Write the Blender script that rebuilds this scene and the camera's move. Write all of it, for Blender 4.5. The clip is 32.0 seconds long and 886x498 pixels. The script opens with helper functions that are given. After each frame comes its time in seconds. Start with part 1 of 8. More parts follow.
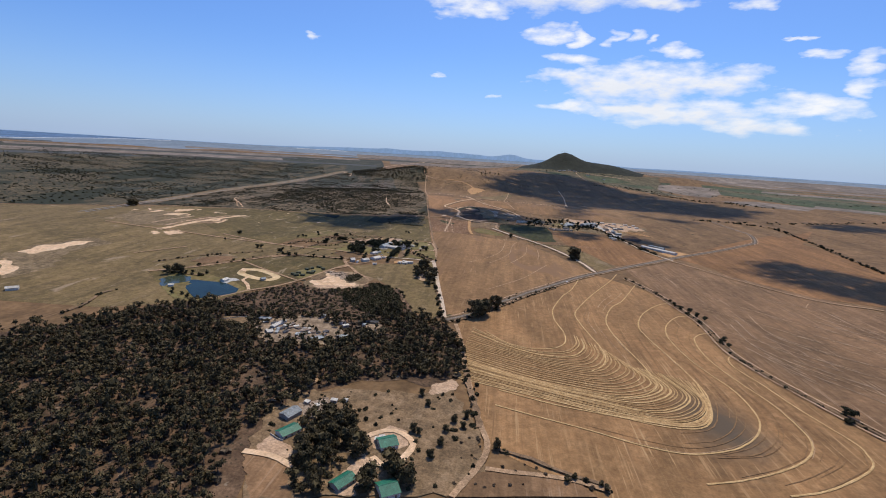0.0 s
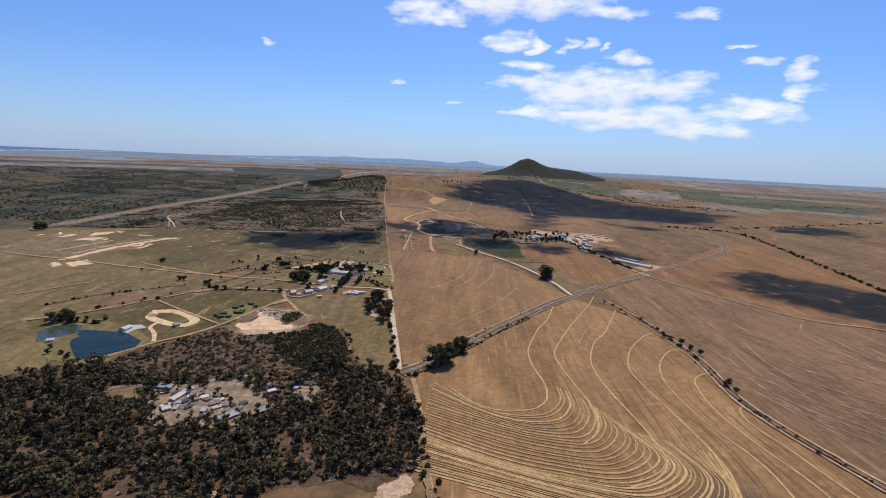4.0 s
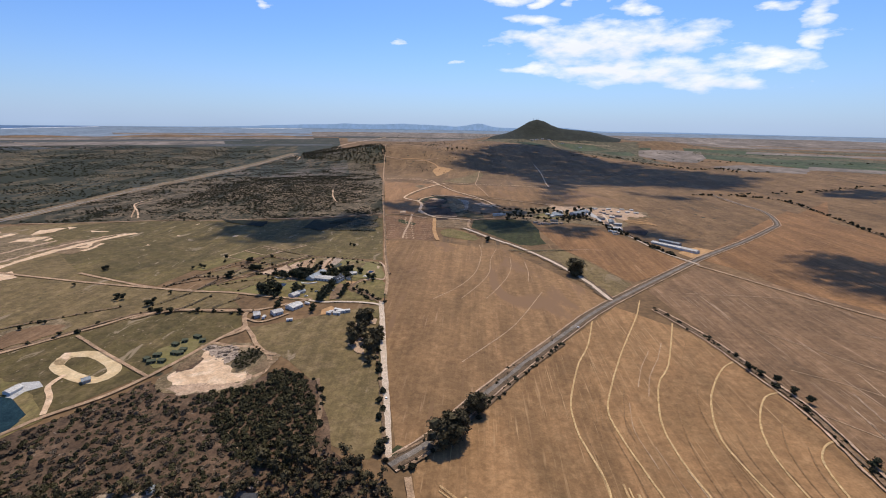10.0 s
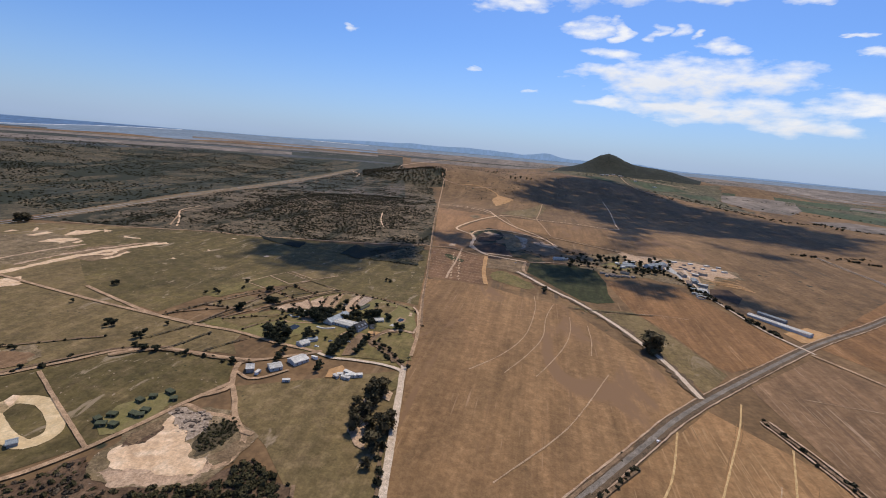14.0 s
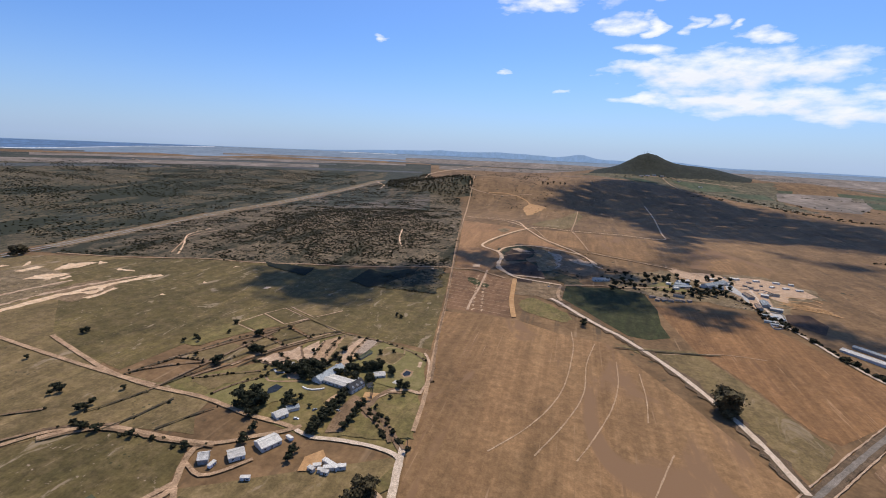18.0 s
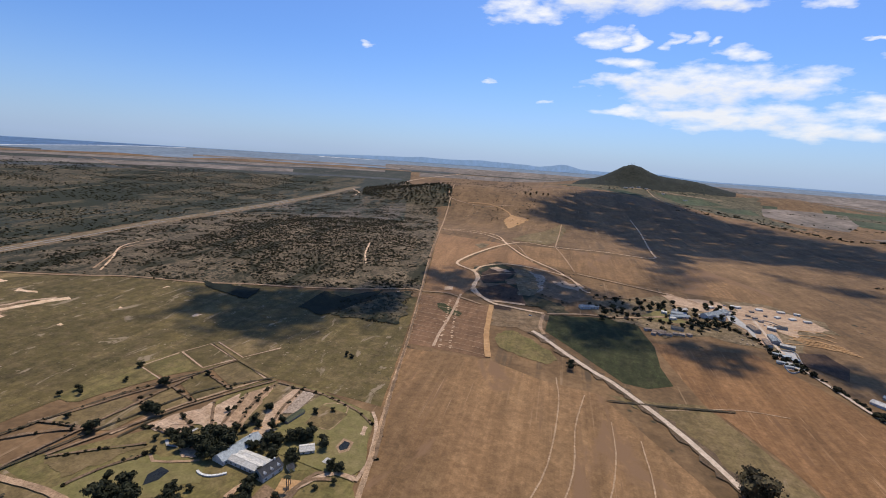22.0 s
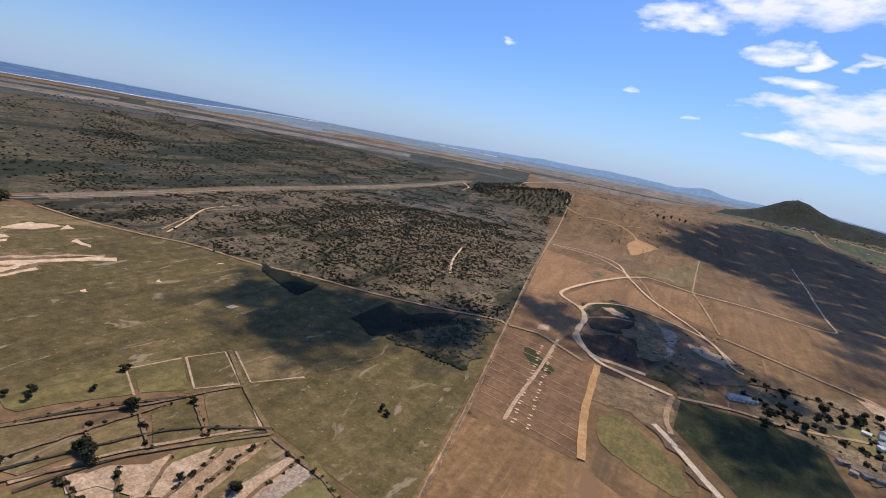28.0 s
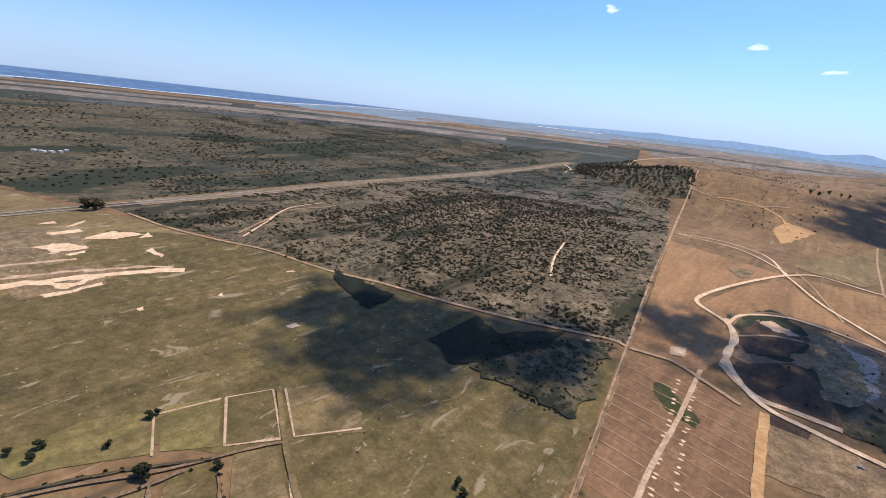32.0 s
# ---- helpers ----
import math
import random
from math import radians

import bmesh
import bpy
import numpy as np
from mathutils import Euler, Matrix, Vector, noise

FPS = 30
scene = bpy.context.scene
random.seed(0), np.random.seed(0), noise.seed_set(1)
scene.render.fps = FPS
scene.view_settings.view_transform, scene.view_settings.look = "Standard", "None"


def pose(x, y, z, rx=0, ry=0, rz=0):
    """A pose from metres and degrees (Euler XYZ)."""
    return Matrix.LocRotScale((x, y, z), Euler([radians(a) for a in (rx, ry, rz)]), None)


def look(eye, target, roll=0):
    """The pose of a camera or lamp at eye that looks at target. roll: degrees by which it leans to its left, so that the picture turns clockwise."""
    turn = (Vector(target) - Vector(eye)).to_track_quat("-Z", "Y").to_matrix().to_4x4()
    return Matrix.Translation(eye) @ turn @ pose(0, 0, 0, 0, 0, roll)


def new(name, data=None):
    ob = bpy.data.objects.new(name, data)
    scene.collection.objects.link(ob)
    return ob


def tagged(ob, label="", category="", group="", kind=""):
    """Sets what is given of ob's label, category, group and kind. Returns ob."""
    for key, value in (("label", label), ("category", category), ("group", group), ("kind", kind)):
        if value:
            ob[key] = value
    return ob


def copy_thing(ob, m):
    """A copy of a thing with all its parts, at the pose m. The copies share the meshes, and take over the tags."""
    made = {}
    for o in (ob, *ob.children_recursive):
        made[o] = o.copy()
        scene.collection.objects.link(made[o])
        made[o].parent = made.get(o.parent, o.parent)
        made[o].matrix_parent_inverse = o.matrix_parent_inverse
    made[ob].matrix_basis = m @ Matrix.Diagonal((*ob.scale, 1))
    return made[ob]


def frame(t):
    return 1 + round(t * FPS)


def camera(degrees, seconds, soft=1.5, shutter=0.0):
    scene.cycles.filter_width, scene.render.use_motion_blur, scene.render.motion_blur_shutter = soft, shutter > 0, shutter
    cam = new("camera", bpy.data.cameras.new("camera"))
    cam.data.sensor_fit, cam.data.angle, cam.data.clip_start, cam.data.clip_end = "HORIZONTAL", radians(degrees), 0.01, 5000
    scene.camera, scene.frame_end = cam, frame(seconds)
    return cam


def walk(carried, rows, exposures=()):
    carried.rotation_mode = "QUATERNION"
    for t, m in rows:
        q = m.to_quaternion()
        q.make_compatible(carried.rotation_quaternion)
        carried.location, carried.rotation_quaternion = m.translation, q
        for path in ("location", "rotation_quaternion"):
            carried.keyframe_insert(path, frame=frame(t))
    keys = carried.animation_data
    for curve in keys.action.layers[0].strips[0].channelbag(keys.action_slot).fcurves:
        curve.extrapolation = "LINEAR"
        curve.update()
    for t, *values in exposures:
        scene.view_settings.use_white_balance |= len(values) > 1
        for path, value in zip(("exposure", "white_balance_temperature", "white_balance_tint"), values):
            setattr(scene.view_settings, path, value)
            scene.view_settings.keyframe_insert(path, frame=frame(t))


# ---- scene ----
# ---- camera and world ----
cam = camera(86.43, 32.0, soft=1.0)
PATH = [
    (0.0, pose(-0.96, -51.88, 209.20, 78.66, -3.52, 7.86)),
    (0.5, pose(-0.59, -38.84, 210.09, 79.35, -3.91, 2.72)),
    (1.0, pose(-0.27, -25.82, 210.99, 80.16, -3.65, -0.48)),
    (1.5, pose(-0.05, -12.86, 211.95, 80.53, -3.52, -0.43)),
    (2.0, pose(0.00, -0.00, 212.99, 80.21, -3.44, 0.84)),
    (2.5, pose(-0.18, 12.71, 214.10, 79.85, -3.83, 2.34)),
    (3.0, pose(-0.64, 25.26, 215.34, 79.59, -3.81, 2.71)),
    (3.5, pose(-1.36, 37.68, 216.72, 79.59, -3.40, 2.68)),
    (4.0, pose(-2.29, 50.04, 218.19, 79.63, -2.68, 3.38)),
    (4.5, pose(-3.33, 62.50, 219.67, 79.45, -2.19, 4.61)),
    (6.5, pose(-7.54, 113.01, 225.45, 79.47, -0.67, 4.22)),
    (7.0, pose(-8.28, 126.04, 226.80, 77.72, -0.51, 3.78)),
    (7.5, pose(-8.71, 139.40, 227.99, 75.55, 0.12, 5.71)),
    (8.0, pose(-8.94, 152.94, 229.00, 73.64, 0.79, 8.33)),
    (8.5, pose(-9.02, 166.60, 229.81, 72.55, 1.08, 9.22)),
    (9.0, pose(-9.06, 180.32, 230.47, 72.65, 0.91, 7.90)),
    (9.5, pose(-9.16, 194.08, 231.10, 73.77, 0.34, 5.65)),
    (10.0, pose(-9.30, 207.98, 231.66, 75.28, -0.81, 3.86)),
    (10.5, pose(-9.43, 222.04, 232.17, 76.33, -1.90, 2.67)),
    (11.0, pose(-9.53, 236.19, 232.63, 76.45, -2.60, 2.35)),
    (11.5, pose(-9.64, 250.33, 233.04, 76.06, -3.04, 3.40)),
    (12.0, pose(-9.73, 264.44, 233.40, 75.68, -3.27, 6.25)),
    (12.5, pose(-9.79, 278.50, 233.84, 75.33, -3.26, 9.85)),
    (13.0, pose(-9.86, 292.50, 234.42, 75.57, -3.53, 12.14)),
    (13.5, pose(-9.99, 306.38, 235.20, 76.54, -4.26, 12.54)),
    (14.0, pose(-10.17, 320.11, 236.23, 77.66, -4.90, 11.79)),
    (14.5, pose(-10.34, 333.64, 237.48, 78.72, -4.94, 11.07)),
    (16.5, pose(-10.79, 386.83, 243.07, 80.25, -3.27, 9.44)),
    (17.0, pose(-10.90, 400.24, 244.26, 79.65, -3.24, 10.91)),
    (17.5, pose(-11.03, 413.64, 245.22, 78.70, -3.04, 13.30)),
    (18.0, pose(-11.22, 426.90, 245.97, 78.04, -2.53, 15.60)),
    (18.5, pose(-11.50, 440.10, 246.56, 78.22, -2.16, 16.63)),
    (19.0, pose(-11.91, 453.33, 247.02, 78.86, -2.02, 16.60)),
    (19.5, pose(-12.48, 466.64, 247.36, 78.95, -2.06, 16.07)),
    (20.0, pose(-13.15, 479.96, 247.49, 78.71, -1.71, 14.39)),
    (20.5, pose(-13.91, 493.25, 247.40, 78.87, -1.63, 12.55)),
    (21.0, pose(-14.81, 506.47, 247.15, 79.41, -2.16, 11.42)),
    (21.5, pose(-15.90, 519.68, 246.84, 79.45, -2.95, 11.73)),
    (22.0, pose(-17.21, 532.87, 246.47, 78.96, -3.83, 13.71)),
    (22.5, pose(-18.74, 546.06, 246.07, 78.33, -5.25, 16.25)),
    (23.0, pose(-20.46, 559.16, 245.65, 77.92, -6.89, 17.08)),
    (23.5, pose(-22.39, 572.15, 245.21, 77.58, -8.18, 16.54)),
    (24.0, pose(-24.54, 585.02, 244.70, 76.83, -8.61, 16.82)),
    (24.5, pose(-26.94, 597.85, 244.17, 75.85, -8.71, 18.83)),
    (25.0, pose(-29.68, 610.69, 243.70, 75.15, -9.13, 21.81)),
    (25.5, pose(-32.83, 623.51, 243.28, 74.99, -9.90, 23.87)),
    (27.5, pose(-47.50, 674.58, 241.81, 75.66, -11.32, 27.26)),
    (28.0, pose(-51.76, 687.17, 241.33, 76.84, -10.76, 28.50)),
    (28.5, pose(-56.55, 699.61, 240.69, 78.61, -9.79, 28.75)),
    (29.0, pose(-61.77, 711.90, 239.86, 79.24, -9.13, 29.45)),
    (29.5, pose(-67.32, 724.05, 238.89, 78.22, -8.59, 31.55)),
    (30.0, pose(-73.13, 736.09, 237.88, 76.87, -7.72, 35.02)),
    (30.5, pose(-79.18, 748.04, 236.94, 75.42, -6.67, 37.91)),
    (31.0, pose(-85.40, 759.91, 236.15, 74.33, -6.03, 38.95)),
    (31.5, pose(-91.80, 771.64, 235.50, 73.76, -5.86, 39.54)),
    (32.0, pose(-98.34, 783.20, 234.93, 73.38, -6.34, 40.00)),
]
walk(cam, PATH, exposures=[(0, 0), (4, 0.05), (6.5, 0.04), (7, 0.08), (8, 0.24), (9, 0.3), (10, 0.12), (13, 0.1), (14, -0.06), (16.5, -0.04), (18, 0.1), (20, 0.06), (22, 0.02), (24, 0.08), (25, 0.15), (28, 0.1), (30, 0.28), (32, 0.5)])

SUN_AZ, SUN_EL = 8.0, 61.0   # degrees, azimuth clockwise from +y
world = bpy.data.worlds.new("sky")
scene.world = world
world.use_nodes = True
wn, wl = world.node_tree.nodes, world.node_tree.links
wn.clear()


def wmath(op, a, b=None, clamp=False):
    n = wn.new("ShaderNodeMath")
    n.operation, n.use_clamp = op, clamp
    for k, v in enumerate((a, b)):
        if v is None:
            continue
        if isinstance(v, (int, float)):
            n.inputs[k].default_value = v
        else:
            wl.new(v, n.inputs[k])
    return n.outputs[0]


w_out, w_bg = wn.new("ShaderNodeOutputWorld"), wn.new("ShaderNodeBackground")
sky = wn.new("ShaderNodeTexSky")
sky.sky_type, sky.sun_disc = "NISHITA", False
sky.sun_elevation, sky.sun_rotation = radians(SUN_EL), radians(SUN_AZ)
sky.altitude, sky.air_density, sky.dust_density, sky.ozone_density = 200, 1.0, 1.1, 2.2
coord = wn.new("ShaderNodeTexCoord")
xyz = wn.new("ShaderNodeSeparateXYZ")
wl.new(coord.outputs["Generated"], xyz.inputs[0])
azim = wmath("ARCTAN2", xyz.outputs["X"], xyz.outputs["Y"])
elev = wmath("ARCSINE", xyz.outputs["Z"])
flat = wn.new("ShaderNodeCombineXYZ")
wl.new(azim, flat.inputs[0])
wl.new(wmath("MULTIPLY", elev, 2.6), flat.inputs[1])
puff = wn.new("ShaderNodeTexNoise")
puff.inputs["Scale"].default_value, puff.inputs["Detail"].default_value = 20.0, 8.0
puff.inputs["Roughness"].default_value = 0.55
wl.new(flat.outputs[0], puff.inputs["Vector"])
broad = wn.new("ShaderNodeTexNoise")
broad.inputs["Scale"].default_value, broad.inputs["Detail"].default_value = 3.2, 3.0
wl.new(flat.outputs[0], broad.inputs["Vector"])
# clouds: azimuth, elevation, half width, half height, all in degrees
CLOUDS = [
    (13.2, 8.9, 8.0, 2.2),
    (8.5, 9.3, 6.4, 0.9),
    (5.8, 11.1, 3.3, 0.8),
    (20.2, 9.0, 5.3, 1.5),
    (6.4, 6.4, 3.6, 0.6),
    (12.4, 6.3, 6.6, 0.8),
    (18.6, 5.6, 7.8, 1.2),
    (24.3, 4.5, 5.8, 0.9),
    (28.1, 6.7, 3.9, 1.1),
    (32.1, 9.9, 1.7, 1.0),
    (32.8, 8.0, 1.6, 0.8),
    (3.1, 13.7, 2.6, 0.9),
    (6.2, 13.3, 1.0, 0.8),
    (9.8, 13.1, 1.0, 0.6),
    (12.0, 13.5, 1.1, 0.8),
    (14.3, 13.2, 0.8, 0.6),
    (16.9, 12.1, 2.2, 0.6),
    (27.6, 12.7, 0.7, 0.3),
    (29.2, 11.0, 1.3, 0.5),
    (-6.0, 16.2, 3.9, 1.2),
    (4.6, 17.4, 8.6, 2.0),
    (13.2, 16.5, 4.8, 0.6),
    (22.5, 15.7, 2.4, 0.5),
    (-23.9, 11.8, 1.1, 0.3),
    (-8.5, 8.9, 0.5, 0.3),
    (-2.6, 6.5, 1.0, 0.3),
]
warp = wn.new("ShaderNodeTexNoise")
warp.inputs["Scale"].default_value, warp.inputs["Detail"].default_value = 8.0, 5.0
wl.new(flat.outputs[0], warp.inputs["Vector"])
drift = wn.new("ShaderNodeSeparateColor")
wl.new(warp.outputs["Color"], drift.inputs[0])
azim_w = wmath("ADD", azim, wmath("MULTIPLY", wmath("SUBTRACT", drift.outputs[0], 0.5), 0.20))
elev_w = wmath("ADD", elev, wmath("MULTIPLY", wmath("SUBTRACT", drift.outputs[1], 0.5), 0.055))
mass, above = None, None
for az, el, ra, re in CLOUDS:
    dx = wmath("DIVIDE", wmath("SUBTRACT", azim_w, radians(az)), radians(ra))
    dy = wmath("DIVIDE", wmath("SUBTRACT", elev_w, radians(el)), radians(re))
    d = wmath("SUBTRACT", 1.0, wmath("ADD", wmath("MULTIPLY", dx, dx), wmath("MULTIPLY", dy, dy)))
    d = wmath("MAXIMUM", wmath("SUBTRACT", d, 0.45) if az < 0 and el < 12 else d, -1.5)
    mass = d if mass is None else wmath("MAXIMUM", mass, d)
    if ra > 4.5:   # how much cloud stands over this spot: heavy clouds have greyer bases
        up = wmath("SUBTRACT", dy, -0.55)
        u = wmath("SUBTRACT", 1.0, wmath("ADD", wmath("MULTIPLY", dx, dx), wmath("MULTIPLY", up, up)))
        above = u if above is None else wmath("MAXIMUM", above, u)
shape = wmath("ADD", wmath("MULTIPLY", mass, 0.62), wmath("MULTIPLY", wmath("SUBTRACT", puff.outputs["Fac"], 0.5), 2.2))
cover = wmath("MULTIPLY", wmath("ADD", shape, 0.16), 1.15, clamp=True)
cover = wmath("MULTIPLY", cover, 0.9)
grey = wmath("ADD", wmath("MULTIPLY", above, 0.35), wmath("MULTIPLY", wmath("SUBTRACT", puff.outputs["Fac"], 0.45), 0.9), clamp=True)
# thin white air low over the land
low = wmath("SUBTRACT", 1.0, wmath("DIVIDE", wmath("ABSOLUTE", elev), radians(13.0)), clamp=True)
veil = wmath("MULTIPLY", wmath("MULTIPLY", low, low), wmath("ADD", 0.46, wmath("MULTIPLY", broad.outputs["Fac"], 0.25)))
mix1, mix2 = wn.new("ShaderNodeMix"), wn.new("ShaderNodeMix")
tint = wn.new("ShaderNodeMix")
for m in (mix1, mix2, tint):
    m.data_type = "RGBA"
tint.blend_type = "MULTIPLY"
tint.inputs["Factor"].default_value = 1.0
wl.new(sky.outputs[0], tint.inputs["A"])
tint.inputs["B"].default_value = (0.60, 0.885, 1.38, 1)
wl.new(veil, mix1.inputs["Factor"])
wl.new(tint.outputs["Result"], mix1.inputs["A"])
mix1.inputs["B"].default_value = (4.9, 6.2, 8.9, 1)
wl.new(cover, mix2.inputs["Factor"])
wl.new(mix1.outputs["Result"], mix2.inputs["A"])
body = wn.new("ShaderNodeMix")
body.data_type = "RGBA"
body.inputs["A"].default_value, body.inputs["B"].default_value = (9.8, 9.8, 9.9, 1), (7.4, 7.6, 8.2, 1)
wl.new(grey, body.inputs["Factor"])
wl.new(body.outputs["Result"], mix2.inputs["B"])
wl.new(mix2.outputs["Result"], w_bg.inputs["Color"])
w_bg.inputs["Strength"].default_value = 0.10
wl.new(w_bg.outputs[0], w_out.inputs[0])

sun = new("sun", bpy.data.lights.new("sun", "SUN"))
sun.data.energy, sun.data.angle, sun.data.color = 3.55, radians(0.53), (1.0, 0.915, 0.785)
sun_way = Vector((math.sin(radians(SUN_AZ)) * math.cos(radians(SUN_EL)), math.cos(radians(SUN_AZ)) * math.cos(radians(SUN_EL)), math.sin(radians(SUN_EL))))
sun.matrix_world = look((0, 0, 1500), Vector((0, 0, 1500)) - sun_way)

# ---- materials ----
def mat(name, colours, big=0.012, fine=0.35, rough=0.95, bump=0.0, stripe=None, speck=None, metal=0.0, emit=None, isl=0.0, rand=0.0, patch=None, oval_tint=None, alpha=None, spec=0.2, blotch=0.45, grain=0.75, lines=None, dots=None):
    """A ground or surface material. colours: three linear colours, mixed by noise at two scales (per metre).
    stripe: (angle in degrees, metres, strength); speck: (colour, per metre, cover); lines: rows of (angle, metres, colour, cover);
    dots: rows of (colour, metres from plant to plant, size, patches per metre, bare below, thick above)."""
    m = bpy.data.materials.new(name)
    m.use_nodes = True
    n, l = m.node_tree.nodes, m.node_tree.links
    b = n["Principled BSDF"]
    b.inputs["Roughness"].default_value, b.inputs["Metallic"].default_value = rough, metal
    b.inputs["Specular IOR Level"].default_value = spec
    geo = n.new("ShaderNodeNewGeometry")

    def tex(scale, detail, warp=0.0, stretch=None):
        t = n.new("ShaderNodeTexNoise")
        t.inputs["Scale"].default_value, t.inputs["Detail"].default_value = scale, detail
        t.inputs["Distortion"].default_value, t.inputs["Roughness"].default_value = warp, 0.62
        if stretch:
            mp = n.new("ShaderNodeMapping")
            mp.inputs["Rotation"].default_value = (0, 0, radians(stretch[0]))
            mp.inputs["Scale"].default_value = (1.0, stretch[1], 1.0)
            l.new(geo.outputs["Position"], mp.inputs["Vector"])
            l.new(mp.outputs[0], t.inputs["Vector"])
        else:
            l.new(geo.outputs["Position"], t.inputs["Vector"])
        return t.outputs["Fac"]

    def ramp(fac, lo, hi):
        r = n.new("ShaderNodeMapRange")
        r.inputs[1].default_value, r.inputs[2].default_value = lo, hi
        l.new(fac, r.inputs[0])
        return r.outputs[0]

    def mixc(fac, a, c, kind="MIX"):
        x = n.new("ShaderNodeMix")
        x.data_type, x.blend_type = "RGBA", kind
        for key, v in (("Factor", fac), ("A", a), ("B", c)):
            if isinstance(v, (int, float)):
                x.inputs[key].default_value = v
            elif isinstance(v, tuple):
                x.inputs[key].default_value = (*v, 1)
            else:
                l.new(v, x.inputs[key])
        return x.outputs["Result"]

    f_big, f_mid, f_fine = tex(big, 5, 0.6), tex(fine * 0.35, 5, 0.3), tex(fine * 2.2, 3)
    col = mixc(ramp(f_big, 0.36, 0.64), colours[0], colours[1])
    col = mixc(ramp(f_mid, 0.46, 0.80), col, colours[2])
    col = mixc(grain, col, mixc(ramp(f_fine, 0.32, 0.68), (0.58, 0.56, 0.54), (1.38, 1.38, 1.38)), "MULTIPLY")
    f_blot = tex(fine * 0.6, 6, 0.5)
    col = mixc(blotch, col, mixc(ramp(f_blot, 0.36, 0.64), (0.66, 0.65, 0.63), (1.3, 1.3, 1.29)), "MULTIPLY")
    if big < 0.035 and not emit:   # broad fading of the cover, drawn out along the tillage
        wide_mark = tex(big * 2.2, 7, 1.0, (stripe[0], 0.3) if stripe else None)
        col = mixc(0.9, col, mixc(ramp(wide_mark, 0.36, 0.64), (0.74, 0.75, 0.74), (1.22, 1.20, 1.18)), "MULTIPLY")
    if stripe:
        ang, width, power = stripe
        s = tex(1.0 / width, 2, 0.0, (ang, 0.012))
        wide = tex(0.16 / width, 3, 0.4, (ang, 0.05))
        col = mixc(power, col, mixc(ramp(s, 0.38, 0.62), (0.45, 0.43, 0.40), (1.15, 1.15, 1.15)), "MULTIPLY")
        col = mixc(min(1.0, power * 1.6), col, mixc(ramp(wide, 0.40, 0.66), (0.72, 0.71, 0.70), (1.12, 1.12, 1.12)), "MULTIPLY")
    for ang, width, shade, cov in lines or ():   # long thin scratches of wheels and tines
        s = tex(1.0 / width, 3, 0.0, (ang, 0.02))
        where = tex(0.02, 3, 0.5)
        both = n.new("ShaderNodeMath")
        both.operation = "MULTIPLY"
        l.new(ramp(s, 0.66 - cov, 0.72 - cov), both.inputs[0])
        l.new(ramp(where, 0.40, 0.62), both.inputs[1])
        col = mixc(both.outputs[0], col, shade)
    if patch:
        s = tex(patch[1], 6, 0.8, (patch[2], 0.35))
        col = mixc(ramp(s, patch[3], patch[3] + 0.05), col, patch[0])
    if speck:
        s = tex(speck[1], 2)
        col = mixc(ramp(s, 0.5 + (0.5 - speck[2]) * 0.5, 0.56 + (0.5 - speck[2]) * 0.5), col, speck[0])
    for shade, cell, size, pat, lo, hi in dots or ():   # single low plants
        v = n.new("ShaderNodeTexVoronoi")
        v.voronoi_dimensions = "2D"
        v.inputs["Scale"].default_value = 1.0 / cell
        l.new(geo.outputs["Position"], v.inputs["Vector"])
        sp = n.new("ShaderNodeSeparateColor")
        l.new(v.outputs["Color"], sp.inputs[0])
        r1, r2, r3 = (n.new("ShaderNodeMath") for _ in range(3))
        r1.operation, r2.operation, r3.operation = "MULTIPLY", "SUBTRACT", "MULTIPLY"
        l.new(ramp(tex(pat, 5, 0.6), lo, hi), r1.inputs[0])
        l.new(ramp(sp.outputs["Red"], -0.35, 1.0), r1.inputs[1])
        w = n.new("ShaderNodeMath")
        w.operation, w.inputs[1].default_value = "MULTIPLY", size
        l.new(r1.outputs[0], w.inputs[0])
        l.new(w.outputs[0], r2.inputs[0])
        l.new(v.outputs["Distance"], r2.inputs[1])
        r3.use_clamp, r3.inputs[1].default_value = True, 9.0
        l.new(r2.outputs[0], r3.inputs[0])
        col = mixc(r3.outputs[0], col, shade)
    # One elliptical patch mixes to its own colour, with a wavering soft edge.
    if oval_tint:
        sx, sy, rx, ry, shade = oval_tint
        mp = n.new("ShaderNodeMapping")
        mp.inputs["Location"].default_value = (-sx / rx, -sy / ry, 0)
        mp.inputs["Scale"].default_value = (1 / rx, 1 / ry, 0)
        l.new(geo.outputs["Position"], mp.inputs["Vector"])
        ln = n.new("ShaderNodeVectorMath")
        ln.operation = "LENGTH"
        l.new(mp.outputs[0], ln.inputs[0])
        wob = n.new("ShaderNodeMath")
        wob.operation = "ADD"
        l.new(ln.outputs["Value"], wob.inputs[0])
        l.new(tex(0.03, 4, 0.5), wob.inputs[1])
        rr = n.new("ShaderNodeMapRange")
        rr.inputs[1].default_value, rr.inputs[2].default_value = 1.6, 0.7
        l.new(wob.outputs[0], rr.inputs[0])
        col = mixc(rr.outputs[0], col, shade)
    if isl or rand:
        v = n.new("ShaderNodeHueSaturation")
        if isl:
            src = geo.outputs["Random Per Island"]
        else:
            oi = n.new("ShaderNodeObjectInfo")
            src = oi.outputs["Random"]
        mr = n.new("ShaderNodeMapRange")
        mr.inputs[3].default_value, mr.inputs[4].default_value = 1 - (isl or rand), 1 + (isl or rand)
        l.new(src, mr.inputs[0])
        l.new(mr.outputs[0], v.inputs["Value"])
        l.new(col, v.inputs["Color"])
        col = v.outputs[0]
    l.new(col, b.inputs["Base Color"])
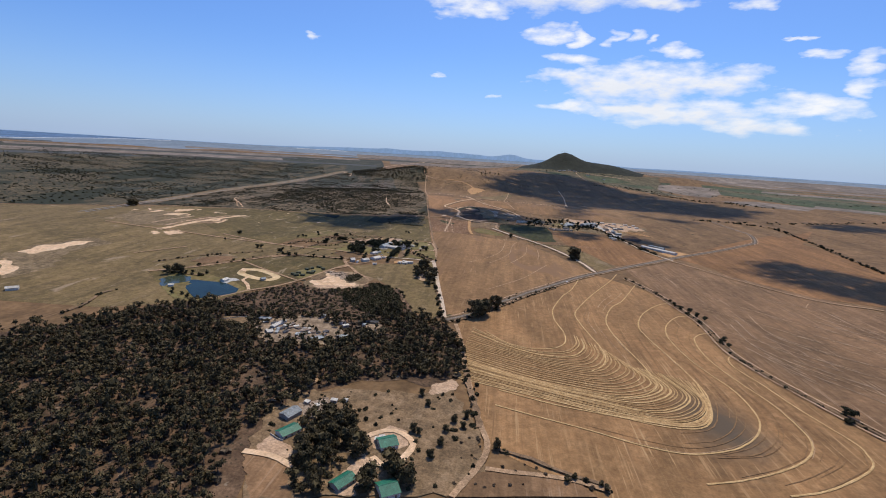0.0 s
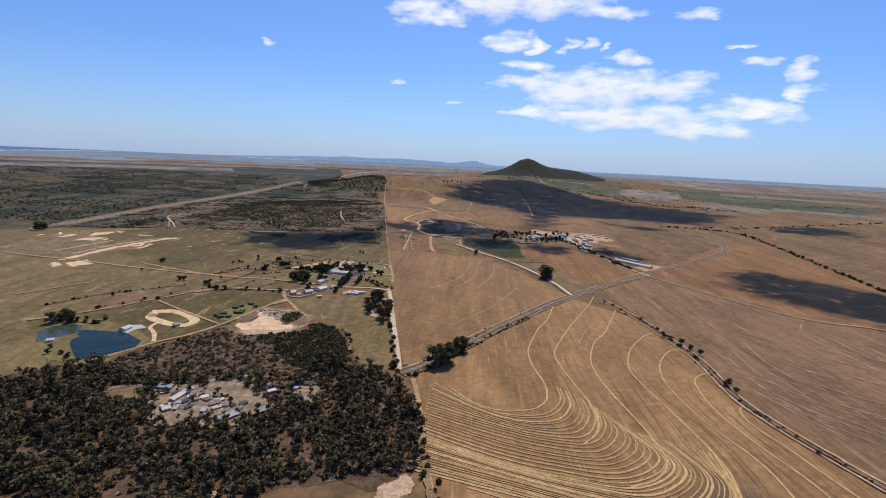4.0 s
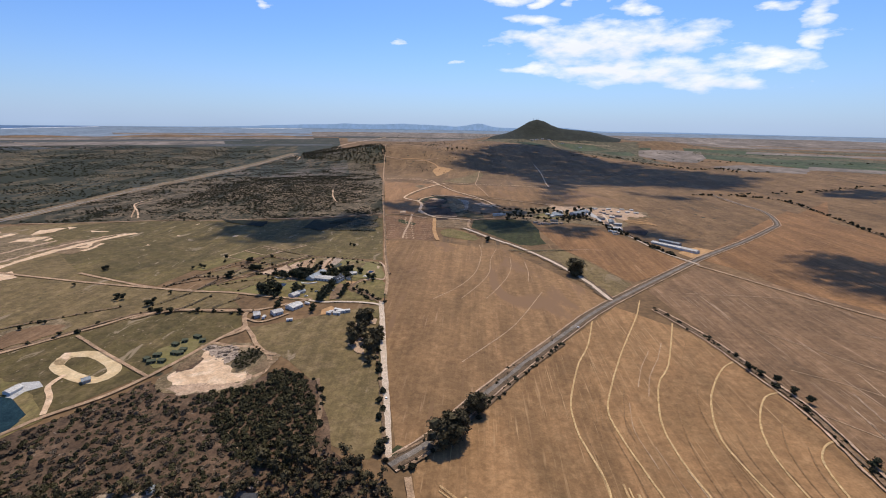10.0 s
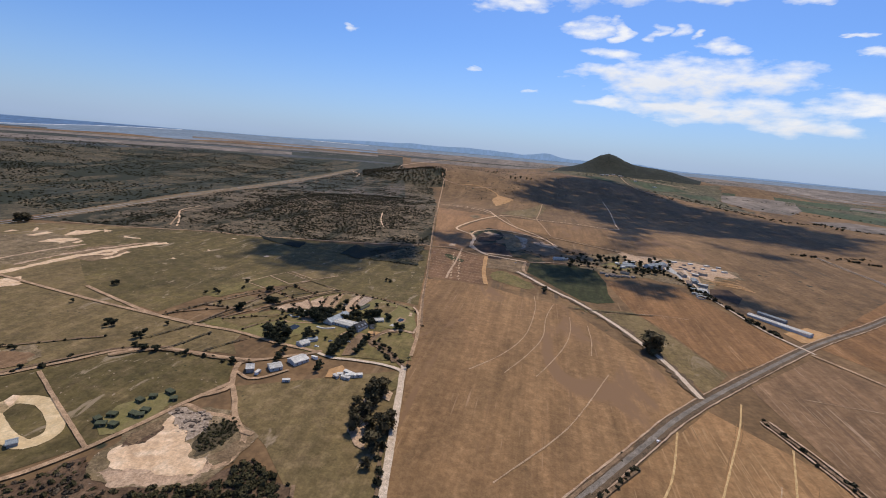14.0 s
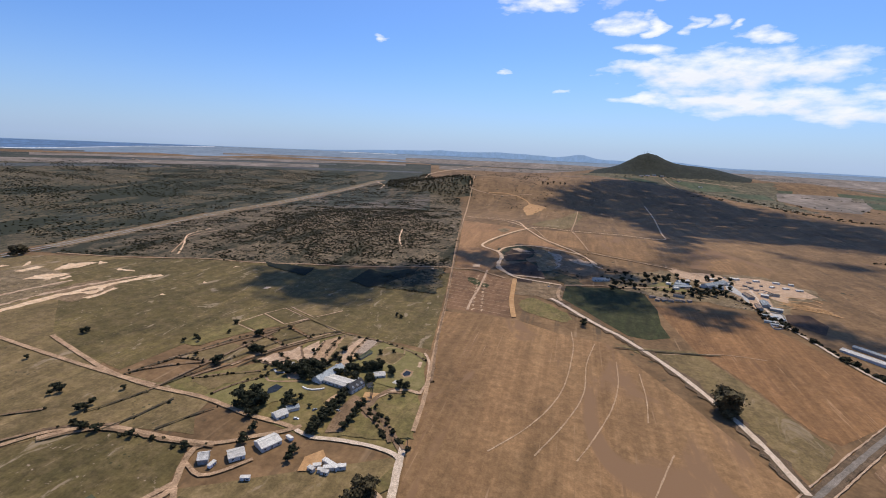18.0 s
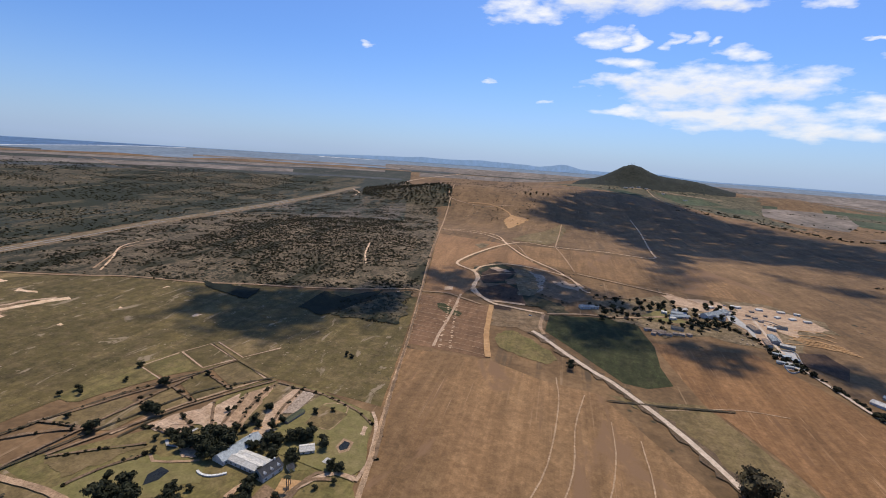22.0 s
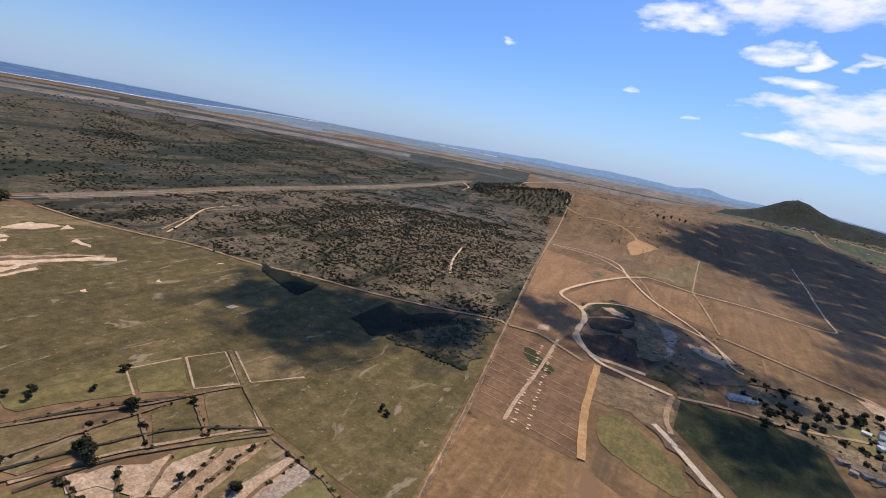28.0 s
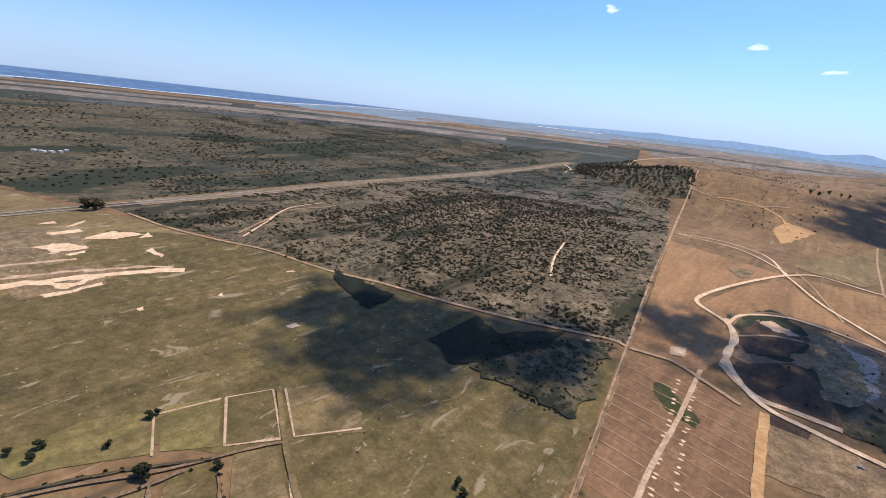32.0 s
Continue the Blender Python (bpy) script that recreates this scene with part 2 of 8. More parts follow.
    if bump:
        bp = n.new("ShaderNodeBump")
        bp.inputs["Strength"].default_value, bp.inputs["Distance"].default_value = 0.6, bump
        l.new(f_fine, bp.inputs["Height"])
        l.new(bp.outputs[0], b.inputs["Normal"])
    if alpha:
        am = n.new("ShaderNodeMapRange")
        am.inputs[1].default_value, am.inputs[2].default_value = 0.35, 0.65
        am.inputs[3].default_value, am.inputs[4].default_value = alpha
        l.new(tex(0.022, 4, 0.5), am.inputs[0])
        l.new(am.outputs[0], b.inputs["Alpha"])
    if emit:
        b.inputs["Emission Color"].default_value = (*emit[0], 1)
        b.inputs["Emission Strength"].default_value = emit[1]
    return m


M = {}
M["ground"] = mat("dry_grassland", ((0.203, 0.119, 0.055), (0.148, 0.088, 0.042), (0.265, 0.158, 0.077)), 0.004, 0.09, bump=0.3, stripe=(80, 12, 0.15), lines=((80, 8.0, (0.30, 0.19, 0.10), 0.04), (70, 25.0, (0.10, 0.066, 0.036), 0.06)), grain=0.45, dots=(((0.035, 0.034, 0.018), 26.0, 0.42, 0.006, 0.52, 0.72),))
M["stubble_gold"] = mat("golden_stubble", ((0.300, 0.166, 0.072), (0.245, 0.134, 0.059), (0.345, 0.200, 0.092)), 0.009, 0.3, bump=0.15, oval_tint=(172, 292, 34, 62, (0.105, 0.075, 0.048)), grain=0.34, blotch=0.5, lines=((14, 2.2, (0.40, 0.245, 0.115), 0.07), (24, 5.0, (0.205, 0.112, 0.050), 0.05)), stripe=(18, 4, 0.22))
M["stubble_brown"] = mat("brown_stubble", ((0.276, 0.156, 0.070), (0.222, 0.125, 0.057), (0.330, 0.192, 0.090)), 0.008, 0.3, bump=0.15, grain=0.34, blotch=0.5, lines=((-14, 2.5, (0.33, 0.20, 0.105), 0.02), (-9, 6.0, (0.20, 0.112, 0.054), 0.06)), stripe=(-12, 5, 0.24), patch=((0.215, 0.122, 0.062), 0.012, -12, 0.57))
M["stubble_tan"] = mat("tan_stubble", ((0.312, 0.171, 0.081), (0.267, 0.143, 0.067), (0.335, 0.190, 0.091)), 0.008, 0.4, bump=0.12, grain=0.34, blotch=0.5, lines=((-15, 3.0, (0.36, 0.215, 0.11), 0.04),), stripe=(-15, 6, 0.16))
M["stubble_orange"] = mat("rusty_stubble", ((0.258, 0.132, 0.054), (0.205, 0.106, 0.045), (0.300, 0.160, 0.072)), 0.007, 0.3, bump=0.15, grain=0.34, blotch=0.5, lines=((62, 3.0, (0.36, 0.205, 0.098), 0.05), (57, 6.0, (0.165, 0.086, 0.038), 0.06)), stripe=(60, 5, 0.28))
M["plough_brown"] = mat("ploughed_brown_soil", ((0.205, 0.112, 0.057), (0.162, 0.088, 0.046), (0.250, 0.142, 0.075)), 0.02, 0.4, bump=0.15, stripe=(12, 3, 0.12), grain=0.34, blotch=0.5)
M["plough_dark"] = mat("dark_turned_soil", ((0.089, 0.053, 0.033), (0.065, 0.039, 0.026), (0.121, 0.075, 0.044)), 0.03, 0.4, bump=0.2, stripe=(75, 2, 0.2))
M["fallow_grey"] = mat("grey_fallow", ((0.233, 0.134, 0.068), (0.183, 0.107, 0.055), (0.288, 0.172, 0.091)), 0.01, 0.3, bump=0.2, stripe=(128, 4, 0.28), lines=((128, 2.4, (0.345, 0.225, 0.135), 0.07), (133, 5.0, (0.15, 0.086, 0.046), 0.06)), grain=0.4)
M["grass_olive"] = mat("olive_pasture", ((0.136, 0.099, 0.036), (0.100, 0.076, 0.028), (0.200, 0.138, 0.066)), 0.010, 0.22, bump=0.2, stripe=(65, 6, 0.2), speck=((0.29, 0.21, 0.13), 0.20, 0.13), patch=((0.255, 0.186, 0.108), 0.06, 75, 0.605), grain=0.45, blotch=0.6, dots=(((0.055, 0.048, 0.020), 7.0, 0.40, 0.02, 0.52, 0.75),))
M["grass_green"] = mat("green_pasture", ((0.150, 0.122, 0.040), (0.185, 0.136, 0.053), (0.215, 0.150, 0.066)), 0.03, 0.25, bump=0.2, stripe=(40, 5, 0.1), grain=0.45, blotch=0.6, dots=(((0.060, 0.054, 0.022), 6.0, 0.38, 0.03, 0.50, 0.75),))
M["grass_tan"] = mat("tan_pasture", ((0.194, 0.134, 0.058), (0.148, 0.105, 0.044), (0.250, 0.170, 0.085)), 0.012, 0.25, bump=0.2, stripe=(70, 5, 0.2), patch=((0.28, 0.200, 0.120), 0.035, 115, 0.61), grain=0.45, blotch=0.6, dots=(((0.070, 0.056, 0.025), 6.0, 0.38, 0.02, 0.50, 0.75),))
M["lawn"] = mat("watered_lawn", ((0.165, 0.140, 0.046), (0.190, 0.150, 0.058), (0.225, 0.168, 0.074)), 0.05, 0.3, bump=0.1, grain=0.35)
M["crop_green"] = mat("irrigated_green_crop", ((0.046, 0.049, 0.017), (0.033, 0.036, 0.012), (0.080, 0.072, 0.030)), 0.03, 0.3, bump=0.2, stripe=(30, 3, 0.15), patch=((0.10, 0.09, 0.045), 0.02, 30, 0.62))
M["vine_green"] = mat("far_vineyard_green", ((0.055, 0.075, 0.034), (0.075, 0.088, 0.046), (0.095, 0.100, 0.058)), 0.006, 0.03, stripe=(30, 20, 0.2), lines=((30, 9.0, (0.10, 0.095, 0.05), 0.10),), patch=((0.15, 0.115, 0.07), 0.006, 30, 0.60))
M["bush_floor"] = mat("scrubland_soil", ((0.140, 0.102, 0.060), (0.095, 0.071, 0.041), (0.245, 0.178, 0.110)), 0.007, 0.16, bump=0.4, speck=((0.030, 0.027, 0.013), 0.13, 0.33), patch=((0.036, 0.032, 0.015), 0.010, 90, 0.52), blotch=0.85, dots=(((0.030, 0.029, 0.014), 7.5, 0.55, 0.011, 0.36, 0.62), ((0.042, 0.038, 0.018), 4.0, 0.5, 0.02, 0.42, 0.7)))
M["forest_floor"] = mat("leaf_littered_soil", ((0.121, 0.071, 0.040), (0.084, 0.051, 0.030), (0.184, 0.117, 0.070)), 0.02, 0.25, bump=0.4, speck=((0.26, 0.20, 0.14), 0.12, 0.14), dots=(((0.045, 0.034, 0.018), 4.5, 0.5, 0.03, 0.4, 0.7),))
M["hill_scrub"] = mat("hill_scrub_cover", ((0.017, 0.021, 0.013), (0.022, 0.025, 0.016), (0.034, 0.034, 0.022)), 0.006, 0.05, bump=1.0, dots=(((0.010, 0.013, 0.007), 16.0, 0.55, 0.006, 0.35, 0.6), ((0.034, 0.036, 0.022), 22.0, 0.2, 0.006, 0.5, 0.72)))
M["sand"] = mat("pale_sand", ((0.660, 0.450, 0.275), (0.560, 0.365, 0.210), (0.750, 0.560, 0.375)), 0.05, 0.3, bump=0.2, grain=0.4, blotch=0.5)
M["sand_pale"] = mat("trampled_pale_sand", ((0.470, 0.315, 0.200), (0.370, 0.240, 0.145), (0.560, 0.400, 0.265)), 0.06, 0.3, bump=0.15)
M["ochre_pale"] = mat("pale_yellow_sand", ((0.62, 0.44, 0.235), (0.53, 0.37, 0.19), (0.68, 0.52, 0.31)), 0.05, 0.3, bump=0.1, grain=0.3, blotch=0.35)
M["ochre"] = mat("ochre_sand", ((0.462, 0.259, 0.110), (0.378, 0.206, 0.088), (0.525, 0.326, 0.158)), 0.04, 0.3, bump=0.15, grain=0.4, blotch=0.3)
M["dirt"] = mat("packed_dirt", ((0.389, 0.250, 0.145), (0.304, 0.192, 0.110), (0.462, 0.307, 0.185)), 0.03, 0.4, bump=0.1)
M["gravel"] = mat("pale_gravel", ((0.560, 0.430, 0.310), (0.480, 0.360, 0.250), (0.640, 0.510, 0.380)), 0.04, 0.6, bump=0.05)
M["road_edge"] = mat("dark_weedy_verge", ((0.135, 0.088, 0.050), (0.100, 0.066, 0.038), (0.19, 0.125, 0.075)), 0.05, 0.4, bump=0.1, dots=(((0.05, 0.038, 0.02), 2.2, 0.5, 0.05, 0.4, 0.65),))
M["tar"] = mat("worn_asphalt", ((0.200, 0.165, 0.130), (0.170, 0.140, 0.110), (0.228, 0.188, 0.150)), 0.03, 0.5, rough=0.9)
M["tar_far"] = mat("grey_asphalt", ((0.26, 0.235, 0.21), (0.23, 0.21, 0.188), (0.29, 0.265, 0.24)), 0.02, 0.3, rough=0.85)
M["straw"] = mat("pale_straw_row", ((0.52, 0.34, 0.155), (0.45, 0.285, 0.125), (0.58, 0.40, 0.20)), 0.05, 0.4)
M["straw_gold"] = mat("golden_straw_row", ((0.42, 0.262, 0.118), (0.36, 0.22, 0.098), (0.48, 0.315, 0.15)), 0.05, 0.4)
M["fallow_pale"] = mat("pale_fallow_streak", ((0.318, 0.216, 0.134), (0.258, 0.174, 0.108), (0.372, 0.258, 0.168)), 0.04, 0.3)
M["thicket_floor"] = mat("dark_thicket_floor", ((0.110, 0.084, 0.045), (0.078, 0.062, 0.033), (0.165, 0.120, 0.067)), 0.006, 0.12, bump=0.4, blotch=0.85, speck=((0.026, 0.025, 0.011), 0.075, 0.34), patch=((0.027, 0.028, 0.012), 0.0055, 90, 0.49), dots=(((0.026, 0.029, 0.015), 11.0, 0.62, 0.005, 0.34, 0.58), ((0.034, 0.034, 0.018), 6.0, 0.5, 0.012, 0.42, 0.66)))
M["reed_bed"] = mat("dark_wet_reeds", ((0.016, 0.019, 0.009), (0.012, 0.014, 0.008), (0.024, 0.026, 0.013)), 0.02, 0.3, bump=0.2)
M["yard_dirt"] = mat("littered_bare_dirt", ((0.27, 0.19, 0.12), (0.175, 0.123, 0.078), (0.44, 0.325, 0.215)), 0.05, 0.35, bump=0.2, blotch=0.8, speck=((0.11, 0.09, 0.065), 0.25, 0.22))
M["scar"] = mat("sandy_scarred_turf", ((0.20, 0.142, 0.078), (0.15, 0.105, 0.052), (0.26, 0.185, 0.11)), 0.03, 0.3, blotch=0.9, speck=((0.36, 0.26, 0.165), 0.22, 0.22))
M["dry_ground"] = mat("dry_tan_ground", ((0.211, 0.138, 0.074), (0.159, 0.103, 0.055), (0.267, 0.182, 0.107)), 0.03, 0.3, bump=0.2, blotch=0.7, speck=((0.10, 0.072, 0.042), 0.2, 0.16))
M["wattle_leaf"] = mat("wattle_leaves", ((0.052, 0.044, 0.017), (0.070, 0.058, 0.024), (0.092, 0.074, 0.034)), 0.03, 0.4, rough=0.9, isl=0.5)
M["straw_faint"] = mat("faint_straw_row", ((0.40, 0.265, 0.155), (0.34, 0.22, 0.125), (0.46, 0.315, 0.19)), 0.04, 0.3)
M["straw_tread"] = mat("flattened_stubble", ((0.235, 0.135, 0.062), (0.20, 0.112, 0.052), (0.27, 0.16, 0.078)), 0.04, 0.3)
M["weeds"] = mat("dark_weed_row", ((0.075, 0.055, 0.030), (0.055, 0.045, 0.025), (0.11, 0.08, 0.045)), 0.06, 0.4, bump=0.3)
M["water"] = mat("pond_water", ((0.016, 0.033, 0.033), (0.013, 0.027, 0.027), (0.020, 0.039, 0.038)), 0.02, 0.6, rough=0.2, spec=0.06)
M["shallow"] = mat("shallow_water", ((0.045, 0.059, 0.041), (0.060, 0.068, 0.042), (0.035, 0.052, 0.039)), 0.05, 0.3, rough=0.15)
M["leaf"] = mat("eucalyptus_leaves", ((0.064, 0.050, 0.021), (0.088, 0.067, 0.030), (0.118, 0.090, 0.045)), 0.03, 0.5, rough=0.8, isl=0.55)
M["leaf_green"] = mat("garden_leaves", ((0.024, 0.026, 0.011), (0.032, 0.033, 0.014), (0.046, 0.043, 0.020)), 0.05, 0.5, rough=0.8, isl=0.4)
M["bush_leaf"] = mat("scrub_leaves", ((0.027, 0.025, 0.011), (0.036, 0.032, 0.014), (0.048, 0.041, 0.019)), 0.02, 0.3, rough=0.9, isl=0.5)
M["dry_leaf"] = mat("dry_brown_scrub", ((0.10, 0.072, 0.045), (0.075, 0.054, 0.034), (0.13, 0.095, 0.06)), 0.02, 0.3, rough=0.9, isl=0.5)
M["bark"] = mat("grey_bark", ((0.16, 0.125, 0.095), (0.11, 0.085, 0.065), (0.22, 0.18, 0.14)), 0.3, 3.0, bump=0.03)
M["white_wall"] = mat("white_plaster", ((0.66, 0.63, 0.57), (0.58, 0.55, 0.49), (0.70, 0.68, 0.63)), 0.2, 1.5, rough=0.9)
M["grey_wall"] = mat("grey_block_wall", ((0.38, 0.35, 0.31), (0.30, 0.275, 0.245), (0.44, 0.41, 0.37)), 0.2, 1.5, rough=0.9)
M["tin_roof"] = mat("grey_blue_metal_roof", ((0.330, 0.350, 0.345), (0.260, 0.280, 0.280), (0.390, 0.405, 0.395)), 0.12, 1.2, rough=0.6, spec=0.1, rand=0.2)
M["white_roof"] = mat("white_metal_roof", ((0.58, 0.54, 0.47), (0.46, 0.42, 0.36), (0.66, 0.62, 0.55)), 0.12, 1.0, rough=0.7, spec=0.1, rand=0.12)
M["slate_roof"] = mat("dark_slate_roof", ((0.060, 0.058, 0.060), (0.045, 0.044, 0.046), (0.085, 0.082, 0.082)), 0.3, 1.6, rough=0.75)
M["green_roof"] = mat("green_metal_roof", ((0.022, 0.155, 0.095), (0.018, 0.120, 0.075), (0.04, 0.185, 0.12)), 0.2, 1.2, rough=0.5)
M["rust_roof"] = mat("rusted_tin_roof", ((0.24, 0.17, 0.12), (0.16, 0.105, 0.07), (0.33, 0.27, 0.22)), 0.3, 1.0, rough=0.7, rand=0.3)
M["glass"] = mat("dark_window_glass", ((0.02, 0.024, 0.028),) * 3, rough=0.1)
M["wood"] = mat("weathered_wood", ((0.20, 0.155, 0.11), (0.15, 0.115, 0.08), (0.25, 0.20, 0.15)), 0.5, 4.0, rough=0.9)
M["concrete"] = mat("pale_concrete", ((0.46, 0.43, 0.385), (0.38, 0.355, 0.32), (0.52, 0.49, 0.44)), 0.1, 0.8, rough=0.9)
M["rubble"] = mat("mixed_rubble", ((0.27, 0.20, 0.14), (0.16, 0.115, 0.08), (0.42, 0.33, 0.25)), 0.2, 1.5, rough=0.9, isl=0.5)
M["tyre"] = mat("black_rubber", ((0.02, 0.02, 0.02),) * 3, rough=0.8)
M["car_white"] = mat("white_car_paint", ((0.75, 0.75, 0.74),) * 3, rough=0.3)
M["car_grey"] = mat("grey_car_paint", ((0.24, 0.26, 0.30),) * 3, rough=0.3)
M["cloud_rim"] = mat("thin_cloud_white", ((0.9, 0.9, 0.9), (0.85, 0.85, 0.86), (0.9, 0.9, 0.9)), 0.003, 0.02, rough=1.0, alpha=(0.08, 0.26))
M["cloud"] = mat("cloud_white", ((0.9, 0.9, 0.9), (0.85, 0.85, 0.86), (0.9, 0.9, 0.9)), 0.003, 0.02, rough=1.0, alpha=(0.42, 0.8))
# Pale blue base and emission carry the haze over the far mountains.
M["haze_blue"] = mat("hazy_far_mountain", ((0.16, 0.20, 0.265), (0.17, 0.21, 0.275), (0.18, 0.22, 0.285)), 0.002, 0.01, emit=((0.30, 0.44, 0.66), 0.60))
M["hill_grass"] = mat("dry_green_hill_grass", ((0.095, 0.082, 0.044), (0.125, 0.102, 0.058), (0.165, 0.128, 0.074)), 0.006, 0.06, bump=0.3, dots=(((0.024, 0.028, 0.013), 20.0, 0.6, 0.006, 0.42, 0.62), ((0.034, 0.034, 0.018), 12.0, 0.45, 0.010, 0.45, 0.7)), patch=((0.19, 0.135, 0.075), 0.006, 60, 0.60))
# Bluish base and faint emission put distance haze into the land's colour.
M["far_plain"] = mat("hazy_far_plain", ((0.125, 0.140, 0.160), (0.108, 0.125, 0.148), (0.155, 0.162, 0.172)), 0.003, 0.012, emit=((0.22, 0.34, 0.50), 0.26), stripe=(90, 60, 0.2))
# Brown paled towards grey: distance haze mixed into the base colour.
M["far_brown"] = mat("far_brown_plain", ((0.215, 0.172, 0.136), (0.180, 0.146, 0.116), (0.250, 0.202, 0.162)), 0.003, 0.012, stripe=(90, 40, 0.2), dots=(((0.05, 0.05, 0.036), 30.0, 0.45, 0.004, 0.48, 0.7),))
# Weak blue emission lends the water the glow of hazy sea air.
M["sea"] = mat("glowing_blue_sea", ((0.075, 0.130, 0.215), (0.075, 0.133, 0.22), (0.085, 0.14, 0.23)), 0.002, 0.01, rough=0.8, emit=((0.10, 0.22, 0.45), 0.10))
M["beach"] = mat("white_beach_sand", ((0.72, 0.72, 0.72), (0.66, 0.66, 0.66), (0.78, 0.78, 0.78)), 0.01, 0.05)
M["camp_green"] = mat("dark_green_tin", ((0.070, 0.074, 0.036), (0.054, 0.058, 0.028), (0.09, 0.092, 0.046)), 0.3, 1.0, rough=0.7)
M["far_wood"] = mat("far_dark_bush_belt", ((0.062, 0.066, 0.064), (0.075, 0.078, 0.074), (0.09, 0.09, 0.085)), 0.004, 0.02)
M["verge"] = mat("dusty_verge", ((0.215, 0.136, 0.077), (0.163, 0.103, 0.058), (0.268, 0.175, 0.104)), 0.03, 0.3, bump=0.1)
M["plain_bush"] = mat("far_bushy_plain", ((0.052, 0.053, 0.036), (0.036, 0.040, 0.028), (0.092, 0.080, 0.055)), 0.004, 0.05, speck=((0.040, 0.040, 0.030), 0.05, 0.4), patch=((0.135, 0.105, 0.078), 0.004, 90, 0.58), dots=(((0.026, 0.030, 0.018), 22.0, 0.6, 0.004, 0.36, 0.60), ((0.034, 0.034, 0.022), 11.0, 0.5, 0.008, 0.42, 0.66)))
M["red_leaf"] = mat("dark_red_flowering_shrub", ((0.075, 0.022, 0.020), (0.055, 0.020, 0.016), (0.095, 0.035, 0.028)), 0.1, 0.6, rough=0.85, isl=0.4)
M["garden_water"] = mat("dark_garden_water", ((0.022, 0.022, 0.014), (0.018, 0.018, 0.012), (0.028, 0.027, 0.018)), 0.05, 0.6, rough=0.25)

# ---- the lie of the land ----
CELL = 50.0
SWELLS = [(-400, 2400, 330, 300, 78), (30, 2850, 420, 420, 60), (395, 3560, 115, 150, 72), (420, 3540, 400, 330, 88), (760, 3560, 230, 260, 42), (1150, 3300, 220, 220, 40)]   # x, y, width in x, width in y, height
DIPS = [0.9, -3.9, -6.4, -4.5, -1.5, 5.9, 1.5, 9.0, -1.6, -4.4, 8.6, -5.3, -2.5, -1.3, -3.8, 10.0, 5.2, 5.8, 5.0, 1.7, 4.8, 19.3, 17.2, 12.9, 8.0]   # height of soft swells on a 300 m raster, row by row from the near left


def height(x, y):
    """Height of the land at x, y (numbers or arrays)."""
    x, y = np.asarray(x, float), np.asarray(y, float)
    h = 30 + 158 * np.clip((np.hypot(x, y - 400) - 1200) / 3250, 0, 1.4) ** 1.3
    for cx, cy, sx, sy, a in SWELLS:
        h = h + a * np.exp(-(((x - cx) / sx) ** 2) - ((y - cy) / sy) ** 2)
    for k, a in enumerate(DIPS):
        cx, cy = -760 + 300 * (k % 5), 420 + 300 * (k // 5)
        h = h + a * np.exp(-((x - cx) ** 2 + (y - cy) ** 2) / 300.0**2)
    bank = np.exp(-((((x + 372) / 95) ** 2 + ((y - 475) / 90) ** 2) ** 2))   # level basin of the pond
    return h * (1 - bank) + 26.4 * bank


def land(x, y):
    """Height of the ground sheet itself: flat triangles on a raster of CELL metres."""
    x, y = np.asarray(x, float), np.asarray(y, float)
    i, j = np.floor(x / CELL), np.floor(y / CELL)
    u, v = x / CELL - i, y / CELL - j
    x0, y0 = i * CELL, j * CELL
    a, b = height(x0, y0), height(x0 + CELL, y0 + CELL)
    c, d = height(x0 + CELL, y0), height(x0, y0 + CELL)
    return np.where(u >= v, a + (c - a) * u + (b - c) * v, a + (d - a) * v + (b - d) * u)


def mesh_ob(name, verts, faces, material, smooth=False):
    me = bpy.data.meshes.new(name)
    me.from_pydata(verts, [], faces)
    me.materials.append(material)
    if smooth:
        me.polygons.foreach_set("use_smooth", [True] * len(me.polygons))
    me.update()
    return new(name, me)


def ground_sheet():
    xs, ys = np.arange(-4450, 4451, CELL), np.arange(-1400, 4851, CELL)
    gx, gy = np.meshgrid(xs, ys)
    v = np.stack([gx.ravel(), gy.ravel(), height(gx, gy).ravel()], -1)
    w, faces = len(xs), []
    for j in range(len(ys) - 1):
        for i in range(w - 1):
            if math.hypot(xs[i] + 25, ys[j] + 25 - 400) < 4440:
                a = j * w + i
                faces += [(a, a + 1, a + w + 1), (a, a + w + 1, a + w)]
    ob = mesh_ob("ground", v.tolist(), faces, M["ground"], True)
    tagged(ob, "wide dry brown grassland rolling towards the hills", "ground", kind="structure")


ground_sheet()
rng = random.Random(7)
LAYER = [0.04]


def lift():
    LAYER[0] += 0.004
    return LAYER[0]


def rough_edge(pts, step=14.0, sway=0.9):
    """The outline with its sides cut into short pieces that sway a little."""
    out = []
    for (x0, y0), (x1, y1) in zip(pts, pts[1:] + pts[:1]):
        n = max(1, int(math.hypot(x1 - x0, y1 - y0) / step))
        n = min(n, 40)
        for k in range(n):
            f = k / n
            j = sway * 0.5 if k else 0
            x, y = x0 + (x1 - x0) * f, y0 + (y1 - y0) * f
            w = 2.2 * sway if sway > 1.1 else 0.0   # wild ground wanders, fields keep their lines
            out.append((x + rng.uniform(-j, j) + w * noise.noise((x / 11, y / 11, 1)) + w * noise.noise((x / 30, y / 30, 4)), y + rng.uniform(-j, j) + w * noise.noise((x / 11, y / 11, 2)) + w * noise.noise((x / 30, y / 30, 5))))
    return out


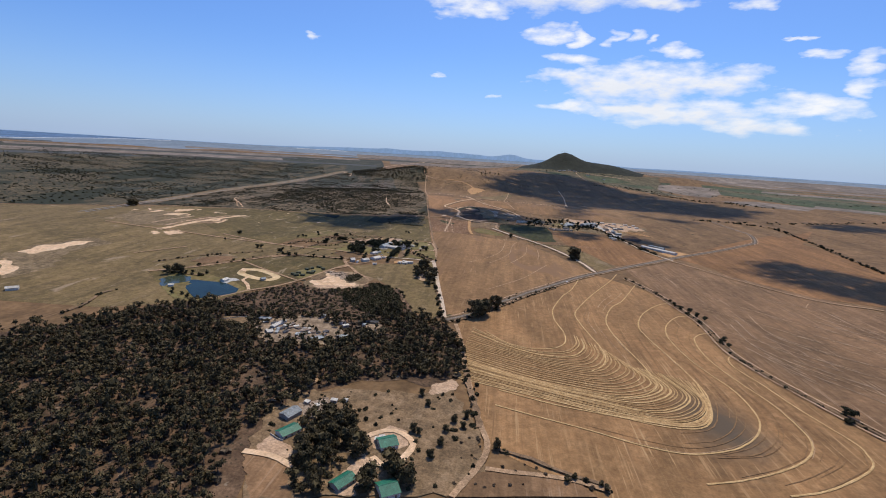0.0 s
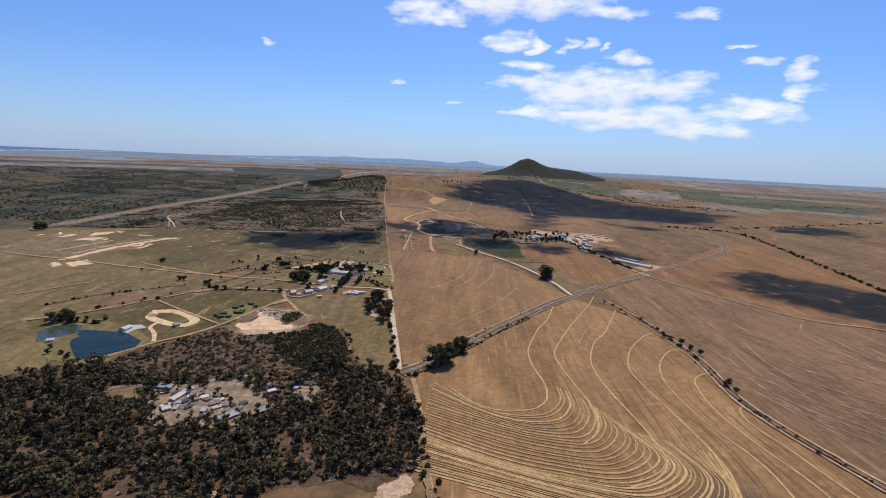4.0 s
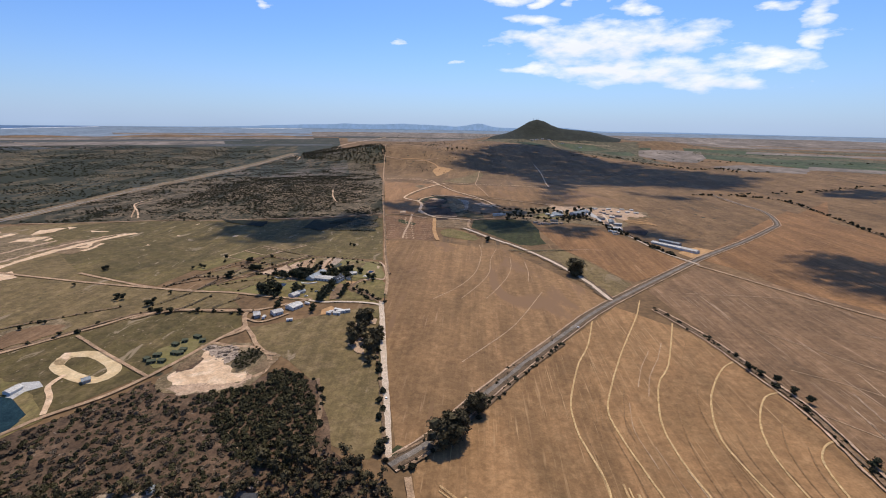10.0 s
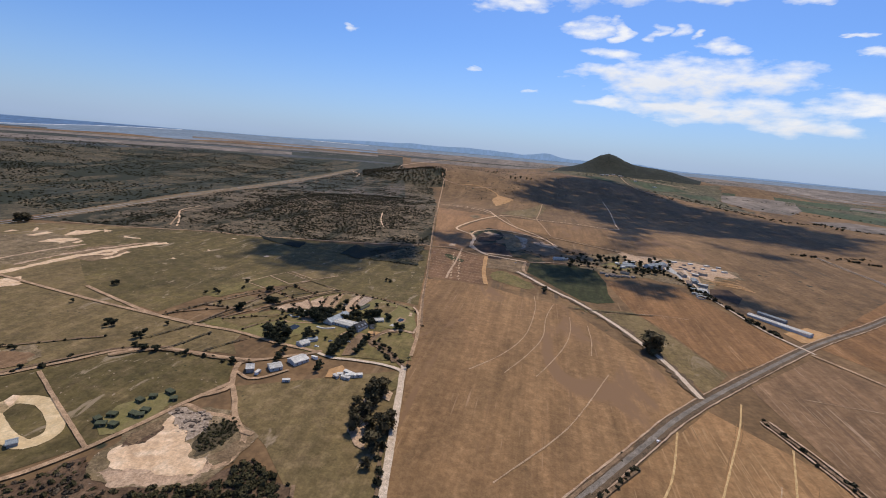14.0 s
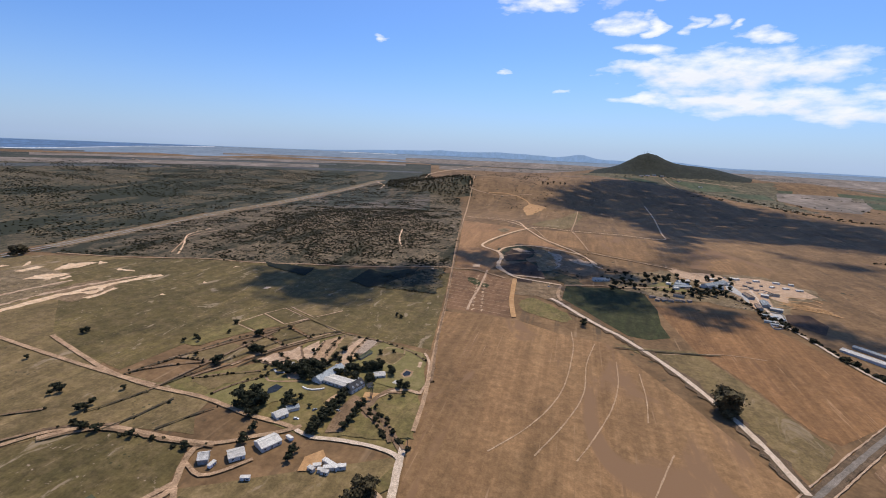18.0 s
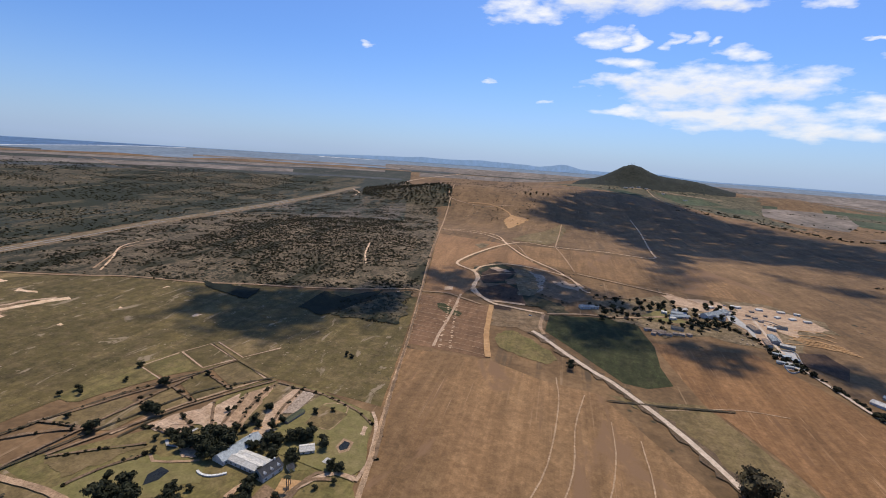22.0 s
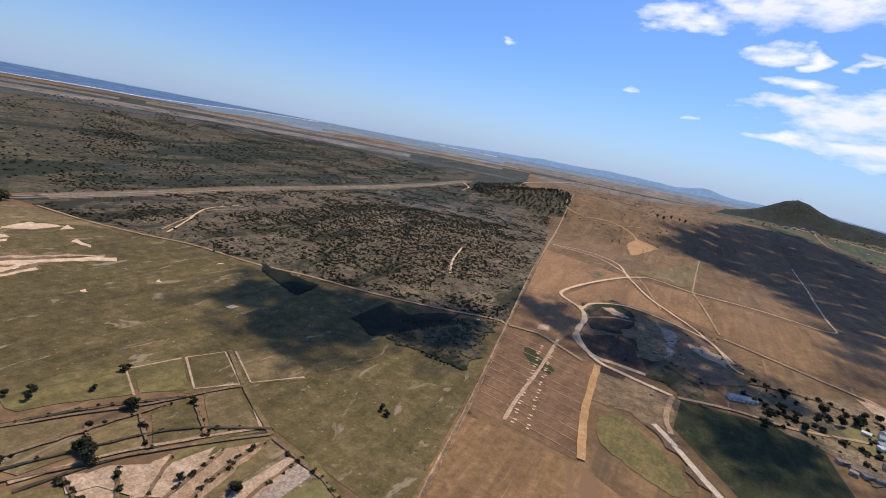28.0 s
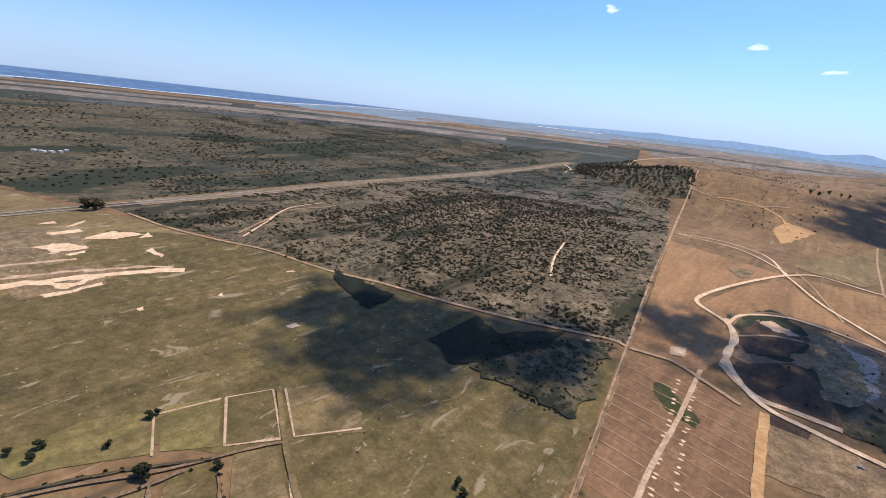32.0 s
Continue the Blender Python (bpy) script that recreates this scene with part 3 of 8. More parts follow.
def area(name, material, pts, label, category="field", sway=0.9, level=None, z=None):
    """A patch of land cover that lies on the ground sheet."""
    bm = bmesh.new()
    pts = [(float(x), float(y)) for x, y in pts]
    long = sum(math.hypot(a[0] - b[0], a[1] - b[1]) for a, b in zip(pts, pts[1:] + pts[:1]))
    ring = rough_edge(pts, max(1.6, min(14.0, long / 70)) if sway > 1.1 else 14.0, sway)
    bm.faces.new([bm.verts.new((x, y, 0)) for x, y in ring])
    bmesh.ops.triangulate(bm, faces=bm.faces[:])
    px, py = [p[0] for p in ring], [p[1] for p in ring]
    pd = [x - y for x, y in ring]
    for vals, no in ((px, (1, 0, 0)), (py, (0, 1, 0)), (pd, (1, -1, 0))):
        lo, hi = math.ceil(min(vals) / CELL), math.floor(max(vals) / CELL)
        for k in range(lo, hi + 1):
            co = (k * CELL, 0, 0) if no[0] else (0, k * CELL, 0)
            bmesh.ops.bisect_plane(bm, geom=bm.verts[:] + bm.edges[:] + bm.faces[:], dist=1e-4, plane_co=co, plane_no=no)
    z = lift() if z is None else z
    for v in bm.verts:
        v.co.z = (float(land(v.co.x, v.co.y)) if level is None else level) + z
    bmesh.ops.recalc_face_normals(bm, faces=bm.faces[:])
    if sum(f.normal.z for f in bm.faces) < 0:
        bmesh.ops.reverse_faces(bm, faces=bm.faces[:])
    me = bpy.data.meshes.new(name)
    bm.to_mesh(me)
    bm.free()
    me.polygons.foreach_set("use_smooth", [True] * len(me.polygons))
    me.materials.append(M[material])
    return tagged(new(name, me), label, category, kind="structure")


def bend(pts, step):
    """A smooth line through the points, with a point about every step metres."""
    p = [Vector((float(x), float(y))) for x, y in pts]
    p = [2 * p[0] - p[1]] + p + [2 * p[-1] - p[-2]]
    out = []
    for a, b, c, d in zip(p, p[1:], p[2:], p[3:]):
        n = max(1, int((c - b).length / step))
        for k in range(n):
            t = k / n
            out.append(0.5 * (2 * b + (c - a) * t + (2 * a - 5 * b + 4 * c - d) * t**2 + (3 * b - a - 3 * c + d) * t**3))
    return out + [p[-2]]


def strip(name, material, width, pts, label, category="road", step=6.0, z=None, sway=0.06, shift=0.0, crown=0.0):
    """A road, track or row that follows a smooth line over the ground."""
    line = bend(pts, step)
    z = lift() if z is None else z
    verts, faces = [], []
    for k, c in enumerate(line):
        way = (line[min(k + 1, len(line) - 1)] - line[max(k - 1, 0)]).normalized()
        side = Vector((way.y, -way.x))
        c = c + side * shift
        for s in (-0.5, 0.0, 0.5):
            q = c + side * width * (s + (rng.uniform(-sway, sway) if s else 0))
            verts.append((q.x, q.y, float(land(q.x, q.y)) + z + (0 if s else crown)))
        if k:
            a = 3 * (k - 1)
            faces += [(a, a + 1, a + 4, a + 3), (a + 1, a + 2, a + 5, a + 4)]
    ob = mesh_ob(name, verts, [f[::-1] for f in faces], M[material], True)
    if ob.data.polygons[0].normal.z < 0:
        ob.data.flip_normals()
    return tagged(ob, label, category, kind="structure")


# far land, sea and mountains
def ring_band(name, material, az0, az1, r0, r1, label, category, wob=0.0):
    n = max(6, int((az1 - az0) / 1.5))
    m = max(2, int((r1 - r0) / 60))
    z, verts, faces = lift(), [], []
    for i in range(n + 1):
        az = radians(az0 + (az1 - az0) * i / n)
        lo = r0 + wob * noise.noise((az * 9, r0 * 0.01, 0))
        for j in range(m + 1):
            r = lo + (r1 - lo) * j / m
            x, y = r * math.sin(az), 400 + r * math.cos(az)
            verts.append((x, y, float(land(x, y)) + z * 4))
    for i in range(n):
        for j in range(m):
            a = i * (m + 1) + j
            faces.append((a, a + 1, a + m + 2, a + m + 1))
    ob = mesh_ob(name, verts, faces, M[material])
    if ob.data.polygons[0].normal.z < 0:
        ob.data.flip_normals()
    return tagged(ob, label, category, kind="structure")


ring_band("coastal_plain", "plain_bush", -84, -17, 1500, 3500, "far flat plain under dark bushes", "ground", 80)
ring_band("far_plain", "plain_bush", -17, 75, 3500, 3900, "far flat bushy land", "ground", 80)
ring_band("far_plain", "far_brown", -20, 75, 3560, 4100, "far brown dry land behind the ridge", "ground", 60)
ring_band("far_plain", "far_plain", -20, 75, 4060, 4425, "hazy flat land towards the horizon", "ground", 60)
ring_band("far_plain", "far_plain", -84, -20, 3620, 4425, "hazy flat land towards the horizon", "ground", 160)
for az0, az1, r0, r1, m, what in (
    (-84, -30, 3000, 3200, "far_brown", "far brown dry fields before the coast"), (-84, -58, 3300, 3420, "far_brown", "far brown dry fields before the coast"),
    (-56, -20, 3330, 3480, "far_brown", "far brown dry fields before the coast"), (-40, -16, 3700, 3840, "far_brown", "far brown dry fields before the coast"),
    (-70, -45, 2830, 2930, "far_wood", "far dark belt of bushes"), (-50, -28, 3230, 3290, "far_wood", "far dark belt of bushes"), (-34, -18, 2900, 2990, "far_wood", "far dark belt of bushes"),
    (-75, -52, 3620, 3700, "far_wood", "far dark belt of bushes"), (-22, -12, 3560, 3640, "far_wood", "far dark belt of bushes"),
    (-16, 1, 3250, 3480, "far_brown", "far brown dry fields behind the ridge"), (14, 60, 3500, 3680, "far_brown", "far pinkish brown dry fields"), (20, 50, 3900, 3990, "far_brown", "far pinkish brown dry fields"), (25, 75, 2760, 2900, "hill_grass", "far dry green fields"), (30, 75, 2950, 3080, "far_brown", "far pinkish brown dry fields"),
    (24, 75, 3150, 3260, "hill_grass", "far dry green fields"), (22, 75, 3330, 3450, "far_brown", "far pinkish brown dry fields"), (36, 75, 2350, 2480, "far_brown", "far pinkish brown dry fields"),
):
    ring_band("far_plain", m, az0, az1, r0, r1, what, "ground", 90)


def coast(az):
    """Distance of the shoreline from the middle of the walk."""
    return 3740 + 30 * math.sin(az * 0.5) + max(0.0, az + 57) * 42


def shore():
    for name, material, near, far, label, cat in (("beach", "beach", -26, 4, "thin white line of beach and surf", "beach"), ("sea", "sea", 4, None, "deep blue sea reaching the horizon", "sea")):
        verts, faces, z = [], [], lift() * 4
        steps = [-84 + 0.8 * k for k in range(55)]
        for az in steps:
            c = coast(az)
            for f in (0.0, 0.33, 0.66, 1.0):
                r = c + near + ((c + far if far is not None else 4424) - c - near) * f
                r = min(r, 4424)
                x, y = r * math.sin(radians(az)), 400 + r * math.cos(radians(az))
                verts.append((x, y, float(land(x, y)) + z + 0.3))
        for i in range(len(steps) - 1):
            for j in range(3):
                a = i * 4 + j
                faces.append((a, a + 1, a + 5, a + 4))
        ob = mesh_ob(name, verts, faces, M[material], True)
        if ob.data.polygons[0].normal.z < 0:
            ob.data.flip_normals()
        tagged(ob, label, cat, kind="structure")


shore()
ring_band("beach", "beach", -27.5, -21, 4330, 4360, "thin white line of beach and surf", "beach", 0)


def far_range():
    """Mountains on the horizon, their distance haze painted in as emissive blue."""
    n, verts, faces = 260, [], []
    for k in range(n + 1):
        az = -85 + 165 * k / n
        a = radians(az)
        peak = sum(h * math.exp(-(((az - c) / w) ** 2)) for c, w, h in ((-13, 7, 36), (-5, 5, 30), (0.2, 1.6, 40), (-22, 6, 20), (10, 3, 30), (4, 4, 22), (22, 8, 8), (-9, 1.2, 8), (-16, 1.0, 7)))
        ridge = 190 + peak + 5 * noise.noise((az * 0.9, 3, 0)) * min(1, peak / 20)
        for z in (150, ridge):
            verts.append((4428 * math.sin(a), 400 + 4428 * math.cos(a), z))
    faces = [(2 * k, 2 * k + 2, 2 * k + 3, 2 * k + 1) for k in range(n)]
    ob = mesh_ob("backdrop", verts, faces, M["haze_blue"])
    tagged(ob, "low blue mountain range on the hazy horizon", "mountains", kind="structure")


far_range()

# fields and other land cover
area("pasture_far", "grass_tan", [(-1500, 250), (-760, 330), (-420, 380), (-350, 420), (-390, 640), (-480, 900), (-560, 1085), (-684, 1050), (-795, 1012), (-930, 965), (-1500, 800)], "dry tan pasture with patchy grass", "field", sway=0.9)
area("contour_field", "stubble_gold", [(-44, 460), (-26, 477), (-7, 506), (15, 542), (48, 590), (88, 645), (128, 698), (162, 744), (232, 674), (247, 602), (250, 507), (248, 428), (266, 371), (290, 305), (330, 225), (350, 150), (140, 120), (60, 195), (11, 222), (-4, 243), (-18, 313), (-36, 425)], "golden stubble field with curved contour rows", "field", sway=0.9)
area("stubble_field", "stubble_brown", [(-171, 1012), (-122, 1015), (-67, 1017), (-11, 991), (44, 983), (109, 869), (159, 764), (82, 656), (8, 551), (-31, 488), (-55, 470), (-76, 555), (-108, 714), (-140, 870)], "large brown harvested stubble field", "field", sway=0.9)
area("strip_field", "plough_brown", [(-166, 1027), (-199, 1202), (-162, 1209), (-91, 1187), (-72, 1020)], "ploughed brown plot with narrow dividing lines", "field", sway=0.9)
area("tan_field", "stubble_tan", [(-202, 1222), (-281, 1630), (-117, 1592), (-156, 1486), (-182, 1394), (-178, 1366), (-144, 1337), (-132, 1306), (-133, 1262), (-141, 1219), (-165, 1220)], "smooth tan stubble field between tracks", "field", sway=0.9)
area("tan_field", "stubble_tan", [(-111, 1567), (-71, 1479), (-38, 1436), (19, 1378), (-35, 1404), (-92, 1411), (-134, 1378), (-142, 1348), (-177, 1374), (-153, 1470)], "smooth tan stubble field between tracks", "field", sway=0.9)
area("slope_field", "stubble_brown", [(-112, 1594), (-5, 1619), (204, 1627), (292, 1605), (378, 1462), (334, 1352), (292, 1390), (235, 1383), (125, 1393), (36, 1424), (-39, 1453)], "brown stubble field on a gentle slope", "field", sway=0.9)
area("green_field", "crop_green", [(-8, 1188), (28, 1196), (73, 1209), (110, 1202), (121, 1129), (117, 1073), (122, 1031), (94, 1014), (71, 1017), (17, 1091), (-12, 1127)], "dark green irrigated field", "field", sway=0.9)
area("orange_field", "stubble_orange", [(119, 1144), (163, 1146), (242, 1156), (278, 1092), (337, 950), (218, 844), (206, 853), (178, 934), (143, 1004)], "rusty brown harvested field", "field", sway=0.9)
area("verge_field", "grass_tan", [(51, 986), (98, 988), (142, 1000), (176, 927), (204, 847), (210, 835), (172, 777), (149, 853), (111, 946)], "dry tan grass strip beside a gravel road", "field", sway=0.9)
area("orange_field", "stubble_orange", [(364, 974), (500, 1097), (637, 1232), (742, 1364), (986, 1598), (471, 823), (429, 887)], "rusty brown harvested field", "field", sway=0.9)
area("grey_field", "fallow_grey", [(222, 810), (338, 931), (446, 834), (500, 740), (552, 672), (640, 610), (760, 480), (640, 200), (420, 100), (360, 150), (336, 225), (303, 289), (275, 380), (258, 432), (258, 505), (254, 602), (239, 680)], "grey brown fallow field with pale streaks", "field", sway=0.9)
area("far_field", "stubble_orange", [(396, 1021), (643, 1295), (781, 1440), (808, 1234), (769, 950), (722, 750), (649, 669), (576, 711), (497, 738), (416, 859)], "rusty brown field beyond the crossroads", "field", sway=0.9)
area("pasture", "grass_olive", [(-776, 965), (-733, 1015), (-688, 1054), (-507, 1122), (-316, 1164), (-201, 1184), (-143, 884), (-245, 897), (-311, 897), (-375, 850), (-390, 800), (-398, 737), (-466, 753), (-535, 777)], "dry olive pasture with patchy grass", "field", sway=0.9)
area("pasture", "grass_green", [(-351, 725), (-274, 812), (-274, 883), (-258, 893), (-208, 893), (-142, 870), (-125, 790), (-109, 701), (-135, 709), (-188, 702), (-245, 715)], "dry olive pasture with patchy grass", "field", sway=0.9)
area("pasture", "grass_tan", [(-776, 771), (-514, 740), (-346, 725), (-296, 720), (-262, 679), (-315, 671), (-357, 657), (-402, 594), (-447, 544), (-479, 517)], "dry olive pasture with patchy grass", "field", sway=0.9)
area("pasture", "grass_olive", [(-471, 510), (-442, 540), (-398, 590), (-353, 651), (-312, 665), (-257, 669), (-238, 632), (-261, 574), (-272, 543), (-311, 484), (-337, 438), (-355, 412)], "dry olive pasture with patchy grass", "field", sway=0.9)
area("pasture", "grass_tan", [(-703, 764), (-625, 775), (-522, 761), (-408, 733), (-340, 730), (-284, 719), (-280, 701), (-348, 656), (-391, 605), (-423, 560)], "dry olive pasture with patchy grass", "field", sway=0.9)
area("pasture", "grass_tan", [(-233, 630), (-196, 652), (-112, 704), (-95, 634), (-78, 554), (-64, 482), (-71, 461), (-107, 476), (-129, 538), (-168, 575), (-190, 589), (-207, 597)], "dry olive pasture with patchy grass", "field", sway=0.9)
area("bush_ground", "bush_floor", [(-900, 1000), (-930, 1218), (-950, 1503), (-945, 2020), (-930, 2531), (-592, 2171), (-399, 2079), (-295, 1665), (-205, 1218), (-298, 1188), (-375, 1163), (-531, 1111), (-684, 1057), (-795, 1021)], "sandy ground under open scrub", "scrubland", sway=3)
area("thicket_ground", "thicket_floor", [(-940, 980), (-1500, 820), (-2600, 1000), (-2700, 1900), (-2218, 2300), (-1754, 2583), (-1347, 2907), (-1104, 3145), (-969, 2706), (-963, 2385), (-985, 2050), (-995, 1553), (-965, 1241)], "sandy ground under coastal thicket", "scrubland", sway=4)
area("forest_ground", "forest_floor", [(-700, 150), (-520, 260), (-444, 300), (-404, 335), (-377, 401), (-347, 430), (-295, 480), (-259, 530), (-200, 520), (-165, 562), (-125, 535), (-100, 470), (-46, 430), (-24, 357), (-20, 325), (-41, 305), (-105, 295), (-132, 268), (-148, 226), (-142, 188), (-124, 140), (-160, 40), (-600, 0)], "brown leaf litter under the gum trees", "woodland", sway=3)
area("scarred_turf", "scar", [(-694, 504), (-704, 561), (-701, 616), (-676, 649), (-628, 625), (-634, 579), (-621, 528), (-589, 458), (-600, 426)], "sandy scarred turf in the pasture", "sand", sway=6)
area("sand_pit", "sand", [(-679, 491), (-657, 488), (-616, 463), (-608, 438), (-611, 434)], "bare pale sand pit", "sand", sway=2.5)
area("sand_pit", "sand", [(-692, 527), (-697, 573), (-678, 613), (-658, 619), (-659, 575), (-667, 528)], "bare pale sand pit", "sand", sway=2.5)
area("scarred_turf", "scar", [(-801, 822), (-827, 895), (-788, 929), (-714, 939), (-655, 849), (-664, 784), (-718, 768)], "sandy scarred turf in the pasture", "sand", sway=6)
area("turned_turf", "dry_ground", [(-672, 864), (-663, 902), (-641, 940), (-629, 946), (-604, 911), (-604, 871), (-606, 848)], "brown bare ground beside the sand strip", "sand", sway=3.0)
strip("sand_strip", "sand", 11.0, [(-644, 748), (-642, 800), (-640, 850), (-629, 910), (-614, 962), (-604, 985)], "long pale strip of bare sand", "sand", sway=0.25, step=9.0)
strip("sand_strip", "sand_pale", 6.0, [(-662, 790), (-660, 850), (-648, 905), (-632, 955), (-616, 978)], "thin pale streak beside the sand strip", "sand", sway=0.4)
strip("sand_strip", "sand_pale", 5.0, [(-700, 800), (-694, 860), (-684, 910)], "thin pale streak beside the sand strip", "sand", sway=0.4)
for ring in ([(-624, 904), (-626, 916), (-620, 917), (-618, 904)],
             [(-607, 863), (-605, 887), (-611, 911), (-605, 910), (-598, 885), (-600, 864)],
             [(-738, 896), (-747, 906), (-733, 917), (-724, 907)],
             [(-792, 907), (-792, 942), (-780, 941), (-780, 909)],
             [(-809, 928), (-836, 956), (-818, 949)],
             [(-725, 983), (-745, 999), (-726, 997)],
             [(-679, 974), (-684, 982), (-658, 986), (-651, 981)],
             [(-704, 906), (-708, 923), (-699, 922), (-696, 909)],
             [(-714, 892), (-720, 901), (-711, 902)],
             [(-545, 1069), (-546, 1077), (-537, 1078)],
             [(-538, 918), (-539, 923), (-533, 924), (-532, 918)],
             [(-527, 984), (-532, 990), (-520, 988)],
             [(-838, 908), (-846, 926), (-832, 927)],
             [(-437, 1002), (-438, 1012), (-429, 1012), (-430, 1004)]):
    area("bare_patch", "sand", ring, "bare pale sand in the pasture", "sand", sway=1.2)
area("sand_pit", "sand", [(-638, 720), (-639, 733), (-623, 727), (-617, 708)], "bare pale sand pit", "sand", sway=2.5)
area("sand_pit", "sand_pale", [(-610, 720), (-607, 739), (-593, 733), (-595, 714)], "bare pale sand pit", "sand", sway=2.5)
area("orange_cut", "ochre", [(-170, 2057), (-157, 2126), (-124, 2131), (-101, 2109), (-124, 2004), (-142, 1924), (-157, 1984)], "bare ochre earth cutting on the slope", "sand", sway=3)
area("dry_yard", "dry_ground", [(-88, 1189), (-53, 1193), (-16, 1185), (-8, 1188), (-13, 1130), (-17, 1111), (-50, 1125), (-82, 1117)], "bare trampled dirt yard", "yard", sway=2)
area("farm_ground", "scar", [(48, 1262), (100, 1306), (172, 1345), (262, 1365), (330, 1385), (395, 1340), (392, 1285), (330, 1240), (300, 1170), (262, 1180), (200, 1192), (150, 1184), (110, 1192), (60, 1212)], "pale trampled ground round the farm", "yard", sway=4.0)
area("yard", "dirt", [(172, 1352), (198, 1343), (256, 1361), (278, 1309), (295, 1251), (276, 1202), (250, 1258), (227, 1303), (183, 1303)], "pale dirt farmyard", "yard", sway=2)
area("dark_plot", "plough_dark", [(-123, 1262), (-83, 1291), (-61, 1267), (-44, 1212), (-87, 1215), (-104, 1223)], "dark freshly turned plot", "field", sway=0.9)
area("dark_plot", "plough_dark", [(-88, 1195), (-61, 1200), (-63, 1182), (-87, 1181)], "dark freshly turned plot", "field", sway=0.9)
area("green_patch", "crop_green", [(-168, 1171), (-159, 1178), (-149, 1167), (-126, 1147), (-127, 1137), (-143, 1139), (-157, 1149)], "small patch of green weeds", "grass", sway=1.6)
area("green_strip", "grass_green", [(-73, 1092), (-55, 1114), (-22, 1088), (6, 1047), (-6, 1033), (-39, 1043), (-63, 1057)], "green damp strip of grass", "grass", sway=2)
area("lawn", "lawn", [(-183, 826), (-195, 877), (-161, 873), (-139, 856), (-134, 828), (-131, 808), (-176, 780), (-191, 796)], "watered green garden lawn", "lawn", sway=1.2)
area("paddock", "grass_olive", [(-371, 915), (-361, 944), (-314, 920), (-329, 893)], "fenced grass paddock", "field", sway=0.9)
area("paddock", "grass_tan", [(-357, 950), (-345, 978), (-301, 973), (-285, 960), (-309, 925)], "fenced grass paddock", "field", sway=0.9)
area("paddock", "grass_green", [(-387, 882), (-374, 912), (-330, 890), (-347, 864)], "fenced grass paddock", "field", sway=0.9)
area("paddock", "grass_green", [(-401, 844), (-386, 875), (-348, 860), (-367, 823), (-372, 806), (-380, 803), (-395, 805)], "fenced grass paddock", "field", sway=0.9)
area("paddock", "grass_tan", [(-319, 893), (-308, 913), (-259, 893), (-272, 865)], "fenced grass paddock", "field", sway=0.9)
area("paddock", "grass_olive", [(-327, 861), (-319, 886), (-277, 864), (-288, 838)], "fenced grass paddock", "field", sway=0.9)
area("paddock", "grass_tan", [(-334, 827), (-326, 850), (-291, 835), (-301, 817), (-310, 812)], "fenced grass paddock", "field", sway=0.9)
area("paddock", "grass_tan", [(-371, 775), (-345, 824), (-310, 812), (-314, 784), (-327, 779)], "fenced grass paddock", "field", sway=0.9)
area("pen", "sand_pale", [(-296, 796), (-288, 819), (-263, 805), (-269, 793)], "small fenced animal pen of bare sand", "pen", sway=1.2)
area("pen", "sand_pale", [(-282, 819), (-277, 845), (-251, 810), (-256, 806)], "small fenced animal pen of bare sand", "pen", sway=1.2)
area("pen", "sand_pale", [(-266, 835), (-259, 859), (-239, 815), (-247, 809)], "small fenced animal pen of bare sand", "pen", sway=1.2)
area("pen", "dirt", [(-257, 861), (-246, 888), (-230, 817), (-236, 817)], "small fenced animal pen of bare sand", "pen", sway=1.2)
area("pen", "scar", [(-246, 891), (-221, 888), (-216, 830), (-226, 820)], "small fenced animal pen of bare sand", "pen", sway=1.2)
area("pen", "scar", [(-219, 888), (-199, 885), (-199, 846), (-212, 834)], "small fenced animal pen of bare sand", "pen", sway=1.2)
area("pen", "ochre", [(-218, 825), (-208, 840), (-202, 813), (-219, 811)], "small fenced animal pen of bare sand", "pen", sway=1.2)
area("stony_strip", "grass_tan", [(-324, 745), (-283, 774), (-276, 776), (-288, 753), (-297, 732)], "grey stony strip beside the lane", "field", sway=1.6)
area("lawn", "lawn", [(-291, 728), (-268, 755), (-248, 776), (-226, 774), (-214, 757), (-275, 720)], "watered green garden lawn", "lawn", sway=1.2)
area("lawn", "lawn", [(-423, 470), (-399, 473), (-361, 445), (-351, 433), (-365, 429), (-382, 435)], "watered green garden lawn", "lawn", sway=1.2)
area("vineyard", "vine_green", [(1202, 3113), (1510, 3139), (1823, 2867), (1888, 2311), (1558, 2151), (1406, 2326), (1261, 2605), (1120, 2800)], "green vineyard block below the hill", "vineyard", sway=0.9)
area("vineyard", "vine_green", [(215, 2951), (373, 3305), (539, 3256), (745, 3226), (906, 3177), (1026, 3133), (959, 2945), (800, 2961), (561, 3096), (428, 3143)], "green vineyard block below the hill", "vineyard", sway=0.9)
area("hill_scrub", "hill_scrub", [(30, 3250), (150, 3700), (400, 3900), (700, 3800), (960, 3500), (900, 3320), (662, 3230), (442, 3200), (200, 3180)], "dark scrub cover of the hill", "scrubland", sway=0.9)
area("hill_foot", "hill_grass", [(-120, 3420), (39, 3300), (150, 3130), (288, 3050), (439, 3000), (568, 2910), (680, 2740), (800, 2560), (900, 2500), (862, 2856), (951, 3117), (1010, 3330), (867, 3300), (751, 3294), (527, 3257), (330, 3249), (120, 3330)], "dry green slopes at the foot of the hill", "field", sway=8.0)
area("far_field", "far_brown", [(943, 3092), (1266, 3025), (1180, 2760), (1046, 2561), (936, 2632), (872, 2856)], "tan dry field below the hill", "field", sway=2.0)
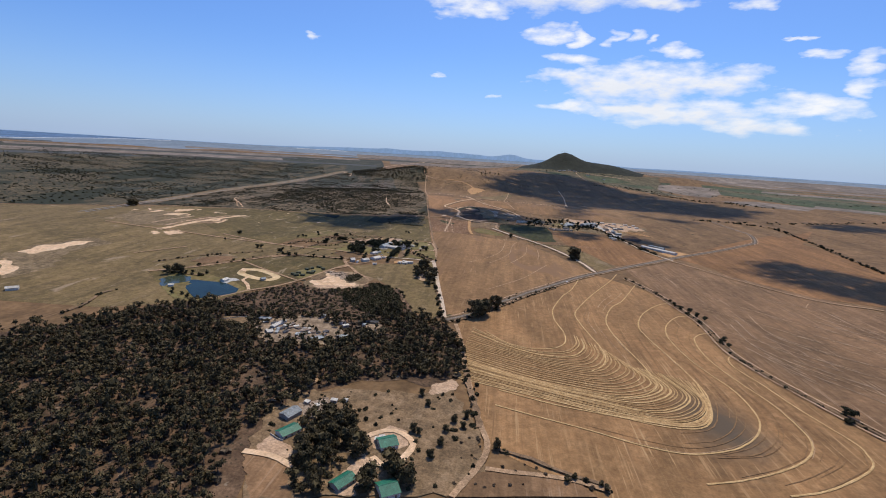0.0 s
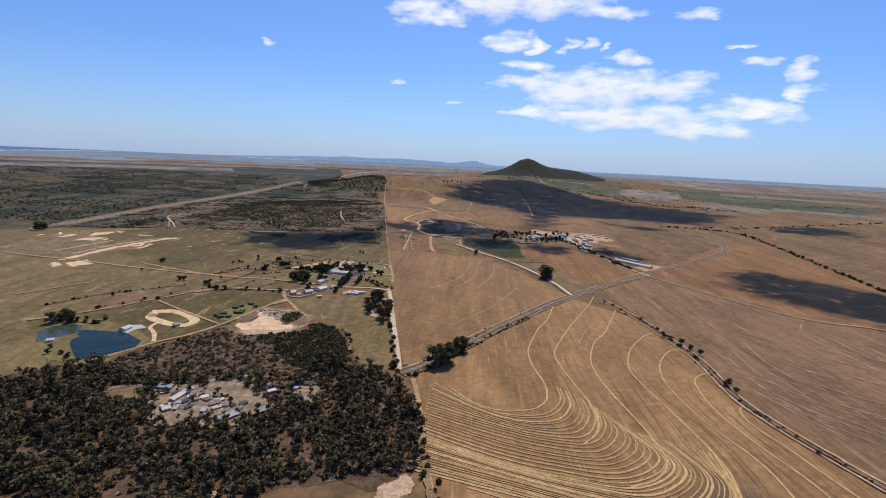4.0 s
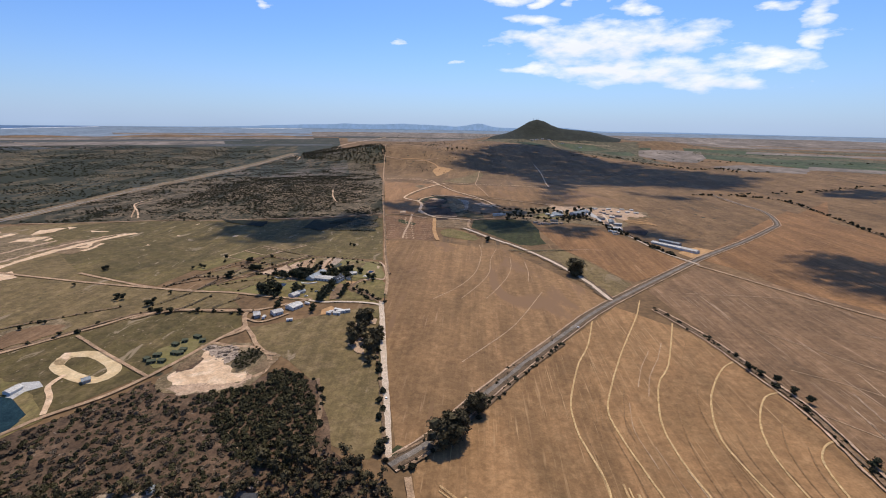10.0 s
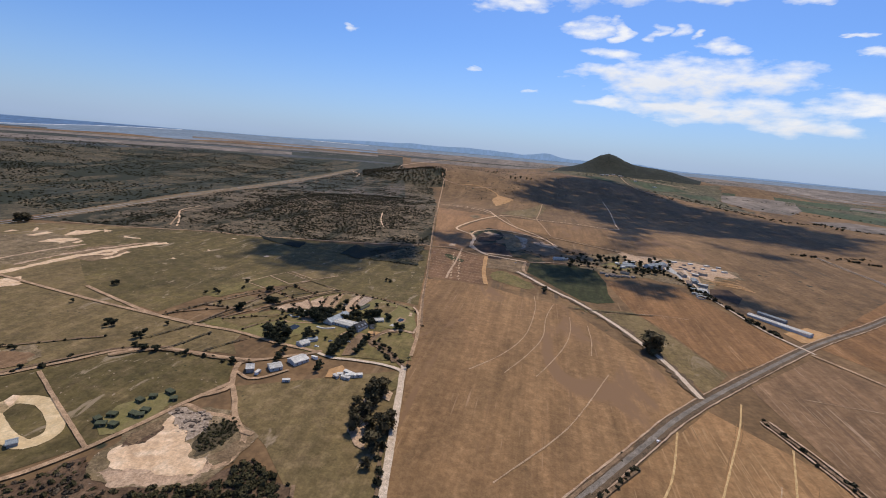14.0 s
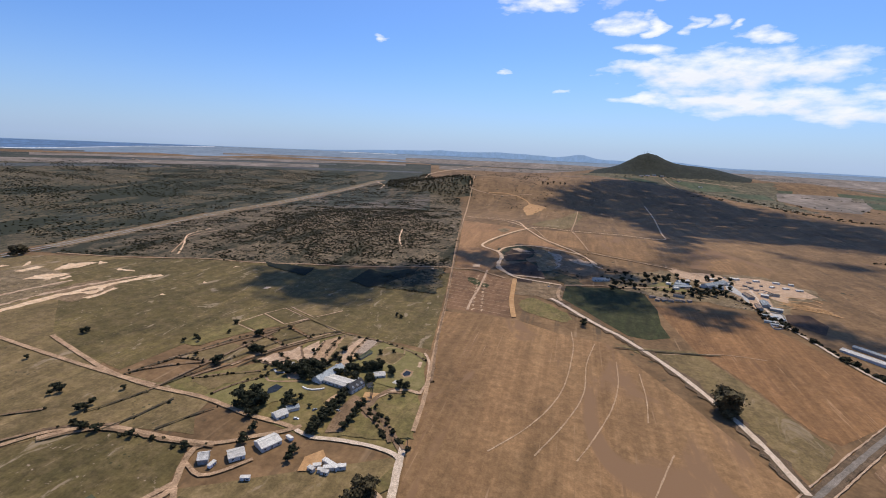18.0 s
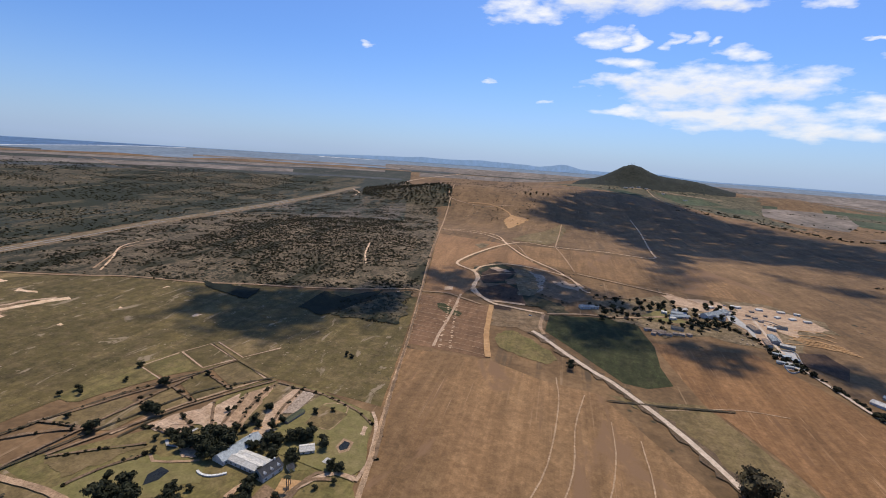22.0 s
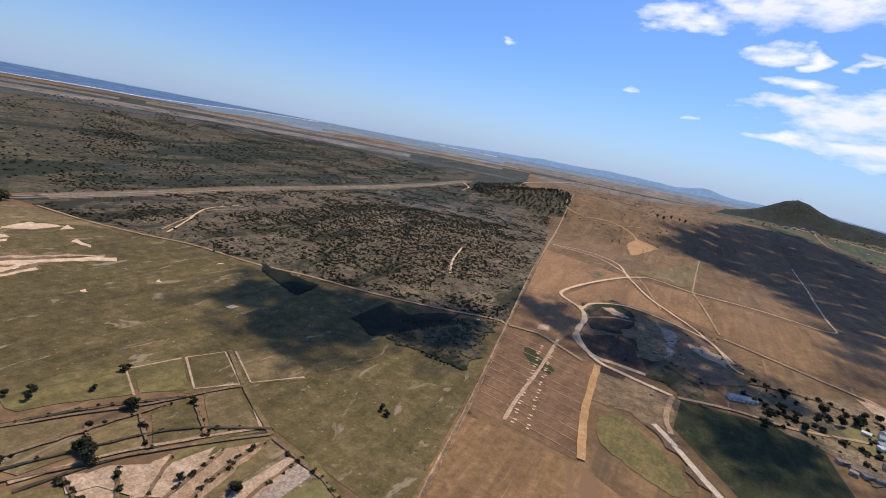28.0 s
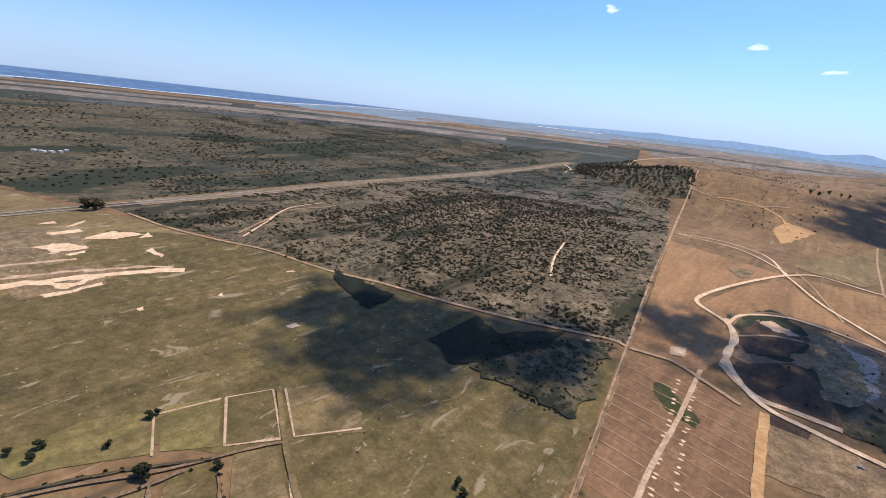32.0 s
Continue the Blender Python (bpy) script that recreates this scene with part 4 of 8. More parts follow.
area("far_field", "far_brown", [(1210, 2480), (1420, 2330), (1300, 2180), (1120, 2260), (1040, 2420)], "brown dry field below the vineyards", "field", sway=2.0)
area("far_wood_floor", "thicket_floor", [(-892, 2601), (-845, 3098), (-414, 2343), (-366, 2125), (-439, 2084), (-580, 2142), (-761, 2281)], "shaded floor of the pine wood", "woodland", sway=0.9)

ROW_Z = LAYER[0] + 0.03

# pond, oval, paddock edges and small bare patches
area("pond_bank", "grass_green", [(-345, 419), (-381, 442), (-427, 478), (-445, 520), (-408, 536), (-343, 507), (-306, 479), (-327, 433)], "green damp bank round the pond", "grass", sway=1.5)
area("pond_shallows", "shallow", [(-419, 466), (-439, 486), (-439, 503), (-429, 515), (-412, 516), (-399, 496), (-401, 489), (-408, 481), (-412, 469)], "shallow reedy arm of the pond", "water", sway=1.5)
area("pond", "water", [(-348, 433), (-370, 451), (-390, 469), (-396, 482), (-398, 493), (-414, 513), (-402, 524), (-379, 515), (-350, 500), (-323, 483), (-320, 466), (-333, 448)], "dark blue-green pond held by a low dam", "water", sway=0.8, level=26.48)
area("spit", "grass_green", [(-395, 469), (-399, 477), (-397, 488), (-391, 486), (-391, 475), (-385, 466), (-353, 435), (-358, 431)], "narrow grassy spit in the pond", "grass", sway=0.5, level=26.55)
area("apron", "concrete", [(-360, 503), (-366, 523), (-354, 526), (-344, 519), (-352, 511), (-352, 501)], "white paved apron beside the pond", "yard", sway=0.5)
OVAL = [(-361, 550), (-364, 565), (-344, 570), (-317, 557), (-305, 544), (-309, 531), (-324, 532), (-344, 540)]
strip("oval_track", "ochre_pale", 10.5, OVAL + OVAL[:2], "pale sandy oval riding track", "track", sway=0.03, step=4.0)
area("camp_ground", "lawn", [(-287, 561), (-291, 583), (-279, 602), (-270, 612), (-257, 601), (-259, 577), (-267, 555), (-276, 552)], "green ground of the small camp", "grass", sway=1.3)
area("pit_floor", "scar", [(-260, 532), (-259, 546), (-260, 564), (-255, 585), (-249, 598), (-212, 598), (-182, 583), (-177, 561), (-183, 543), (-186, 530), (-202, 520), (-224, 513), (-245, 518)], "churned ground round the sand pit", "sand", sway=2.5)
area("sand_pit", "sand", [(-248, 530), (-254, 544), (-247, 556), (-246, 573), (-252, 585), (-235, 578), (-217, 565), (-206, 554), (-192, 555), (-188, 547), (-192, 539), (-209, 530), (-232, 525)], "bare pale sand pit", "sand", sway=2.5)
area("sand_pit", "fallow_pale", [(-250, 525), (-247, 530), (-232, 525), (-209, 529), (-192, 539), (-187, 544), (-189, 533), (-204, 523), (-224, 517), (-240, 518)], "pale grey face of the sand pit", "sand", sway=3.0)
area("pit_face", "sand_pale", [(-248, 524), (-233, 529), (-194, 536), (-190, 547), (-190, 553), (-187, 541), (-199, 527), (-218, 519), (-232, 514)], "pale crumbling face of the sand pit", "sand", sway=2.0)
area("dark_scrub_patch", "forest_floor", [(-256, 557), (-252, 573), (-242, 569), (-239, 555), (-251, 547)], "brown overgrown bank in the sand pit", "scrub", sway=1.5)
area("dark_scrub_patch", "dry_ground", [(-189, 556), (-189, 571), (-183, 584), (-178, 572), (-180, 555)], "reddish brown scrub beside the sand pit", "scrub", sway=1.5)
strip("dirt_track", "dirt", 4.0, [(-253, 586), (-249, 598), (-228, 594), (-209, 594), (-192, 585), (-183, 572), (-181, 553), (-187, 546)], "sandy track round the pit", "track")
area("rubble_ground", "rubble", [(-251, 584), (-255, 592), (-245, 596), (-221, 591), (-215, 576), (-219, 566), (-234, 577)], "ground strewn with scrap and rubble", "rubble", sway=2.0)
area("dark_scrub_patch", "weeds", [(-213, 562), (-216, 577), (-210, 590), (-199, 590), (-193, 577), (-194, 562), (-201, 555)], "dark overgrown heap beside the sand pit", "scrub", sway=2.0)
area("dark_scrub_patch", "dry_ground", [(-255, 555), (-255, 568), (-251, 576), (-244, 569), (-244, 552)], "dry brown patch in the sand pit", "scrub", sway=2.0)
area("dark_scrub_patch", "dry_ground", [(-192, 555), (-189, 566), (-187, 577), (-180, 572), (-180, 552)], "reddish brown scrub beside the sand pit", "scrub", sway=2.0)
area("stony_patch", "scar", [(-460, 586), (-460, 605), (-444, 624), (-425, 633), (-407, 619), (-420, 589), (-436, 570)], "stony bare ground beside the lane", "sand", sway=3.0)
area("bare_patch", "sand", [(-369, 562), (-371, 570), (-365, 571), (-358, 558)], "pale sandy corner of the oval", "sand", sway=0.6)
# pale sandy borders of the paddocks
for ring in ([(-372, 915), (-361, 943), (-314, 920), (-328, 892), (-372, 915)], [(-357, 950), (-309, 926), (-288, 962)], [(-308, 920), (-259, 893)], [(-328, 893), (-312, 920)], [(-346, 860), (-382, 874), (-373, 912)]):
    strip("paddock_edge", "sand_pale", 1.7, ring, "pale sandy edge of a paddock", "track", step=30.0, sway=0.15, z=ROW_Z)
# narrow dividing lines and pairs of bare spots in the ploughed plot
LEFT, RIGHT = ([(-200, 1203)][0], [(-167, 1032)][0]), ([(-91, 1187)][0], [(-72, 1020)][0])
for k in range(11):
    f = (k + 0.5) / 11
    a = tuple(LEFT[0][i] + (LEFT[1][i] - LEFT[0][i]) * f for i in (0, 1))
    b = tuple(RIGHT[0][i] + (RIGHT[1][i] - RIGHT[0][i]) * f for i in (0, 1))
    strip("dividing_line", "straw_faint", 0.7, [a, ((a[0] + b[0]) / 2, (a[1] + b[1]) / 2 + 1), b], "narrow pale line across the ploughed plot", "line", z=ROW_Z, sway=0.25)
    m = ((a[0] * 0.52 + b[0] * 0.48), (a[1] * 0.52 + b[1] * 0.48))
    for s in (-6.0, 6.0):
        for q in (-2.6, 2.6):
            cx, cy = m[0] + s + rng.uniform(-1, 1), m[1] + q + rng.uniform(-0.6, 0.6)
            area("bare_spot", "sand", [(cx + rng.uniform(1.3, 2.4) * math.cos(w), cy + rng.uniform(0.8, 1.5) * math.sin(w)) for w in (0, 0.9, 1.8, 2.7, 3.6, 4.5, 5.4)], "pale bare spot in the ploughed plot", "sand", sway=0, z=ROW_Z + 0.03)
strip("dirt_track", "sand_pale", 3.5, [(-143, 1223), (-139, 1138), (-138, 1069), (-135, 1029)], "worn track through the ploughed plot", "track")
area("worked_ground", "verge", [(-78, 1380), (-35, 1404), (10, 1371), (43, 1300), (53, 1277), (21, 1251), (-8, 1259), (-42, 1288), (-66, 1319)], "churned grey ground beside the farm", "yard", sway=2.5)
area("worked_ground", "rubble", [(-52, 1389), (-19, 1359), (-25, 1278), (-49, 1282), (-62, 1322)], "pale heaps of dug soil", "rubble", sway=2.5)
area("worked_ground", "verge", [(-134, 1331), (-89, 1393), (-60, 1381), (-68, 1304), (-102, 1263), (-124, 1269)], "dark bare ground inside the track bend", "field", sway=1.5)
strip("farm_lane", "sand_pale", 9.0, [(185, 1361), (204, 1346), (235, 1355), (258, 1345), (267, 1300), (269, 1263), (266, 1217), (267, 1165), (270, 1127)], "broad pale lane through the farmyard", "track")
area("lawn", "lawn", [(114, 1229), (161, 1287), (183, 1236), (149, 1221)], "green lawn of the homestead", "lawn", sway=1.0)
area("yard", "sand_pale", [(169, 1354), (209, 1351), (258, 1354), (274, 1305), (278, 1277), (308, 1283), (295, 1213), (276, 1196), (267, 1242), (252, 1283), (226, 1324), (180, 1326)], "pale dusty farmyard", "yard", sway=1.0)
area("yard", "sand_pale", [(277, 1353), (325, 1369), (373, 1339), (388, 1297), (357, 1271), (317, 1287), (278, 1297)], "pale trampled ground of the feed pens", "yard", sway=1.5)
for k in range(5):
    f = k * 6
    strip("feed_strip", "ochre", 3.0, [tuple(p) for p in [(313, 1252), (345, 1244), (374, 1230)]] if k == 0 else [(x + 2 * k, y - f) for x, y in [(313, 1252), (345, 1244), (374, 1230)]], "ochre strip between feed lanes", "line", sway=0.2)
area("dark_plot", "plough_dark", [(301, 1186), (334, 1195), (343, 1157), (323, 1118), (303, 1139), (290, 1145)], "dark turned field beside the farm", "field")
area("yard", "concrete", [(276, 1184), (296, 1183), (284, 1132), (270, 1129)], "concrete cattle yard", "yard", sway=0.3)
area("yard", "ochre", [(341, 1011), (389, 1052), (415, 1033), (386, 1000), (351, 982)], "bare ochre ground beside the long shed", "yard", sway=1.0)
for ring in ([(-748, 928), (-766, 967), (-737, 995), (-732, 957)], [(-738, 885), (-743, 916), (-712, 930), (-714, 900)], [(-632, 865), (-622, 892), (-624, 915), (-609, 884)], [(-623, 736), (-614, 759), (-581, 741), (-595, 713)]):
    area("bare_patch", "sand", ring, "bare pale sand in the pasture", "sand", sway=2.0)
area("stony_patch", "fallow_grey", [(-458, 576), (-445, 613), (-415, 619), (-408, 602), (-433, 570)], "grey stony patch beside the lane", "field", sway=2.0)
area("hamlet_ground", "dry_ground", [(-155, 232), (-147, 260), (-117, 277), (-100, 281), (-55, 284), (-31, 300), (-4, 240), (1, 204), (-19, 174), (-124, 150), (-142, 188)], "dry brown ground round the cottages", "yard", sway=2.0)
area("hamlet_yard", "fallow_grey", [(-147, 187), (-131, 187), (-109, 179), (-100, 156), (-121, 151)], "grey dirt yard under gum trees", "yard", sway=1.5)
area("hamlet_yard", "sand_pale", [(-75, 219), (-66, 236), (-53, 232), (-49, 216), (-59, 206), (-70, 208)], "pale yard round the green-roofed cottage", "yard", sway=1.0)
area("scrap_yard", "rubble", [(-138, 251), (-121, 262), (-108, 240), (-118, 232), (-129, 235)], "yard strewn with scrap", "rubble", sway=1.5)
area("bare_patch", "sand_pale", [(-50, 303), (-32, 315), (-25, 306), (-33, 295), (-45, 287)], "bare pale sand at the forest edge", "sand", sway=2.0)
area("hamlet_yard", "sand_pale", [(-78, 161), (-82, 180), (-78, 194), (-72, 201), (-62, 190), (-65, 179), (-66, 163)], "pale dirt yard beside the green-roofed barn", "yard", sway=1.5)
area("hamlet_yard", "sand_pale", [(-140, 194), (-136, 205), (-120, 199), (-115, 191), (-122, 184), (-134, 187)], "pale bare slope below the yard wall", "yard", sway=1.5)
area("hamlet_yard", "dry_ground", [(-153, 229), (-149, 246), (-134, 272), (-126, 270), (-129, 260), (-136, 245), (-142, 224)], "tan dirt yard of the workshop", "yard", sway=1.5)
area("fallow_plot", "fallow_grey", [(-14, 175), (-10, 188), (-2, 199), (15, 206), (35, 207), (55, 203), (65, 192)], "round-edged brown fallow plot", "field")
area("lawn", "lawn", [(-292, 724), (-281, 751), (-262, 769), (-238, 758), (-231, 737), (-250, 723), (-266, 715)], "green lawn below the farmhouse", "lawn", sway=1.4)
area("lawn", "grass_green", [(-162, 709), (-161, 736), (-156, 760), (-128, 789), (-120, 778), (-111, 743), (-108, 726)], "dry green lawn dotted with young trees", "lawn", sway=1.2)
area("patio", "ochre", [(-166, 755), (-170, 776), (-157, 778), (-156, 760)], "tan gravel court behind the farmhouse", "yard", sway=0.5)
strip("garden_path", "verge", 3.2, [(-125, 793), (-143, 792), (-152, 788), (-156, 773), (-156, 758), (-158, 745), (-138, 733), (-126, 721)], "curved grey garden drive", "track")
area("rubble_ground", "scar", [(-177, 1536), (-167, 1566), (-149, 1562), (-151, 1523), (-165, 1509)], "small pale heap of bricks in the field", "rubble", sway=2.0)
area("bare_patch", "sand_pale", [(-174, 1245), (-162, 1255), (-159, 1234), (-171, 1229)], "square of bare pale ground", "sand", sway=0.5)
area("worked_ground", "scar", [(-74, 1355), (-58, 1405), (-39, 1350), (-27, 1302), (-42, 1276), (-58, 1293)], "pinkish heaps of dug earth", "yard", sway=4.0)
area("worked_ground", "thicket_floor", [(-141, 1368), (-115, 1416), (-82, 1396), (-69, 1353), (-88, 1299), (-113, 1286), (-129, 1313)], "dark weedy ground inside the track loop", "yard", sway=4.0)
area("worked_ground", "scar", [(-116, 1377), (-90, 1378), (-91, 1353), (-114, 1344)], "pale dug earth among weeds", "yard", sway=4.0)
area("weed_strip", "thicket_floor", [(-82, 1298), (-57, 1303), (-21, 1259), (10, 1234), (21, 1189), (-1, 1191), (-40, 1215), (-69, 1244)], "dark weedy strip beside the yard", "scrub", sway=4.0)
area("turned_plot", "plough_dark", [(-126, 1253), (-81, 1301), (-57, 1273), (-42, 1215), (-57, 1210), (-78, 1210), (-97, 1210)], "dark turned soil beside the dug ground", "field", sway=1.0)
area("turned_plot", "plough_dark", [(-129, 1309), (-129, 1340), (-117, 1374), (-83, 1374), (-70, 1369), (-87, 1311), (-113, 1289)], "dark turned soil inside the track loop", "field", sway=1.5)
area("dug_soil", "scar", [(-68, 1310), (-66, 1386), (-55, 1358), (-45, 1318), (-29, 1318), (-26, 1279), (-42, 1251), (-56, 1250)], "pale heaps of dug soil", "rubble", sway=2.5)
area("dug_soil", "sand_pale", [(-9, 1345), (15, 1350), (46, 1336), (35, 1310), (9, 1316)], "long pale heap of dug soil", "rubble", sway=2.5)
area("dug_soil", "sand_pale", [(-116, 1370), (-106, 1386), (-85, 1371), (-90, 1356), (-107, 1359)], "pale heap inside the track loop", "rubble", sway=2.5)
area("olive_plot", "grass_tan", [(-110, 1671), (-90, 1803), (10, 2107), (25, 2028), (-1, 1730), (-26, 1652), (-83, 1659)], "faded green plot beside the tracks", "field", sway=1.5)
strip("dirt_track", "verge", 4.0, [(-141, 1328), (-134, 1378), (-106, 1413), (-67, 1405), (-20, 1386), (16, 1363), (43, 1346), (54, 1328), (44, 1314)], "pale rutted track through the dug ground", "track")
strip("dirt_track", "dirt", 3.0, [(-130, 1319), (-104, 1346), (-78, 1357)], "pale rutted track through the dug ground", "track")
strip("dirt_track", "sand_pale", 7.0, [(-131, 1248), (-112, 1223), (-95, 1212), (-71, 1213), (-44, 1213)], "pale rutted track through the dug ground", "track")
strip("dirt_track", "sand", 5.0, [(-147, 1353), (-134, 1315), (-130, 1274), (-131, 1248)], "pale rutted track through the dug ground", "track")
strip("dirt_track", "dirt", 2.5, [(-105, 1636), (-81, 1562), (-67, 1510), (-48, 1450)], "pale rutted track through the dug ground", "track")
area("lawn", "lawn", [(-209, 812), (-204, 855), (-198, 884), (-148, 872), (-141, 852), (-124, 804), (-131, 789), (-155, 792), (-192, 798)], "bright watered lawn beside the farmhouse", "lawn", sway=0.8)
area("pen", "sand_pale", [(-294, 795), (-290, 815), (-273, 833), (-260, 811), (-279, 804), (-284, 792)], "fenced yard of bare pale sand", "pen", sway=0.8)
area("pen", "sand_pale", [(-258, 812), (-269, 838), (-264, 862), (-246, 822)], "fenced yard of bare pale sand", "pen", sway=0.8)
area("pen", "dirt", [(-244, 821), (-260, 862), (-246, 887), (-236, 822)], "fenced yard of trampled dirt", "pen", sway=0.8)
area("pen", "grass_tan", [(-232, 821), (-243, 886), (-230, 888), (-230, 842), (-223, 826)], "fenced strip of dry grass", "pen", sway=0.8)
area("pen", "sand_pale", [(-218, 824), (-228, 848), (-226, 884), (-218, 887), (-212, 839), (-209, 821)], "fenced yard of bare pale sand", "pen", sway=0.8)
area("pen", "rubble", [(-213, 845), (-217, 884), (-204, 884), (-204, 848)], "fenced strip strewn with stones", "pen", sway=0.8)
area("sand_round", "sand_pale", [(-249, 776), (-249, 790), (-238, 786), (-235, 778), (-244, 773)], "round sandy yard under the trees", "yard", sway=0.8)
area("farm_yard", "sand_pale", [(-216, 810), (-216, 827), (-204, 822), (-208, 808)], "pale bare yard behind the farmhouse", "yard", sway=0.8)
area("garden_pond", "garden_water", [(-246, 743), (-251, 752), (-249, 761), (-241, 759), (-241, 750)], "dark leaf-shaped garden pond", "water", sway=0.4)
area("pond_rim", "dirt", [(-153, 818), (-152, 830), (-143, 828), (-142, 817), (-147, 812)], "bare rim of the small pond", "yard", sway=0.5)
area("garden_pond", "garden_water", [(-151, 819), (-150, 827), (-145, 826), (-144, 819), (-148, 815)], "small dark pond on the lawn", "water", sway=0.4)
area("sand_box", "sand_pale", [(-143, 839), (-144, 851), (-141, 850), (-140, 838)], "rectangular sand box on the lawn", "sand", sway=0.1)
strip("garden_path", "dirt", 1.0, [(-188, 842), (-188, 871), (-168, 872), (-167, 837), (-188, 842)], "thin worn border of the lawn square", "track", sway=0.1)
strip("garden_path", "sand_pale", 4.0, [(-158, 769), (-150, 783), (-139, 792), (-125, 790)], "curved pale drive before the farmhouse", "track", sway=0.1)
strip("garden_path", "sand_pale", 2.5, [(-146, 873), (-136, 855), (-125, 814), (-124, 789)], "pale path round the lawn", "track", sway=0.1)
strip("hedge_bank", "weeds", 2.2, [(-303, 778), (-294, 819), (-274, 856), (-253, 895)], "dark weedy ditch beside the pens", "verge", sway=0.1)
strip("dirt_track", "dirt", 2.6, [(-311, 779), (-298, 822), (-278, 861), (-257, 898)], "pale track beside the paddocks", "track", sway=0.1)
area("bare_earth", "sand_pale", [(179, 1369), (220, 1334), (246, 1317), (318, 1338), (351, 1284), (322, 1243), (271, 1282), (218, 1295), (177, 1316)], "bare pale earth behind the farmstead", "yard", sway=2.0)
area("bare_earth", "concrete", [(256, 1339), (262, 1317), (270, 1242), (261, 1201), (262, 1244), (248, 1274)], "pale concrete farm road", "yard", sway=0.6)
area("bare_earth", "scar", [(122, 1202), (173, 1224), (198, 1217), (186, 1193), (136, 1168)], "stony pale ground beside the dark field", "yard", sway=2.0)
strip("feed_strip", "ochre", 2.2, [(298, 1214), (330, 1220), (356, 1215)], "ochre strip between feed lanes", "line", sway=0.1)
strip("feed_strip", "ochre", 2.2, [(308, 1232), (342, 1239), (364, 1231)], "ochre strip between feed lanes", "line", sway=0.1)
strip("feed_strip", "ochre", 2.2, [(320, 1252), (354, 1259), (372, 1247)], "ochre strip between feed lanes", "line", sway=0.1)
strip("feed_strip", "ochre", 2.2, [(332, 1273), (367, 1280), (380, 1264)], "ochre strip between feed lanes", "line", sway=0.1)
area("sand_round", "sand_pale", [(-252, 779), (-253, 784), (-249, 788), (-239, 786), (-234, 779), (-238, 774)], "round sandy yard under the trees", "yard", sway=0.5)
strip("garden_path", "concrete", 2.2, [(-269, 786), (-263, 781), (-256, 782), (-255, 788), (-260, 800), (-259, 805)], "curved pale garden path", "track")
strip("garden_path", "dirt", 2.2, [(-266, 769), (-259, 764), (-250, 766), (-231, 774)], "narrow garden path", "track")
strip("driveway", "dirt", 4.0, [(-192, 750), (-191, 758), (-188, 767)], "short driveway to the farmhouse", "track")
area("patio", "concrete", [(-154, 799), (-153, 805), (-148, 804), (-148, 798)], "pale paved patio on the lawn", "yard", sway=0.2)
area("sand_box", "sand_pale", [(-142, 839), (-145, 850), (-142, 850), (-139, 839)], "rectangular sand box on the lawn", "sand", sway=0.1)
area("dry_lawn", "grass_tan", [(-189, 838), (-190, 868), (-163, 862), (-168, 836)], "fenced dry square on the lawn", "lawn", sway=0.4)
area("driveway_yard", "verge", [(-173, 711), (-176, 727), (-178, 746), (-177, 768), (-168, 765), (-163, 736), (-161, 716)], "grey gravel forecourt between rows of trees", "yard", sway=0.5)
strip("garden_path", "verge", 3.0, [(-160, 754), (-150, 749), (-131, 731), (-112, 709)], "pale garden path across the lawn", "track")
strip("garden_path", "verge", 3.0, [(-137, 786), (-152, 781), (-158, 768), (-159, 751)], "curved drive in front of the farmhouse", "track")
area("caravan_yard", "ochre", [(-169, 668), (-172, 682), (-164, 693), (-156, 684), (-158, 672)], "bare sandy yard beside white cabins", "yard", sway=0.8)
area("wet_grass", "grass_green", [(-133, 664), (-118, 668), (-111, 693), (-104, 675), (-115, 660)], "greener grass beside the gate", "grass", sway=1.0)
area("bare_patch", "sand_pale", [(-113, 655), (-114, 669), (-107, 665), (-106, 652)], "trampled pale sand under trees", "sand", sway=0.8)
area("bare_patch", "sand_pale", [(-124, 609), (-128, 654), (-119, 657), (-103, 593), (-112, 594)], "trampled pale sand under trees", "sand", sway=1.2)
area("orchard_row", "crop_green", [(-61, 465), (-55, 476), (-46, 473), (-50, 466)], "small green corner at the road junction", "grass", sway=0.4)


# roads, tracks and lanes
strip("gravel_road", "gravel", 5.5, [(-58, 460), (-67, 503), (-78, 554), (-95, 634), (-112, 714)], "pale straight gravel road", "road")
strip("road_verge", "road_edge", 11.5, [(-57, 457), (-33, 483), (8, 547), (81, 650), (162, 758), (352, 967), (506, 1110), (614, 1219), (662, 1279), (712, 1417), (704, 1525), (701, 1669)], "pale dusty verge of the tarred road", "verge")
strip("tar_road", "tar", 4.2, [(-57, 457), (-33, 483), (8, 547), (81, 650), (162, 758), (352, 967), (506, 1110), (614, 1219), (662, 1279), (712, 1417), (704, 1525), (701, 1669)], "narrow grey tarred road", "road")
for side in (-7.0, 6.6):
    strip("field_track", "sand_pale", 1.3, [(-57, 457), (-33, 483), (8, 547), (81, 650), (162, 758), (352, 967), (506, 1110), (614, 1219), (662, 1279), (712, 1417), (704, 1525), (701, 1669)], "pale worn strip between verge and field", "track", step=7.0, shift=side, sway=0.3)
strip("road_verge", "road_edge", 13.0, [(163, 765), (146, 843), (109, 934), (64, 1007), (43, 1030), (12, 1069), (-14, 1105), (-28, 1120)], "weedy verge of the gravel road", "verge", sway=0.3)
strip("gravel_road", "gravel", 5.6, [(163, 765), (146, 843), (109, 934), (64, 1007), (43, 1030), (12, 1069), (-14, 1105), (-28, 1120)], "pale straight gravel road", "road")
